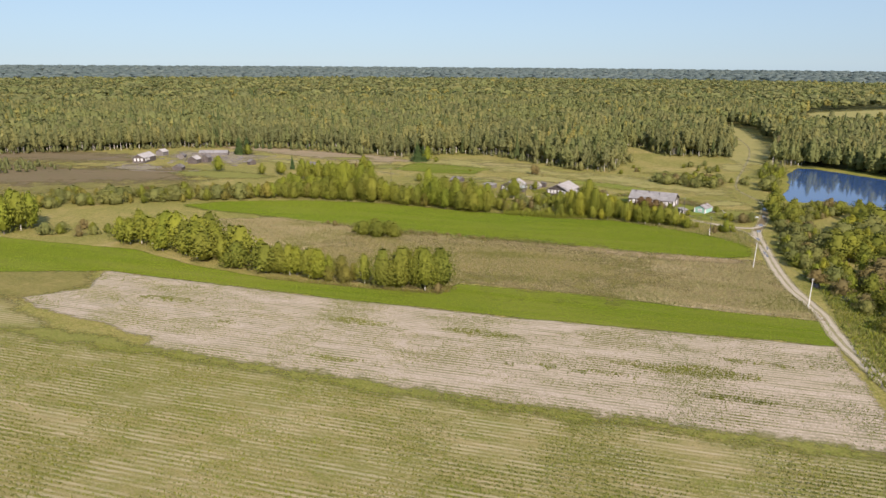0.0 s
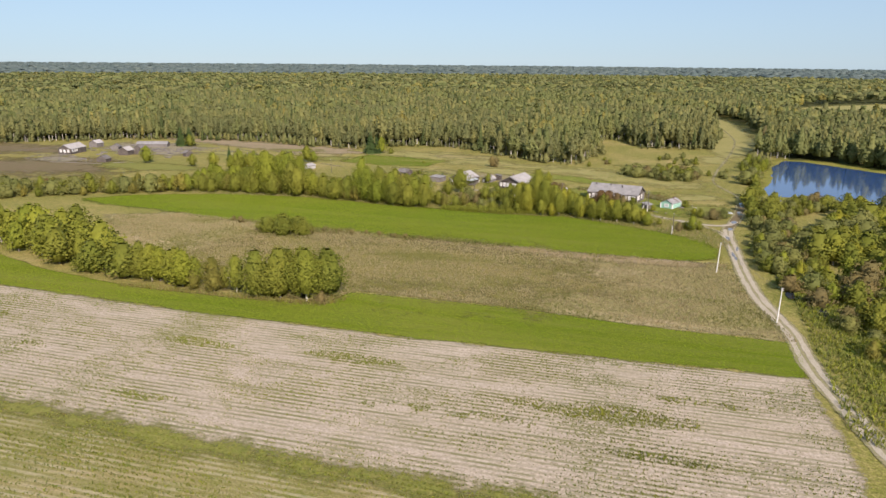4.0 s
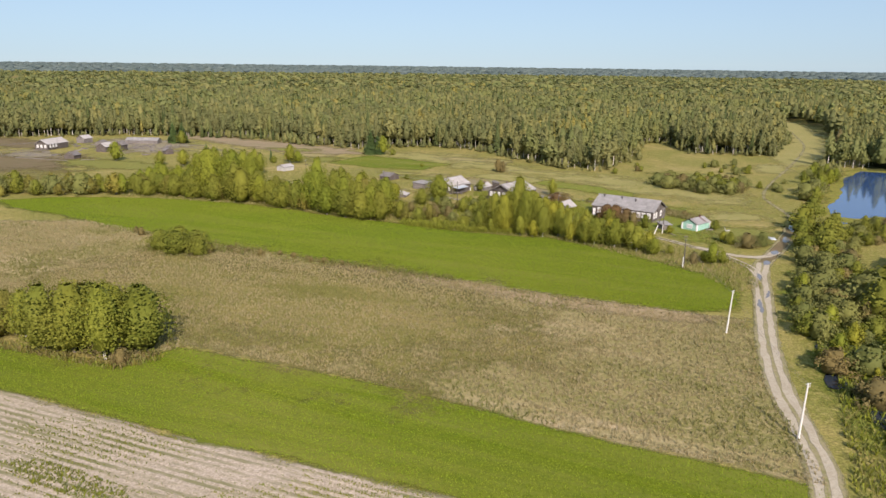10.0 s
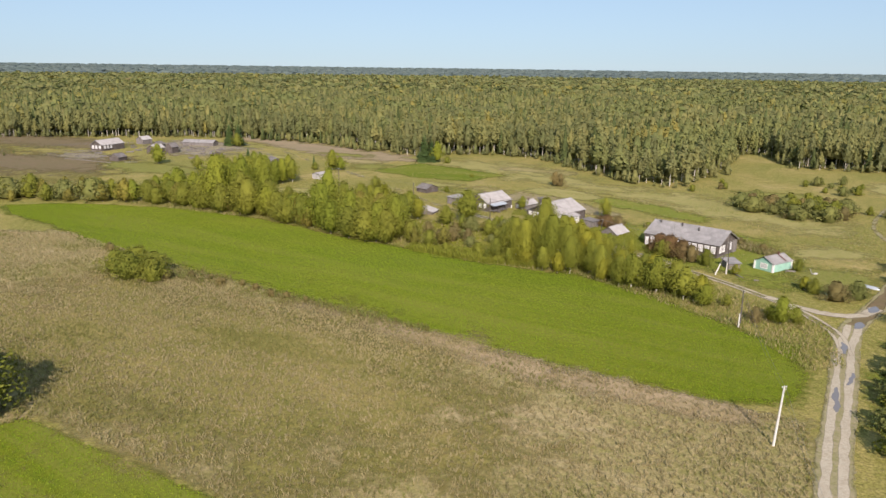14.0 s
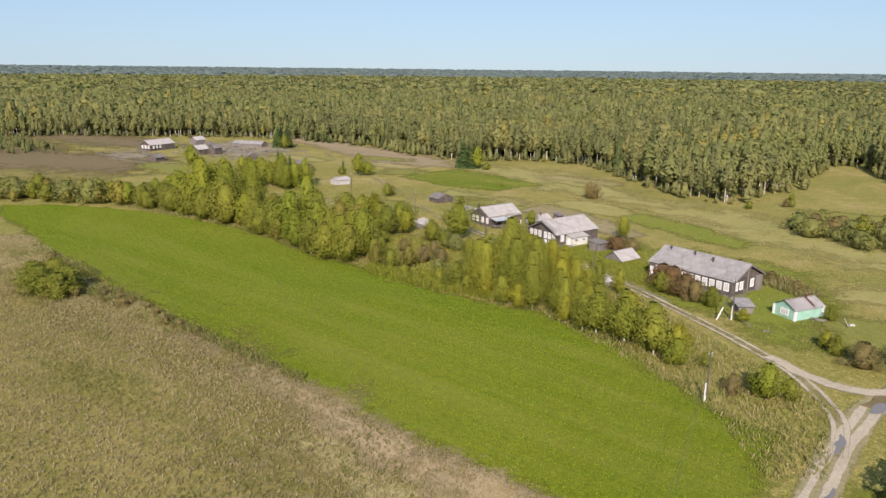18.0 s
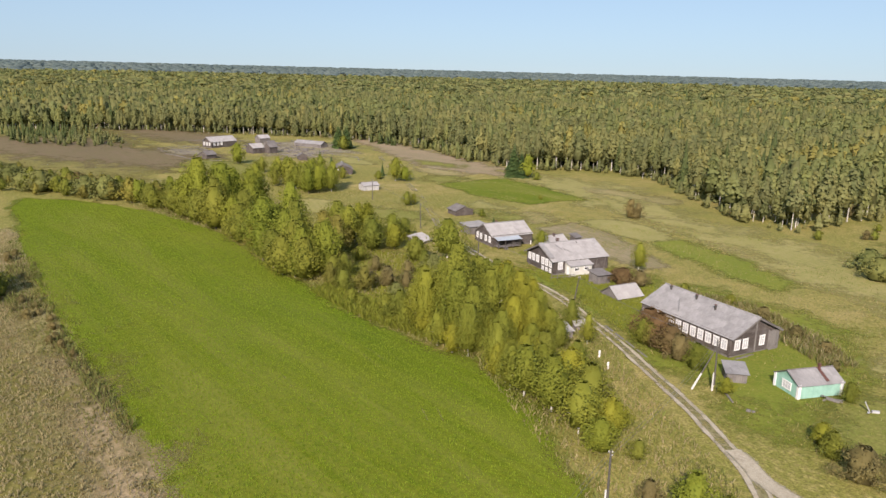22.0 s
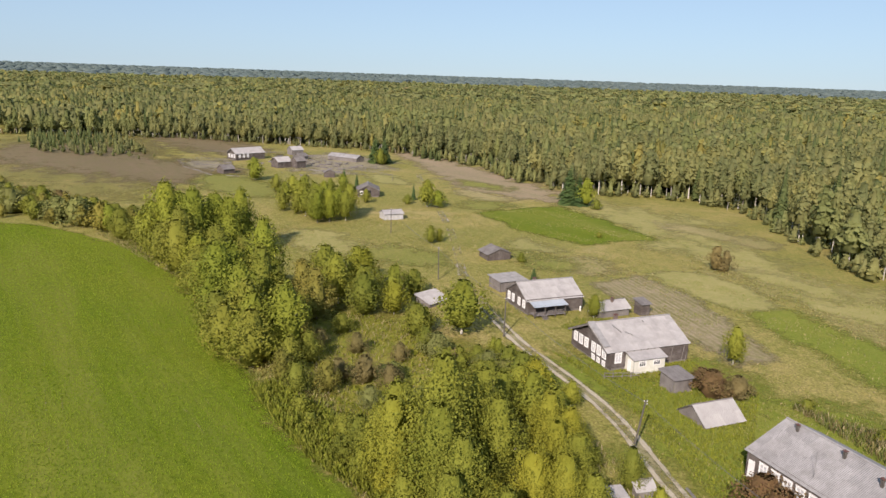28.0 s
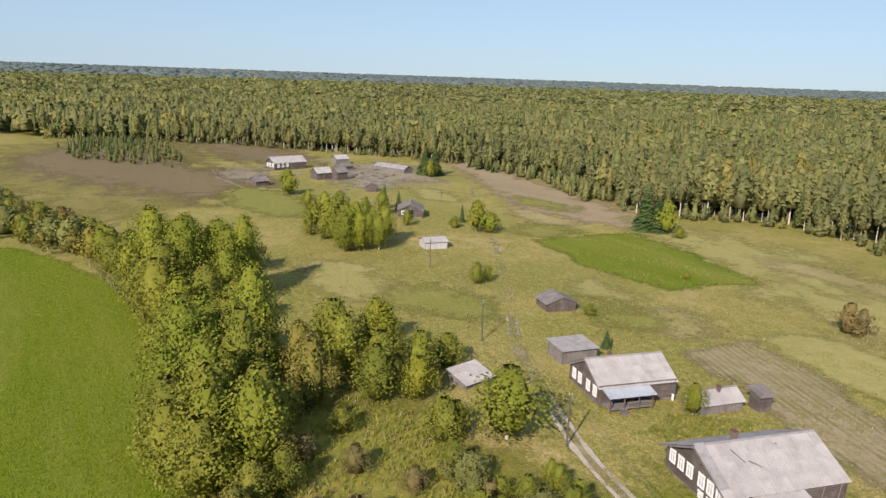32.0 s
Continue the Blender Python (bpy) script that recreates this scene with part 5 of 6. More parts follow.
MIX = [W_BIRCH, W_ASPEN, W_SPRUCE, W_YELLOW, W_ALDER, W_RUST]
P1 = outside(scatter(4.4, 150, 470, -36, 106))
P2 = outside(scatter(6.2, 470, 900, -28, 100))
P3 = outside(scatter(13.8, 900, 1950, -24, 97))
P4 = scatter(56, 1950, 4750, -26, 99)
zero = np.zeros(200000)
rim = edge_distance(CLEARING, P1[:, 0], P1[:, 1]) > -18
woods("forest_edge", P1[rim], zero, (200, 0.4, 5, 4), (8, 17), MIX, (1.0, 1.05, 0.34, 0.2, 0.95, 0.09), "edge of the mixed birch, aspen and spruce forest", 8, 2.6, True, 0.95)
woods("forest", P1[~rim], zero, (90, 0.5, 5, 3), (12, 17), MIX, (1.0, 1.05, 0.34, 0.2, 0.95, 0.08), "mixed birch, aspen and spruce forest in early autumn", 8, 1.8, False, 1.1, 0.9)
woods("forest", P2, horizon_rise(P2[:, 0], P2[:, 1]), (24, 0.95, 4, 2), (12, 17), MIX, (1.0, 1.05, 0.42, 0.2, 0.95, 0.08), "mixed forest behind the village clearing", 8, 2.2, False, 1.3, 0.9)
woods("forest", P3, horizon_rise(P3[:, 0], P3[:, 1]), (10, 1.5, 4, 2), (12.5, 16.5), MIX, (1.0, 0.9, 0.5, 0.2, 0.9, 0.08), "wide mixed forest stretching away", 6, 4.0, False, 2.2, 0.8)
woods("distant_forest", P4, horizon_rise(P4[:, 0], P4[:, 1]), (0, 1.4, 5, 2), (13, 15.5), [M_HAZE, M_HAZE], (1, 1), "dark forest on the horizon, its colour tinted bluish for haze", 4, 3.0, False, 10.0, 0.15)
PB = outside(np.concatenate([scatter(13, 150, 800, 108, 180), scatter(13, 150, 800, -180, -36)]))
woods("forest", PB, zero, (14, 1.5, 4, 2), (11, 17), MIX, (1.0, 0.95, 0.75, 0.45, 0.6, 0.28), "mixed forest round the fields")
# young pines on the western edge and along the forest foot
def thicket(name, poly, gap, hs, mats, weights, label, tiers=(60, 0.7, 5, 3)):
    p = np.array(poly, float)
    g1, g2 = np.meshgrid(np.arange(p[:, 0].min(), p[:, 0].max(), gap), np.arange(p[:, 1].min(), p[:, 1].max(), gap))
    q = np.stack([g1.ravel(), g2.ravel()], 1)
    q += rng.uniform(-0.5, 0.5, q.shape) * gap
    q = q[inside(poly, q[:, 0], q[:, 1])]
    return woods(name, q, zero, tiers, hs, mats, weights, label, 6, 0.6)


thicket("young_pines", [(-440, 285), (-375, 290), (-345, 312), (-362, 335), (-420, 340), (-470, 320)], 5.0, (3, 6.5), [W_ALDER, W_SPRUCE, W_ASPEN], (1.3, 0.6, 0.5), "young dark pines spreading into the meadow")
thicket("young_pines", [(-350, 312), (-322, 330), (-345, 338), (-366, 332)], 8.0, (1.5, 4), [W_ALDER, W_SPRUCE], (1.2, 0.5), "scattered young pines in the meadow")
thicket("young_trees", [(-300, 452), (-240, 455), (-196, 440), (-196, 450), (-240, 467), (-290, 464)], 4.2, (3.5, 7), [W_ASPEN, W_SPRUCE, W_BIRCH], (1, 0.7, 1), "young growth along the forest foot")
U = scatter(3.4, 150, 480, -20, 106)
du = edge_distance(CLEARING, U[:, 0], U[:, 1])
U = U[(du > -9) & (du < 3.5) & (U[:, 1] > 280) & ((U[:, 0] < 25) | (U[:, 1] > 440)) & (U[:, 0] < 60) & (rng.uniform(0, 1, len(U)) < 0.6)]
woods("forest_undergrowth", U, zero, (60, 0.7, 5, 3), (1.5, 6.5), [W_ALDER, W_BIRCH, W_ASPEN, W_RUST], (1.2, 0.7, 0.7, 0.3), "bushy undergrowth at the forest edge", 6, 0.5)
sheet("scrub_meadow", [(118, 750), (150, 748), (228, 790), (325, 905), (390, 1080), (270, 1115), (165, 1025), (122, 880)], 0.02, M_DULL, "dull brown-green scrub ground in the glade", 122, 8, 8)
thicket("glade_scrub", [(116, 750), (150, 748), (228, 790), (290, 880), (262, 950), (180, 905), (122, 900)], 8.0, (2, 4.5), [W_ALDER, W_BIRCH, W_RUST], (1.3, 0.7, 0.4), "low scrub growing over the glade", (20, 1.1, 4, 2))
thicket("far_thicket", [(95, 140), (190, 120), (200, 320), (140, 325), (96, 318)], 4.6, (6, 12), [W_ALDER, W_BIRCH, W_SPRUCE, W_YELLOW], (1.3, 0.7, 0.5, 0.2), "dense green thicket south of the pond")
thicket("far_thicket", [(96, 470), (112, 447), (160, 442), (260, 450), (260, 480), (100, 490)], 5.5, (8, 14), [W_ALDER, W_ASPEN, W_SPRUCE], (1.3, 0.7, 0.6), "dark trees behind the pond")

# ---- grasses and weeds ----


def tufts(name, poly, per_m2, hs, width, mats, label, blades=3, patch=0.0, holes=(), row=0.0, zoned=False):
    """Loose grass tufts or weeds over a patch of ground."""
    p = np.array(poly, float)
    lo, hi = p.min(0), p.max(0)
    per_m2, width = per_m2 * 1.7, width * 0.55
    n = int((hi - lo).prod() * per_m2)
    q = rng.uniform(lo, hi, (n, 2))
    k = inside(poly, q[:, 0], q[:, 1])
    for h_ in holes:
        k &= ~inside(h_, q[:, 0], q[:, 1])
    q = q[k]
    if patch:
        f = np.array([noise.noise((x * 0.06, y * 0.13, 5.0)) + 0.5 * noise.noise((x * 0.3, y * 0.4, 2.0)) for x, y in q])
        q = q[f > rng.normal(patch, 0.25, len(q))]
    if row:  # weeds stand along the drill rows
        c, s = math.cos(radians(1.2)), math.sin(radians(1.2))
        u, v = q[:, 0] * c - q[:, 1] * s, q[:, 0] * s + q[:, 1] * c
        v = (np.round(v / row) + rng.normal(0, 0.16, len(v))) * row
        q = np.stack([u * c + v * s, v * c - u * s], 1)
    pick = rng.integers(len(mats), size=len(q))
    if zoned:  # the kinds of grass keep to patches of their own
        f = np.array([noise.noise((x * 0.045, y * 0.11, 7.0)) + 0.4 * noise.noise((x * 0.2, y * 0.35, 1.0)) for x, y in q])
        pick = np.clip((f * 1.1 + 0.5 + rng.normal(0, 0.16, len(q))) * len(mats), 0, len(mats) - 1).astype(int)
    q, pick = np.repeat(q, blades, 0), np.repeat(pick, blades)
    n = len(q)
    h = rng.uniform(*hs, n)
    a, lean = rng.uniform(0, 6.283, n), rng.uniform(0, 6.283, n)
    d = np.stack([np.cos(a), np.sin(a), np.zeros(n)], 1) * (width * rng.uniform(0.6, 1.4, n))[:, None]
    c = np.concatenate([q + rng.normal(0, width * 0.6, (n, 2)), np.full((n, 1), 0.03)], 1)
    up = np.stack([np.cos(lean) * 0.45, np.sin(lean) * 0.45, np.ones(n)], 1) * h[:, None]
    quads = np.stack([c - d * 0.6, c + d * 0.6, c + up + d * 0.9, c + up - d * 0.9], 1)
    nb = unit_rows(np.stack([np.cos(lean) * 0.35, np.sin(lean) * 0.35, np.ones(n)], 1))
    quads, nb = facing(quads, nb)
    return tagged(new(name, poly_mesh(name, quads.reshape(-1, 3), np.arange(n * 4).reshape(-1, 4), mats, pick, np.zeros(n), nb)), label, "grass", kind="stuff")


tufts("dry_grass", FALLOW, 2.4, (0.2, 0.5), 0.075, [M_STRAWG, M_STRAWG, M_DRYG, M_DRYG, M_OLIVE], "tall dry and olive grass tufts in the fallow field", 4, 0.0, (), 0.0, True)
tufts("crop_shoots", CROP, 13.0, (0.08, 0.17), 0.09, [M_SHOOTS], "short bright green shoots of the winter crop", 1)
tufts("crop_shoots", STRIP, 11.0, (0.08, 0.17), 0.09, [M_SHOOTS], "short bright green shoots of the winter crop", 1)
tufts("field_weeds", STUBBLE, 10.0, (0.08, 0.24), 0.12, [M_WEED, M_WEED, M_ALDER], "weeds growing between the stubble rows", 1, 0.05, (), 1.15)
for x, y, a, b in PATCHES:
    tufts("weed_patch", [(x + a * math.cos(u * math.pi / 5), y + b * math.sin(u * math.pi / 5)) for u in range(10)], 6.0, (0.12, 0.35), 0.13, [M_ALDER, M_WEED, M_ASPEN], "patch of yellow-green weeds in the stubble", 2, -0.1)
tufts("field_weeds", [(-120, 50), (50, 50), (40, 118), (-150, 120)], 7.0, (0.1, 0.3), 0.15, [M_WEED, M_ASPEN, M_GRASS, M_ALDER], "green weeds overgrowing the pale rows", 1, -0.05, (), 1.15)
tufts("meadow_tufts", [(-170, 300), (-120, 305), (-60, 330), (20, 296), (36, 330), (36, 400), (-60, 410), (-150, 420)], 3.2, (0.1, 0.35), 0.10, [M_GRASS, M_WEED, M_DRYG], "meadow grass tufts round the houses", 1, 0.2)
tufts("edge_grass", [(-175, 283), (-120, 291), (-88, 288), (-46, 284), (-22, 287), (14, 271), (26, 258), (31, 262), (26, 282), (-20, 312), (-60, 318), (-95, 300), (-175, 292)], 3.0, (0.25, 0.7), 0.10, [M_GRASS, M_DRYG, M_GRASS], "rank grass along the tree belt", 2, 0.0, [MARSH])
tufts("marsh_grass", MARSH, 3.5, (0.2, 0.6), 0.10, [M_YELLOW, M_ASPEN, M_ASPEN, M_DRYG], "bright yellow-green marsh grass", 2, -0.2)
tufts("brown_weeds", [(-26, 343), (-10, 346), (6, 338), (14, 331), (10, 327), (-4, 335), (-16, 340)], 5.0, (0.4, 1.2), 0.10, [M_TWIG, M_WILLOW, M_DRYG], "tall brown dock and willowherb behind the long house", 2)
tufts("brown_weeds", [(-128, 244), (-88, 237.5), (-60, 240), (-30, 240.2), (-30, 242), (-62, 242.5), (-100, 246), (-128, 249)], 4.0, (0.4, 1.1), 0.10, [M_TWIG, M_WILLOW, M_GRASS], "brown weeds along the field edge", 2, 0.12)
tufts("brown_weeds", [(-110, 173.5), (-58, 175.5), (-54, 182), (-58, 184), (-62, 177), (-110, 176)], 4.0, (0.3, 0.9), 0.10, [M_TWIG, M_RUST, M_GRASS], "brown weeds at the foot of the tree row", 2)
tufts("sedge", [(40, 150), (70, 110), (90, 150), (60, 210), (50, 250), (52, 285), (41, 292), (36, 262), (41, 215)], 1.4, (0.4, 0.9), 0.16, [M_GRASS, M_WEED, M_ASPEN], "rank sedge in the wet ground", 3)
tufts("nettles", [(-57, 329), (-46, 330.5), (-43, 345), (-30, 343), (-22, 330), (-10, 319.5), (-13, 313.5), (-24, 318.7), (-36, 324.2), (-48, 327.6)], 9.0, (0.12, 0.4), 0.075, [M_ASPEN, M_ASPEN, M_WEED], "lush nettles round the old houses", 3)
tufts("nettles", [(-66, 344), (-60, 352), (-56, 348), (-58, 338), (-64, 338)], 9.0, (0.12, 0.4), 0.075, [M_ASPEN, M_WEED], "lush nettles round the old houses", 3)
tufts("nettles", [(-66, 284.5), (-46, 284), (-30, 287), (-30, 290), (-48, 291), (-66, 288)], 9.0, (0.5, 1.5), 0.13, [M_ASPEN, M_ALDER], "tall green weeds at the field edge", 3)

# ---- building kit ----


def sheet_mesh(name, mat, waves=6, amp=0.03):
    """A corrugated sheet, 1 by 1, its waves running up the slope."""
    n = waves * 4
    v = [(i / n, j, amp * math.sin(i * math.pi / 2)) for j in (0, 1) for i in range(n + 1)]
    return mesh_from(name, v, [(i, i + 1, n + 2 + i, n + 1 + i) for i in range(n)], [mat], smooth=True)


def log_mesh(mat):
    bm = bmesh.new()
    bmesh.ops.create_cone(bm, cap_ends=True, segments=8, radius1=0.145, radius2=0.135, depth=1.0)
    bmesh.ops.rotate(bm, matrix=Matrix.Rotation(math.pi / 2, 3, "Y"), verts=bm.verts)
    me = bpy.data.meshes.new("log")
    bm.to_mesh(me)
    bm.free()
    me.materials.append(mat)
    return me


SH_OLD, SH_NEW, SH_TIN, LOG = sheet_mesh("sheet", M_SLATE), sheet_mesh("sheet", M_SLATEW), sheet_mesh("sheet", M_TIN), log_mesh(M_LOG)
BOARD_ROOF = mesh_from("board", [(0, 0, 0), (1, 0, 0), (1, 1, 0), (0, 1, 0), (0, 0, 0.04), (1, 0, 0.04), (1, 1, 0.04), (0, 1, 0.04)],
                       [(4, 5, 6, 7), (0, 3, 2, 1), (0, 1, 5, 4), (1, 2, 6, 5), (2, 3, 7, 6), (3, 0, 4, 7)], [M_PLANK])


def slope(parent, origin, along, up, me, size=(1.1, 1.7), name="sheet", skip=()):
    """Covers a roof slope with overlapping sheets. origin: lower corner; along and up: its two edges."""
    o, a, u = Vector(origin), Vector(along), Vector(up)
    n = a.cross(u).normalized()
    if n.z < 0:
        o, a, n = o + a, -a, -n
    na, nu = max(1, round(a.length / size[0])), max(1, round(u.length / size[1]))
    ea, eu = a / na, u / nu
    bm = bmesh.new()
    vs = [bm.verts.new(p) for p in (o - n * 0.10, o + a - n * 0.10, o + a + u - n * 0.10, o + u - n * 0.10)]
    vt = [bm.verts.new(v.co + n * 0.05) for v in vs]
    bm.faces.new(vt)
    bm.faces.new(vs[::-1])
    for k in range(4):
        bm.faces.new((vs[k], vs[(k + 1) % 4], vt[(k + 1) % 4], vt[k]))
    part("roof_deck", bm, M_PLANK, parent)
    for j in range(nu):
        for k in range(na):
            if (j, k) in skip:
                continue
            lift = n * (0.012 * j + 0.006 * (k % 2) + rng.uniform(0, 0.015))
            p = o + ea * k + eu * (j - 0.06) + lift
            m = Matrix.Identity(4)
            tilt = (eu * 1.12 + n * -0.012)
            for c_, vec in enumerate((ea * 1.03, tilt, n)):
                for r_ in range(3):
                    m[r_][c_] = vec[r_]
            m.translation = p
            shared(name, me, parent, m)


def window(parent, m, w=0.95, h=1.25, pane=None, cols=2, case=0.14):
    """A window whose outer face looks along local -y; m: the middle of its sill line."""
    bm = bmesh.new()
    ring = [[bm.verts.new((x * (w / 2 + e), y, -e if z == 0 else h + e)) for x, z in ((-1, 0), (1, 0), (1, 1), (-1, 1))] for e, y in ((case, -0.09), (0, -0.09), (0, 0.0), (case, 0.0))]
    for a, b in zip(ring, ring[1:] + ring[:1]):
        for k in range(4):
            bm.faces.new((a[k], b[k], b[k - 3], a[k - 3]))
    bmesh.ops.recalc_face_normals(bm, faces=bm.faces[:])
    f = part("window", bm, M_WHITE, parent, "white-painted wooden window", m)
    part("head_board", boxes((-w / 2 - case - 0.05, -0.12, h + case, w / 2 + case + 0.05, 0.0, h + case + 0.07)), M_WHITE, f)
    for k in range(1, cols):
        part("mullion", boxes((-w / 2 + w * k / cols - 0.03, -0.07, 0.002, -w / 2 + w * k / cols + 0.03, -0.012, h - 0.002)), M_WHITE, f)
    part("transom", boxes((-w / 2 + 0.002, -0.066, h * 0.66, w / 2 - 0.002, -0.014, h * 0.66 + 0.05)), M_WHITE, f)
    part("pane", boxes((-w / 2, -0.035, 0.0, w / 2, -0.025, h)), pane or M_PANE, f)
    return f


def face(side, u, z, W, L):
    """Pose on a wall of a house W wide and L long: 'front' (y=0), 'back', 'left' (x=0) or 'right' (x=W), u metres along it."""
    return {"front": pose(u, -0.15, z), "back": pose(u, L + 0.15, z, 0, 0, 180), "left": pose(-0.15, u, z, 0, 0, -90), "right": pose(W + 0.15, u, z, 0, 0, 90)}[side]


def log_house(name, x, y, ang, W, L, eave, ridge, label, left=None, right=None, over=0.5, front_over=0.7, sides=0.35):
    """A log house with its ridge along local y and its front gable at y = 0."""
    h = empty(name, pose(x, y, 0.02, 0, 0, ang), label, "house")
    part("footing", boxes((0.05, 0.05, 0, W - 0.05, L - 0.05, 0.34)), M_PLANK, h)
    step, z = 0.245, 0.42
    while z < ridge - 0.35:
        k = 0 if z <= eave else (z - eave) / (ridge - eave) * W / 2 + 0.25
        ln = W - 2 * k + (0.5 if z <= eave else 0)
        if ln > 0.5:
            for yy in (0, L):
                shared("log", LOG, h, Matrix.Translation((W / 2, yy, z)) @ Matrix.Diagonal((ln, 1, 1, 1)))
        if z <= eave - 0.05:
            for xx in (0, W):
                shared("log", LOG, h, Matrix.Translation((xx, L / 2, z + 0.12)) @ Matrix.Rotation(math.pi / 2, 4, "Z") @ Matrix.Diagonal((L + 0.5, 1, 1, 1)))
        z += step
    rise = (ridge - eave) / (W / 2)
    ex = W / 2 + sides
    for sgn, me in ((-1, left or SH_OLD), (1, right or SH_OLD)):
        lo = (W / 2 + sgn * ex, -front_over, ridge - rise * ex + 0.12)
        slope(h, lo, (0, L + front_over + over, 0), (-sgn * ex, 0, rise * ex), me)
    bm = bmesh.new()
    tube(bm, (W / 2, -front_over, ridge + 0.17), (W / 2, L + over, ridge + 0.17), 0.13, 0.13, 6)
    part("ridge_cap", bm, M_SLATE, h)
    for sgn in (-1, 1):
        bm = bmesh.new()
        m_ = Matrix.Translation((W / 2, -front_over + 0.02, ridge)) @ Matrix.Rotation(sgn * math.atan(rise), 4, "Y")
        box(bm, 0 if sgn > 0 else -math.hypot(ex, rise * ex), -0.03, -0.16, math.hypot(ex, rise * ex) if sgn > 0 else 0, 0.03, 0.08, m=m_)
        part("verge_board", bm, M_PLANK, h)
    for yy in np.arange(0.2, L, 1.2):
        for sgn in (-1, 1):
            bm = boxes((-0.06, -0.05, -0.16, 0.06, 0.05, 0.0))
            part("rafter_end", bm, M_LOG, h, "", pose(W / 2 + sgn * (ex - 0.1), yy, ridge - rise * (ex - 0.1) + 0.04))
    return h


PLANKS = {}


def plank_wall(parent, a, b, h0, h1, mat, name="plank"):
    """Upright boards side by side from a to b; their height runs from h0 to h1, or to a gable peak, if h1 is a pair."""
    if mat.name not in PLANKS:
        PLANKS[mat.name] = bpy.data.meshes.new("plank")
        bm = boxes((0, -0.05, 0, 1, 0, 1))
        bm.to_mesh(PLANKS[mat.name])
        bm.free()
        PLANKS[mat.name].materials.append(mat)
    a, b = Vector(a), Vector(b)
    d = b - a
    n = max(3, int(d.length / 0.30))
    nrm = Vector((d.y, -d.x)).normalized()
    turn = Matrix.Rotation(math.atan2(d.y, d.x), 4, "Z")
    for i in range(n):
        f = (i + 0.5) / n
        hh = h0 + (h1 - h0) * f if not isinstance(h1, tuple) else h0 + (h1[0] - h0) * (1 - abs(2 * f - 1))
        p = a + d * (i / n + 0.004) + nrm * (0.05 + rng.uniform(0.0, 0.03))
        m = Matrix.Translation((p.x, p.y, 0)) @ turn @ Matrix.Rotation(math.pi, 4, "Z") @ Matrix.Translation((-d.length / n, 0, 0)) @ Matrix.Diagonal((d.length / n * 0.965, 1, hh * rng.uniform(0.985, 1.0), 1))
        shared(name, PLANKS[mat.name], parent, m)


def plank_shed(name, x, y, ang, W, L, eave, ridge, label, wall=None, roof=None, mono=False, over=0.3, door=None, category="shed"):
    """A board shed: ridge along local y, or with mono a single slope falling from x = 0 to x = W."""
    wall, roof = wall or M_PLANK, roof or SH_OLD
    h = empty(name, pose(x, y, 0.02, 0, 0, ang), label, category)
    size, pn = ((1.1, 1.7), "sheet") if roof is not BOARD_ROOF else ((0.3, 9.0), "board")
    if mono:
        plank_wall(h, (0, 0), (W, 0), ridge, eave, wall)
        plank_wall(h, (W, L), (0, L), eave, ridge, wall)
        plank_wall(h, (W, 0), (W, L), eave, eave, wall)
        plank_wall(h, (0, L), (0, 0), ridge, ridge, wall)
        r = (ridge - eave) / W
        slope(h, (W + over, -over, eave - r * over + 0.1), (0, L + 2 * over, 0), (-W - 2 * over, 0, r * (W + 2 * over)), roof, size, pn)
    else:
        plank_wall(h, (0, 0), (W, 0), eave, (ridge,), wall)
        plank_wall(h, (W, L), (0, L), eave, (ridge,), wall)
        plank_wall(h, (W, 0), (W, L), eave, eave, wall)
        plank_wall(h, (0, L), (0, 0), eave, eave, wall)
        r = (ridge - eave) / (W / 2)
        ex = W / 2 + over
        for sgn in (-1, 1):
            slope(h, (W / 2 + sgn * ex, -over, ridge - r * ex + 0.1), (0, L + 2 * over, 0), (-sgn * ex, 0, r * ex), roof, size, pn)
        bm = bmesh.new()
        tube(bm, (W / 2, -over, ridge + 0.13), (W / 2, L + over, ridge + 0.13), 0.09, 0.09, 6)
        part("ridge_cap", bm, M_PLANK, h)
    if door:
        side, u, w, hh, dm = door
        part("door", boxes((-w / 2, -0.06, 0.05, w / 2, 0, hh), (-w / 2 + 0.1, -0.08, hh * 0.25, w / 2 - 0.1, -0.05, hh * 0.25 + 0.12), (-w / 2 + 0.1, -0.08, hh * 0.75, w / 2 - 0.1, -0.05, hh * 0.75 + 0.12)), dm, h, "",
             face(side, u, 0, W, L) @ pose(0, 0.11, 0))
    return h


def chimney(parent, x, y, z, s=0.5, h=0.9, mat=None, top=None):
    c = part("chimney", boxes((-s / 2, -s / 2, -0.8, s / 2, s / 2, h), (-s / 2 - 0.06, -s / 2 - 0.06, h - 0.16, s / 2 + 0.06, s / 2 + 0.06, h - 0.02), bev=0.015), mat or M_BRICK, parent, "sooty brick chimney", pose(x, y, z))
    part("cap", boxes((-s / 2 - 0.1, -s / 2 - 0.1, h + 0.12, s / 2 + 0.1, s / 2 + 0.1, h + 0.15), (-0.03, -0.03, h - 0.02, 0.03, 0.03, h + 0.13)), top or M_RUSTM, c)


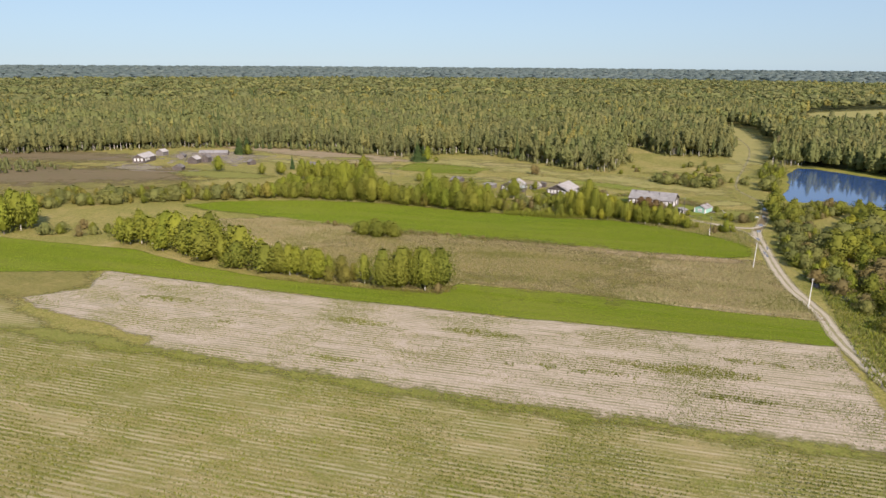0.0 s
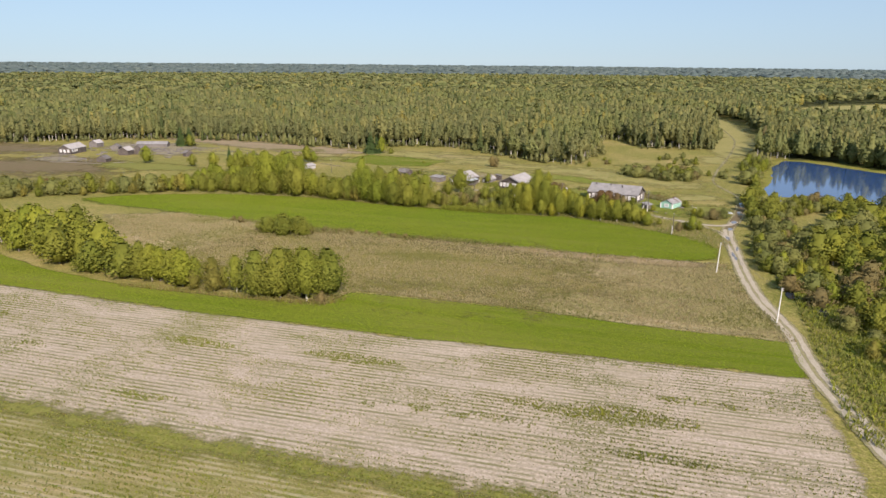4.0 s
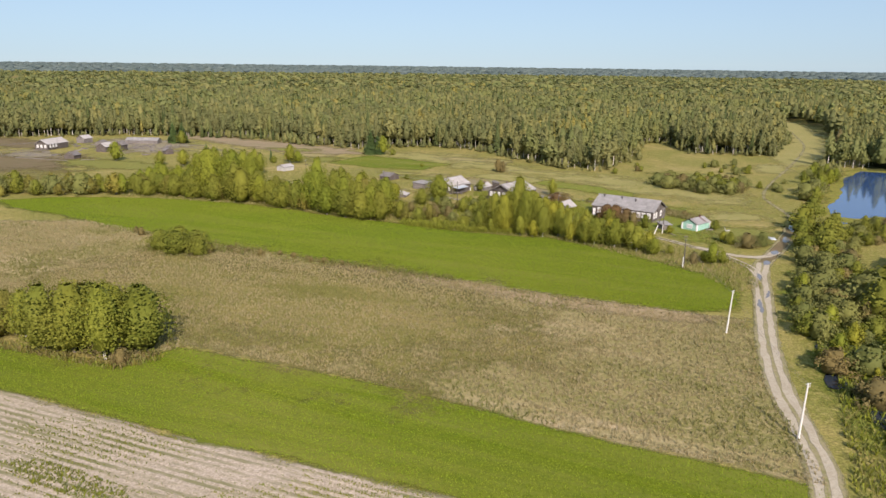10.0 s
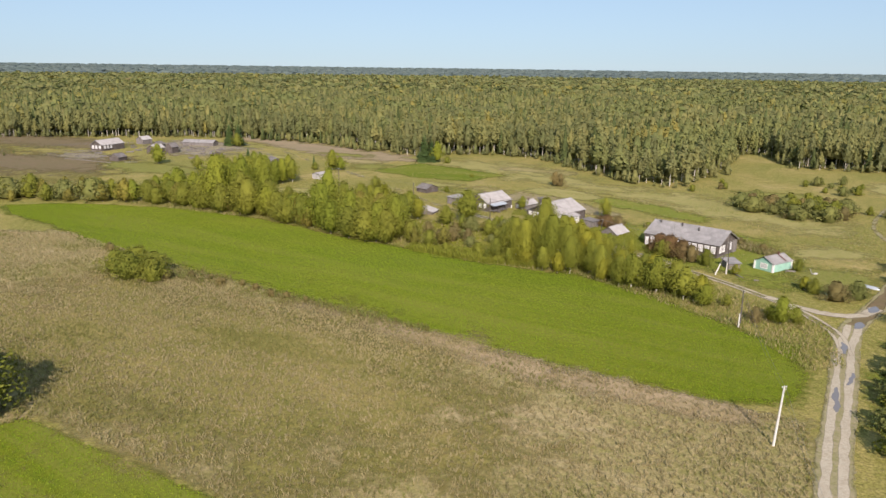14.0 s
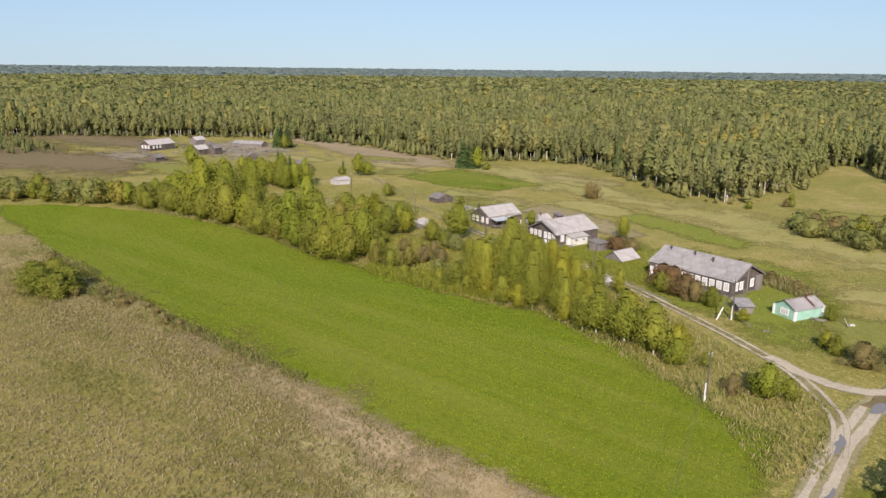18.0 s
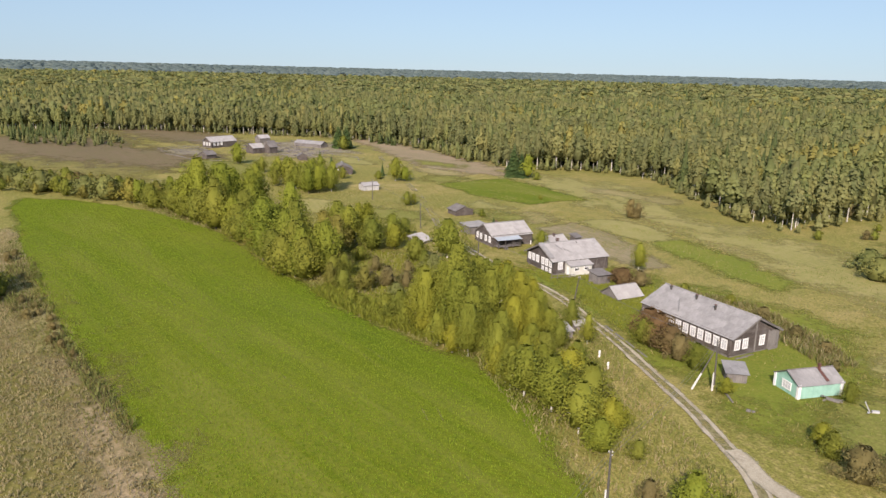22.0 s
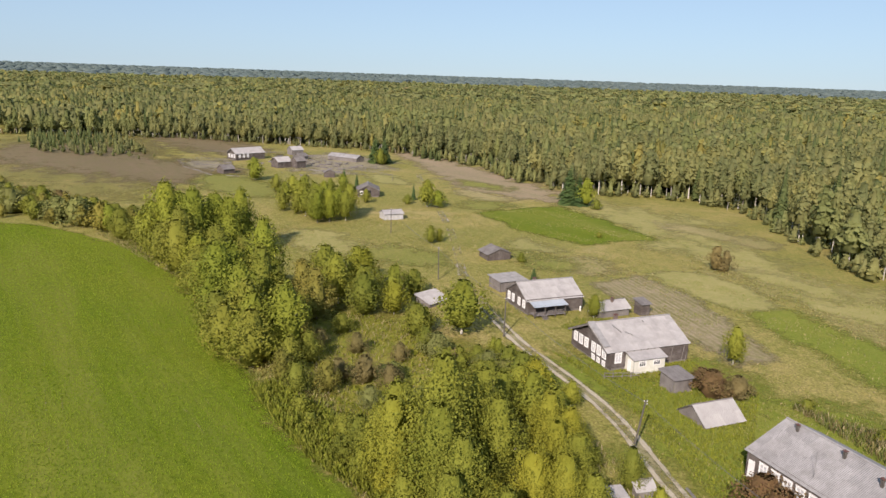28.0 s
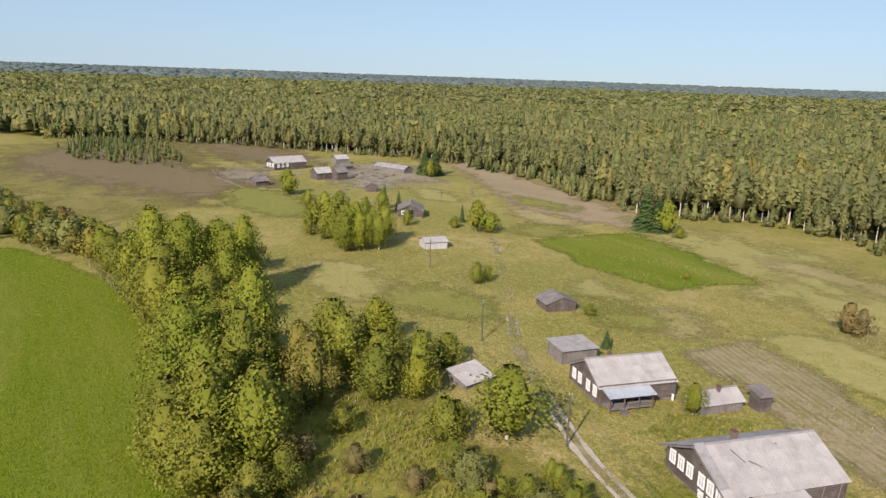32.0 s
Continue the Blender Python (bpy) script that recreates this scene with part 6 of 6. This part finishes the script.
# ---- the long house ----
lh = log_house("long_house", 0.1, 318.7, 78.1, 10.4, 18.7, 3.25, 5.75, "long weathered log house with a grey asbestos roof and white windows")
for k in range(11):
    window(lh, face("left", 1.0 + 1.56 * k, 1.25, 10.4, 18.7), 0.82, 1.3)
for u in (1.3, 3.0, 6.7):
    window(lh, face("front", u, 1.25, 10.4, 18.7), 0.85, 1.3)
part("door", boxes((-0.45, -0.06, 0.2, 0.45, 0.02, 2.3), (-0.52, -0.09, 0.2, -0.45, 0.02, 2.4), (0.45, -0.09, 0.2, 0.52, 0.02, 2.4)), M_WHITE, lh, "white plank door", face("left", 18.3, 0, 10.4, 18.7))
plank_wall(lh, (8.3, -0.2), (10.4, -0.2), 3.2, 3.2, M_PLANK)
plank_wall(lh, (10.5, -0.2), (10.5, 6.0), 3.1, 3.1, M_PLANK)
for xx in (0.0, 5.2, 8.2):
    part("corner_board", boxes((xx - 0.12, -0.22, 0.2, xx + 0.12, -0.12, 3.3 if xx != 5.2 else 5.2)), M_PLANK, lh)
for x_, y_, z_ in ((4.4, 17.0, 5.4), (4.3, 11.2, 5.4), (3.6, 6.6, 5.1)):
    chimney(lh, x_, y_, z_, 0.26, 0.75, M_TARRED)
bm = bmesh.new()
tube(bm, (0.9, 11.6, 3.6), (0.9, 11.6, 6.6), 0.025, 0.018, 5)
part("antenna_mast", bm, M_WIRE, lh)
part("bench", boxes((0.6, -0.9, 0.0, 3.0, -0.55, 0.12), (3.2, -0.7, 0.0, 4.6, -0.4, 0.08)), M_PLANK, lh)

# ---- house with the cream porch ----
H3W, H3L = 10.4, 13.4
h3 = log_house("log_house", -56.4, 333.7, -13.6, H3W, H3L, 3.05, 5.55, "weathered log house with a pale new sheet roof and cream porch", SH_OLD, SH_NEW, 0.4, 0.9)
for u in (1.0, 2.55, 4.1, 6.1, 7.55, 9.0):
    window(h3, face("front", u, 1.55, H3W, H3L), 0.75, 1.2)
for u in (6.2, 7.6, 9.0):
    window(h3, face("front", u, 0.35, H3W, H3L), 0.6, 0.55, None, 2, 0.1)
window(h3, face("right", 1.2, 1.3, H3W, H3L), 0.85, 1.3)
plank_wall(h3, (H3W + 2.1, 2.6), (H3W + 2.1, 7.9), 2.25, 2.25, M_CREAM)
plank_wall(h3, (H3W, 2.6), (H3W + 2.1, 2.6), 2.6, 2.25, M_CREAM)
plank_wall(h3, (H3W + 2.1, 7.9), (H3W, 7.9), 2.25, 2.6, M_CREAM)
slope(h3, (H3W + 2.45, 2.3, 2.25), (0, 5.9, 0), (-2.5, 0, 0.62), SH_NEW)
for u in (4.0, 6.5):
    window(h3, pose(H3W + 2.16, u, 1.2, 0, 0, 90), 1.0, 0.6, M_DARKP, 3, 0.09)
part("door", boxes((-0.42, -0.06, 0.15, 0.42, 0.0, 1.95)), M_WHITE, h3, "pale porch door", pose(H3W + 1.1, 2.55, 0))
part("old_roof_strip", boxes((0, 0, 0, 5.3, 1.1, 0.03)), M_SLATE, h3, "older grey roof sheets", pose(H3W / 2, -0.95, 5.93, 0, math.degrees(math.atan(2.5 / 5.2))))
for k, (u, v) in enumerate(((3.0, 0.35), (4.4, 0.55), (8.2, 0.2))):
    part("loose_board", boxes((-0.9, -0.05, 0, 0.9, 0.05, 0.05)), M_PLANK, h3, "", pose(H3W / 2 + 5.2 * v, u, 5.94 - 2.5 * v, 0, 25.6, 30 + 50 * k))
chimney(h3, 4.2, 4.6, 5.3, 0.5, 0.8)
for yy in (10.3, 12.4, 13.1):
    bm = bmesh.new()
    tube(bm, (H3W + 0.25, yy, 0), (H3W + 0.15, yy + 0.5, 2.7), 0.06, 0.05, 5)
    part("prop", bm, M_PLANK, h3)

# ---- house with the open veranda ----
H2W, H2L = 8.3, 11.0
h2 = log_house("log_house", -79.8, 339.2, -13.2, H2W, H2L, 2.7, 4.9, "small log house with an open veranda under a tin roof", SH_OLD, SH_NEW, 0.3, 0.4)
for u in (1.2, 2.9, 5.3, 7.2):
    window(h2, face("front", u, 1.15, H2W, H2L), 0.7, 1.15)
slope(h2, (H2W + 2.35, 0.1, 2.15), (0, 6.8, 0), (-2.5, 0, 0.5), SH_TIN)
for k in range(10):
    part("deck_board", boxes((H2W + 0.15 + 0.21 * k, 0.3, 0.45, H2W + 0.34 + 0.21 * k, 6.6, 0.5)), M_PLANK, h2)
for yy in (0.4, 2.4, 4.5, 6.5):
    part("post", boxes((H2W + 2.05, yy - 0.06, 0, H2W + 2.17, yy + 0.06, 2.25)), M_LOG, h2)
for zz in (0.85, 1.2):
    part("rail", boxes((H2W + 2.08, 3.0, zz, H2W + 2.14, 6.5, zz + 0.07)), M_PLANK, h2)
for k in range(4):
    part("step", boxes((H2W + 2.15 + 0.25 * k, 1.6, 0.38 - 0.12 * k, H2W + 2.45 + 0.25 * k, 2.8, 0.42 - 0.12 * k)), M_PLANK, h2)
chimney(h2, 3.6, 3.6, 4.6, 0.45, 0.7)
part("white_post", boxes((-0.15, -0.06, 0, 0.15, 0.06, 1.0), bev=0.02), M_WHITE, h2, "leaning white board", pose(H2W + 0.5, 10.6, 0, 8, 6, 20))
plank_wall(h2, (0.0, 11.15), (H2W, 11.15), 2.6, 2.6, M_PLANK)

# ---- the turquoise bath-house and small sheds ----
gs = plank_shed("garden_house", 9.1, 314.9, -26, 4.5, 6.6, 1.95, 3.1, "small turquoise board house with white corners and grey roof", M_TURQ, SH_OLD, category="hut")
for c_ in ((0, 0), (4.5, 0), (4.5, 6.6), (0, 6.6)):
    part("corner_board", boxes((c_[0] - 0.2, c_[1] - 0.2, 0, c_[0] + 0.2, c_[1] + 0.2, 1.98)), M_WHITE, gs)
window(gs, pose(2.3, -0.06, 0.65), 1.5, 0.85, None, 3, 0.12)
part("roof_strip", boxes((0, 0, 0, 2.5, 0.45, 0.03)), M_RUSTM, gs, "rusty iron roof strip", pose(2.28, 4.2, 3.29, 0, 27.2))
chimney(gs, 2.5, 4.5, 3.1, 0.28, 0.6, M_RUSTM)
plank_shed("woodshed", 2.5, 312.7, -50, 3.0, 2.6, 1.35, 1.75, "low grey board shed with a flat sheet roof", None, SH_OLD, True)
plank_shed("cellar", -32.2, 329.1, -13, 4.8, 5.8, 0.45, 2.1, "low cellar under a broad pale sheet roof", None, SH_NEW, category="cellar")
plank_shed("old_shed", -39.0, 333.5, -12, 2.8, 3.0, 2.0, 2.3, "leaning silver-grey board shed", None, BOARD_ROOF, True)
plank_shed("barn", -89.7, 342.6, -9, 4.6, 5.8, 2.0, 2.25, "grey upright-board shed with a flat sheet roof", None, SH_OLD, True)
plank_shed("log_shed", -106.1, 355.0, 77, 5.6, 5.0, 1.5, 2.6, "low dark shed with a patched old roof", M_LOG, BOARD_ROOF)
bs = plank_shed("bath_house", -67.6, 348.1, -12, 3.6, 6.4, 1.45, 2.5, "small bath-house with a pale sheet roof", None, SH_NEW, category="hut")
window(bs, pose(1.0, -0.06, 0.5), 0.7, 0.7)
part("door", boxes((-0.35, -0.05, 0.05, 0.35, 0.02, 1.5)), M_WHITE, bs, "white door", pose(2.6, -0.05, 0))
chimney(bs, 2.2, 3.6, 2.4, 0.4, 0.6)
plank_shed("outhouse", -63.2, 355.6, -12, 2.0, 1.8, 2.1, 2.5, "narrow dark wooden outhouse", M_LOG, BOARD_ROOF, True)
plank_shed("white_shed", -162.2, 357.8, -9, 4.5, 5.6, 1.75, 2.55, "whitewashed board shed with a pale roof", M_LIME, SH_NEW)
plank_shed("collapsed_shed", -87.2, 323.6, 12, 3.6, 5.0, 0.7, 1.6, "sunken shed with a pale patched roof", None, SH_NEW, True)
plank_shed("small_shed", -23.0, 304.4, -20, 2.6, 2.6, 1.3, 1.7, "tiny shed with a pale sheet roof", None, SH_NEW, True)
plank_shed("well_house", -23.2, 309.6, -20, 1.6, 1.8, 1.0, 1.5, "small well house with a pale roof", None, SH_NEW)

# ---- farmsteads near the forest ----
barn = log_house("old_barn", -197.3, 368.8, 62.7, 7.2, 8.0, 2.4, 4.1, "dark abandoned log barn with a sagging board roof", BOARD_ROOF, BOARD_ROOF, 0.3, 0.5)
# solid black slab on the logs stands for the shade of an opening
part("doorway", boxes((2.6, -0.24, 0.1, 4.4, -0.16, 2.3)), M_DARKP, barn, "black panel painted as the shade inside an open doorway")
window(barn, face("front", 1.4, 1.0, 7.2, 8.0), 0.7, 0.9, M_DARKP)
fa = log_house("farm_house", -318.0, 363.2, 14, 7.2, 15.2, 3.1, 5.3, "large old farm house with a pale grey sheet roof", SH_NEW, SH_NEW)
for u in (1.4, 3.6, 5.8):
    window(fa, face("front", u, 1.3, 7.2, 15.2), 0.9, 1.3)
for u in (1.6, 3.8, 6.0):
    window(fa, face("right", u, 1.3, 7.2, 15.2), 0.9, 1.3)
plank_wall(fa, (7.4, 7.5), (7.4, 15.0), 3.0, 3.0, M_LOG)
FARM = "farmstead sheds"
for args in (("farm_shed", -274.5, 344.6, 12, 5.2, 5.0, 1.9, 3.3, "dark weathered farm shed", M_LOG, BOARD_ROOF), ("farm_barn", -284.2, 371.5, 10, 5.6, 6.6, 2.7, 4.5, "log barn with a steep pale grey roof", M_LOG, SH_NEW),
             ("farm_barn", -279.5, 379.0, 10, 4.0, 4.6, 3.2, 4.9, "tall narrow dark barn", M_LOG, BOARD_ROOF), ("farm_shed", -328.5, 397.0, 5, 5.4, 6.2, 2.6, 4.2, "pale grey shed at the forest edge", None, SH_NEW),
             ("long_barn", -285.0, 413.7, 110, 5.2, 18.5, 1.8, 3.1, "long low ruined barn with a grey roof", M_PLANK, SH_OLD), ("farm_hut", -244.8, 378.7, 70, 4.0, 3.2, 2.0, 3.1, "small dark hut with a bowed roof", M_LOG, BOARD_ROOF),
             ("farm_shed", -308.0, 392.0, 20, 4.5, 5.0, 1.6, 2.8, "half-fallen grey board shed", M_PLANK, BOARD_ROOF)):
    tagged(plank_shed(*args), group=FARM)


def fence(pts, label, post=2.4, hgt=1.1):
    f = empty("fence", pose(pts[0][0], pts[0][1], 0.02), label, "fence")
    o = Vector(pts[0])
    for a, b in zip(pts, pts[1:]):
        a, b = Vector(a) - o, Vector(b) - o
        n = max(1, int((b - a).length / post))
        for k in range(n):
            p, q = a + (b - a) * k / n, a + (b - a) * (k + 1) / n
            bm = bmesh.new()
            tube(bm, (p.x, p.y, 0), (p.x + rng.uniform(-0.1, 0.1), p.y + rng.uniform(-0.1, 0.1), hgt * rng.uniform(0.9, 1.2)), 0.07, 0.06, 5)
            part("post", bm, M_PLANK, f)
            for z in (0.45, 0.9):
                part("rail", tube(bmesh.new(), (p.x, p.y, z * hgt), (q.x, q.y, z * hgt + rng.uniform(-0.08, 0.08)), 0.06, 0.05, 4), M_PLANK, f)
    return f


fence([(-296, 341), (-306, 352), (-312, 361)], "grey post and rail fence round the farm yard")
fence([(-296, 341), (-283, 343), (-276, 345)], "grey post and rail fence round the farm yard")
fence([(-302, 380), (-296, 392), (-285, 390), (-276, 388)], "broken grey paling in the farm yard")
fence([(-276, 388), (-262, 398), (-262, 412), (-270, 416)], "broken grey paling in the farm yard")
fence([(-260, 400), (-236, 405), (-224, 398)], "long grey fence beside the tilled strip")
fence([(-312, 361), (-322, 352), (-318, 340), (-300, 338)], "grey post and rail fence round the farm yard")
fence([(-296, 384), (-290, 398), (-302, 404)], "broken grey paling in the farm yard")
fence([(-330, 396), (-345, 380), (-350, 360)], "grey post and rail fence towards the forest")
fence([(-44.6, 328.4), (-42.2, 333.0)], "weathered grey garden fence", 1.2, 1.0)

# ---- poles and wires ----


def pole(x, y, h, kind, lean=(0, 0), strut=None, label=""):
    p = empty("power_pole", pose(x, y, 0.0), label, "pole", "power line")
    top = Vector((lean[0], lean[1], h))
    if kind == "concrete":
        part("shaft", tube(bmesh.new(), (0, 0, 0), top, 0.16, 0.10, 8), M_CONC, p)
    else:
        part("shaft", tube(bmesh.new(), (0.14, 0, 0.9 if kind == "stub" else 0.0), top, 0.13, 0.09, 8), M_TARRED, p)
        if kind == "stub":
            part("stub", tube(bmesh.new(), (-0.08, 0, 0), (-0.06, 0, 2.6), 0.15, 0.13, 6), M_CONC, p, "white concrete stub")
    if strut:
        sx, sy = strut
        part("strut", tube(bmesh.new(), (sx * 0.75, sy * 0.75, 1.6), top * 0.86, 0.11, 0.08, 7), M_TARRED, p)
        part("strut_stub", tube(bmesh.new(), (sx, sy, 0), (sx * 0.62, sy * 0.62, 2.4), 0.15, 0.13, 6), M_CONC, p, "white concrete stub")
    for s, z in ((-1, 0.25), (1, 0.45), (1, 0.1)):
        bm = tube(bmesh.new(), (top.x, top.y, h - z), (top.x + 0.22 * s, top.y, h - z + 0.02), 0.02, 0.02, 5)
        tube(bm, (top.x + 0.22 * s, top.y, h - z), (top.x + 0.22 * s, top.y, h - z + 0.16), 0.05, 0.035, 6)
        part("insulator", bm, M_CONC, p)
    return Vector((x, y, 0)) + top


LINE = [pole(35.3, 196.0, 7.6, "concrete", (0.25, 0.1), label="slim pale concrete pole beside the road"), pole(25.1, 231.6, 7.8, "concrete", (0.35, 0.1), label="slim pale concrete pole leaning at the field edge"),
        pole(13.7, 272.0, 6.9, "stub", (0.1, 0.0), label="dark wooden pole on a white concrete stub"), pole(4.8, 306.2, 7.3, "stub", (-0.1, 0.1), (-2.0, -1.8), "dark wooden pole braced by a strut"),
        pole(-28.3, 315.7, 6.8, "wood", (0.9, 0.5), label="dark leaning wooden pole beside the track"), pole(-65.4, 326.8, 6.6, "wood", (0.0, 0.2), label="dark wooden pole beside the track"),
        pole(-98.8, 336.2, 6.9, "wood", (0.0, 0.0), label="thin dark wooden pole beside the track"), pole(-141.9, 349.8, 6.8, "wood", (0.1, 0.0), label="thin dark wooden pole in the meadow")]
wires = empty("power_wires", pose(0, 0, 0), "thin sagging wires between the poles", "wire")
for a, b in zip(LINE, LINE[1:]):
    for s in (-0.22, 0.22):
        bm = bmesh.new()
        pts = [a.lerp(b, k / 10) + Vector((s, 0, -0.25 - 0.9 * 4 * (k / 10) * (1 - k / 10))) for k in range(11)]
        rings = [[bm.verts.new(p + Vector(o)) for o in ((0, 0, 0.013), (0.012, 0.012, -0.007), (-0.012, -0.012, -0.007))] for p in pts]
        for p, q in zip(rings, rings[1:]):
            for k in range(3):
                bm.faces.new((p[k], p[k - 2], q[k - 2], q[k]))
        part("wire", bm, M_WIRE, wires)

# ---- odds and ends ----


def debris(name, x, y, rows, mat, label, ang=0.0):
    """A loose heap of boards: rows of length, width, thickness, place, tilt and turn."""
    d = empty(name, pose(x, y, 0.02, 0, 0, ang), label, "debris")
    for ln, w, th, px, py, pz, ry, rz in rows:
        part("board", boxes((-ln / 2, -w / 2, 0, ln / 2, w / 2, th), bev=0.01), mat, d, "", pose(px, py, pz, 0, ry, rz))


debris("board_pile", 16.2, 316.0, [(2.6, 0.3, 0.08, 0, 0, 0.28, 8, 20), (2.2, 0.28, 0.06, 0.2, 0.4, 0.12, 3, 50), (1.6, 0.5, 0.3, 0.1, 0.1, 0, 0, 10), (1.4, 0.25, 0.05, -0.6, -0.3, 0.1, -6, 80)], M_PLANK, "heap of grey boards beside the turquoise hut")
debris("white_scrap", 20.3, 316.4, [(1.3, 0.5, 0.08, 0, 0, 0.7, 62, 20), (0.9, 0.4, 0.3, 0.9, 0.5, 0, 0, 40), (1.4, 0.3, 0.06, 0.5, -0.5, 0.2, 15, 100)], M_LIME, "white scrap boards lying in the weeds")
debris("board_pile", -79.5, 354.0, [(2.6, 0.3, 0.1, 0, 0, 0.4, 10, -30), (2.2, 0.3, 0.3, 0.8, -0.6, 0, 0, 60), (1.8, 0.5, 0.4, -0.6, 0.3, 0, 0, 10)], M_CREAM, "pale boards leaning behind the house")
debris("plank_walk", -9.0, 309.6, [(3.0, 0.35, 0.06, 3.3 * k, -1.6 * k, 0.02, 0, -26) for k in range(-3, 1)], M_PLANK, "line of grey planks laid beside the track")
debris("fallen_pole", 7.2, 306.0, [(3.4, 0.2, 0.2, 0, 0, 0.02, 3, -40)], M_PLANK, "grey beam lying in the grass")
debris("scrap_heap", 11.0, 304.2, [(0.5, 0.4, 0.25, 0, 0, 0, 0, 20), (0.4, 0.3, 0.2, 0.5, 0.2, 0, 0, 60)], M_PLANK, "grey timber blocks lying in the grass")
for x_, y_, h_ in ((-12.0, 303.2, 1.1), (-8.4, 300.6, 1.1)):
    wp = empty("marker_post", pose(x_, y_, 0.02), "short white post beside the track", "post")
    part("shaft", boxes((-0.12, -0.12, 0, 0.12, 0.12, h_), bev=0.03), M_WHITE, wp)
bm = bmesh.new()
bmesh.ops.create_uvsphere(bm, u_segments=14, v_segments=8, radius=1.0)
bmesh.ops.delete(bm, geom=[v for v in bm.verts if v.co.z < -0.05], context="VERTS")
bmesh.ops.scale(bm, vec=(1.9, 0.65, 0.5), verts=bm.verts)
boat = empty("rowing_boat", pose(31.9, 311.7, 0.05, 0, 0, -20), "pale rowing boat turned over in the grass", "boat")
part("hull", bm, M_TIN, boat)
part("keel", boxes((-1.6, -0.04, 0.46, 1.6, 0.04, 0.54)), M_TIN, boat)
for k, (x_, y_) in enumerate([(-300, 377), (-296, 370), (-290, 384), (-286, 392), (-272, 392), (-268, 404), (-314, 385), (-322, 390), (-262, 386), (-252, 372), (-304, 358), (-290, 352), (-278, 402), (-272, 410), (-264, 396), (-284, 404), (-300, 408), (-310, 412), (-316, 404), (-294, 418), (-256, 390)]):
    debris("timber_heap", x_, y_, [(3.6, 0.3, 0.25, 0, 0.3 * q, 0.02 + 0.2 * (q % 2), rng.uniform(-4, 8), 15 * q + rng.uniform(-15, 15)) for q in range(5)], M_PLANK, "heap of grey weathered timber in the farm yard", 40 * k)
for x_, y_, ln, an in ((-290, 338.2, 17, 7), (-274, 339.6, 14, 4), (-262, 347, 6, 40), (-300, 350, 7, 75), (-266, 384, 8, 20), (-280, 396, 9, 65)):
    debris("fallen_pole", x_, y_, [(ln, 0.28, 0.24, 0, 0, 0.0, 0, 0), (ln * 0.4, 0.22, 0.18, ln * 0.2, 0.5, 0.0, 0, 12)], M_PLANK, "long bleached poles lying in the grass", an)
for k in range(18):
    a_, d_ = k * 2.4, 4.0 + 1.25 * k
    debris("timber_heap", -286 + d_ * math.cos(a_), 394 + 0.7 * d_ * math.sin(a_), [(rng.uniform(1.6, 3.8), 0.26, 0.2, rng.uniform(-0.6, 0.6), 0.35 * q, 0.02 + 0.18 * (q % 3), rng.uniform(-6, 16), 25 * q + rng.uniform(-20, 20)) for q in range(5)], M_PLANK, "heap of grey weathered timber in the farm yard", 57 * k)
fence([(-309, 343.5), (-311, 352), (-309.5, 361)], "grey paling fence round the farm yard", 1.0, 1.5)
fence([(-309, 343.5), (-296, 345), (-284, 348)], "grey paling fence round the farm yard", 1.0, 1.5)
fence([(-296, 402), (-284, 398), (-270, 398)], "broken grey paling in the farm yard", 1.3, 1.5)
fence([(-312, 396), (-300, 414), (-284, 422)], "broken grey paling in the farm yard", 1.3, 1.5)
fence([(-254, 402), (-249, 417)], "long grey fence beside the tilled strip", 1.5, 1.3)
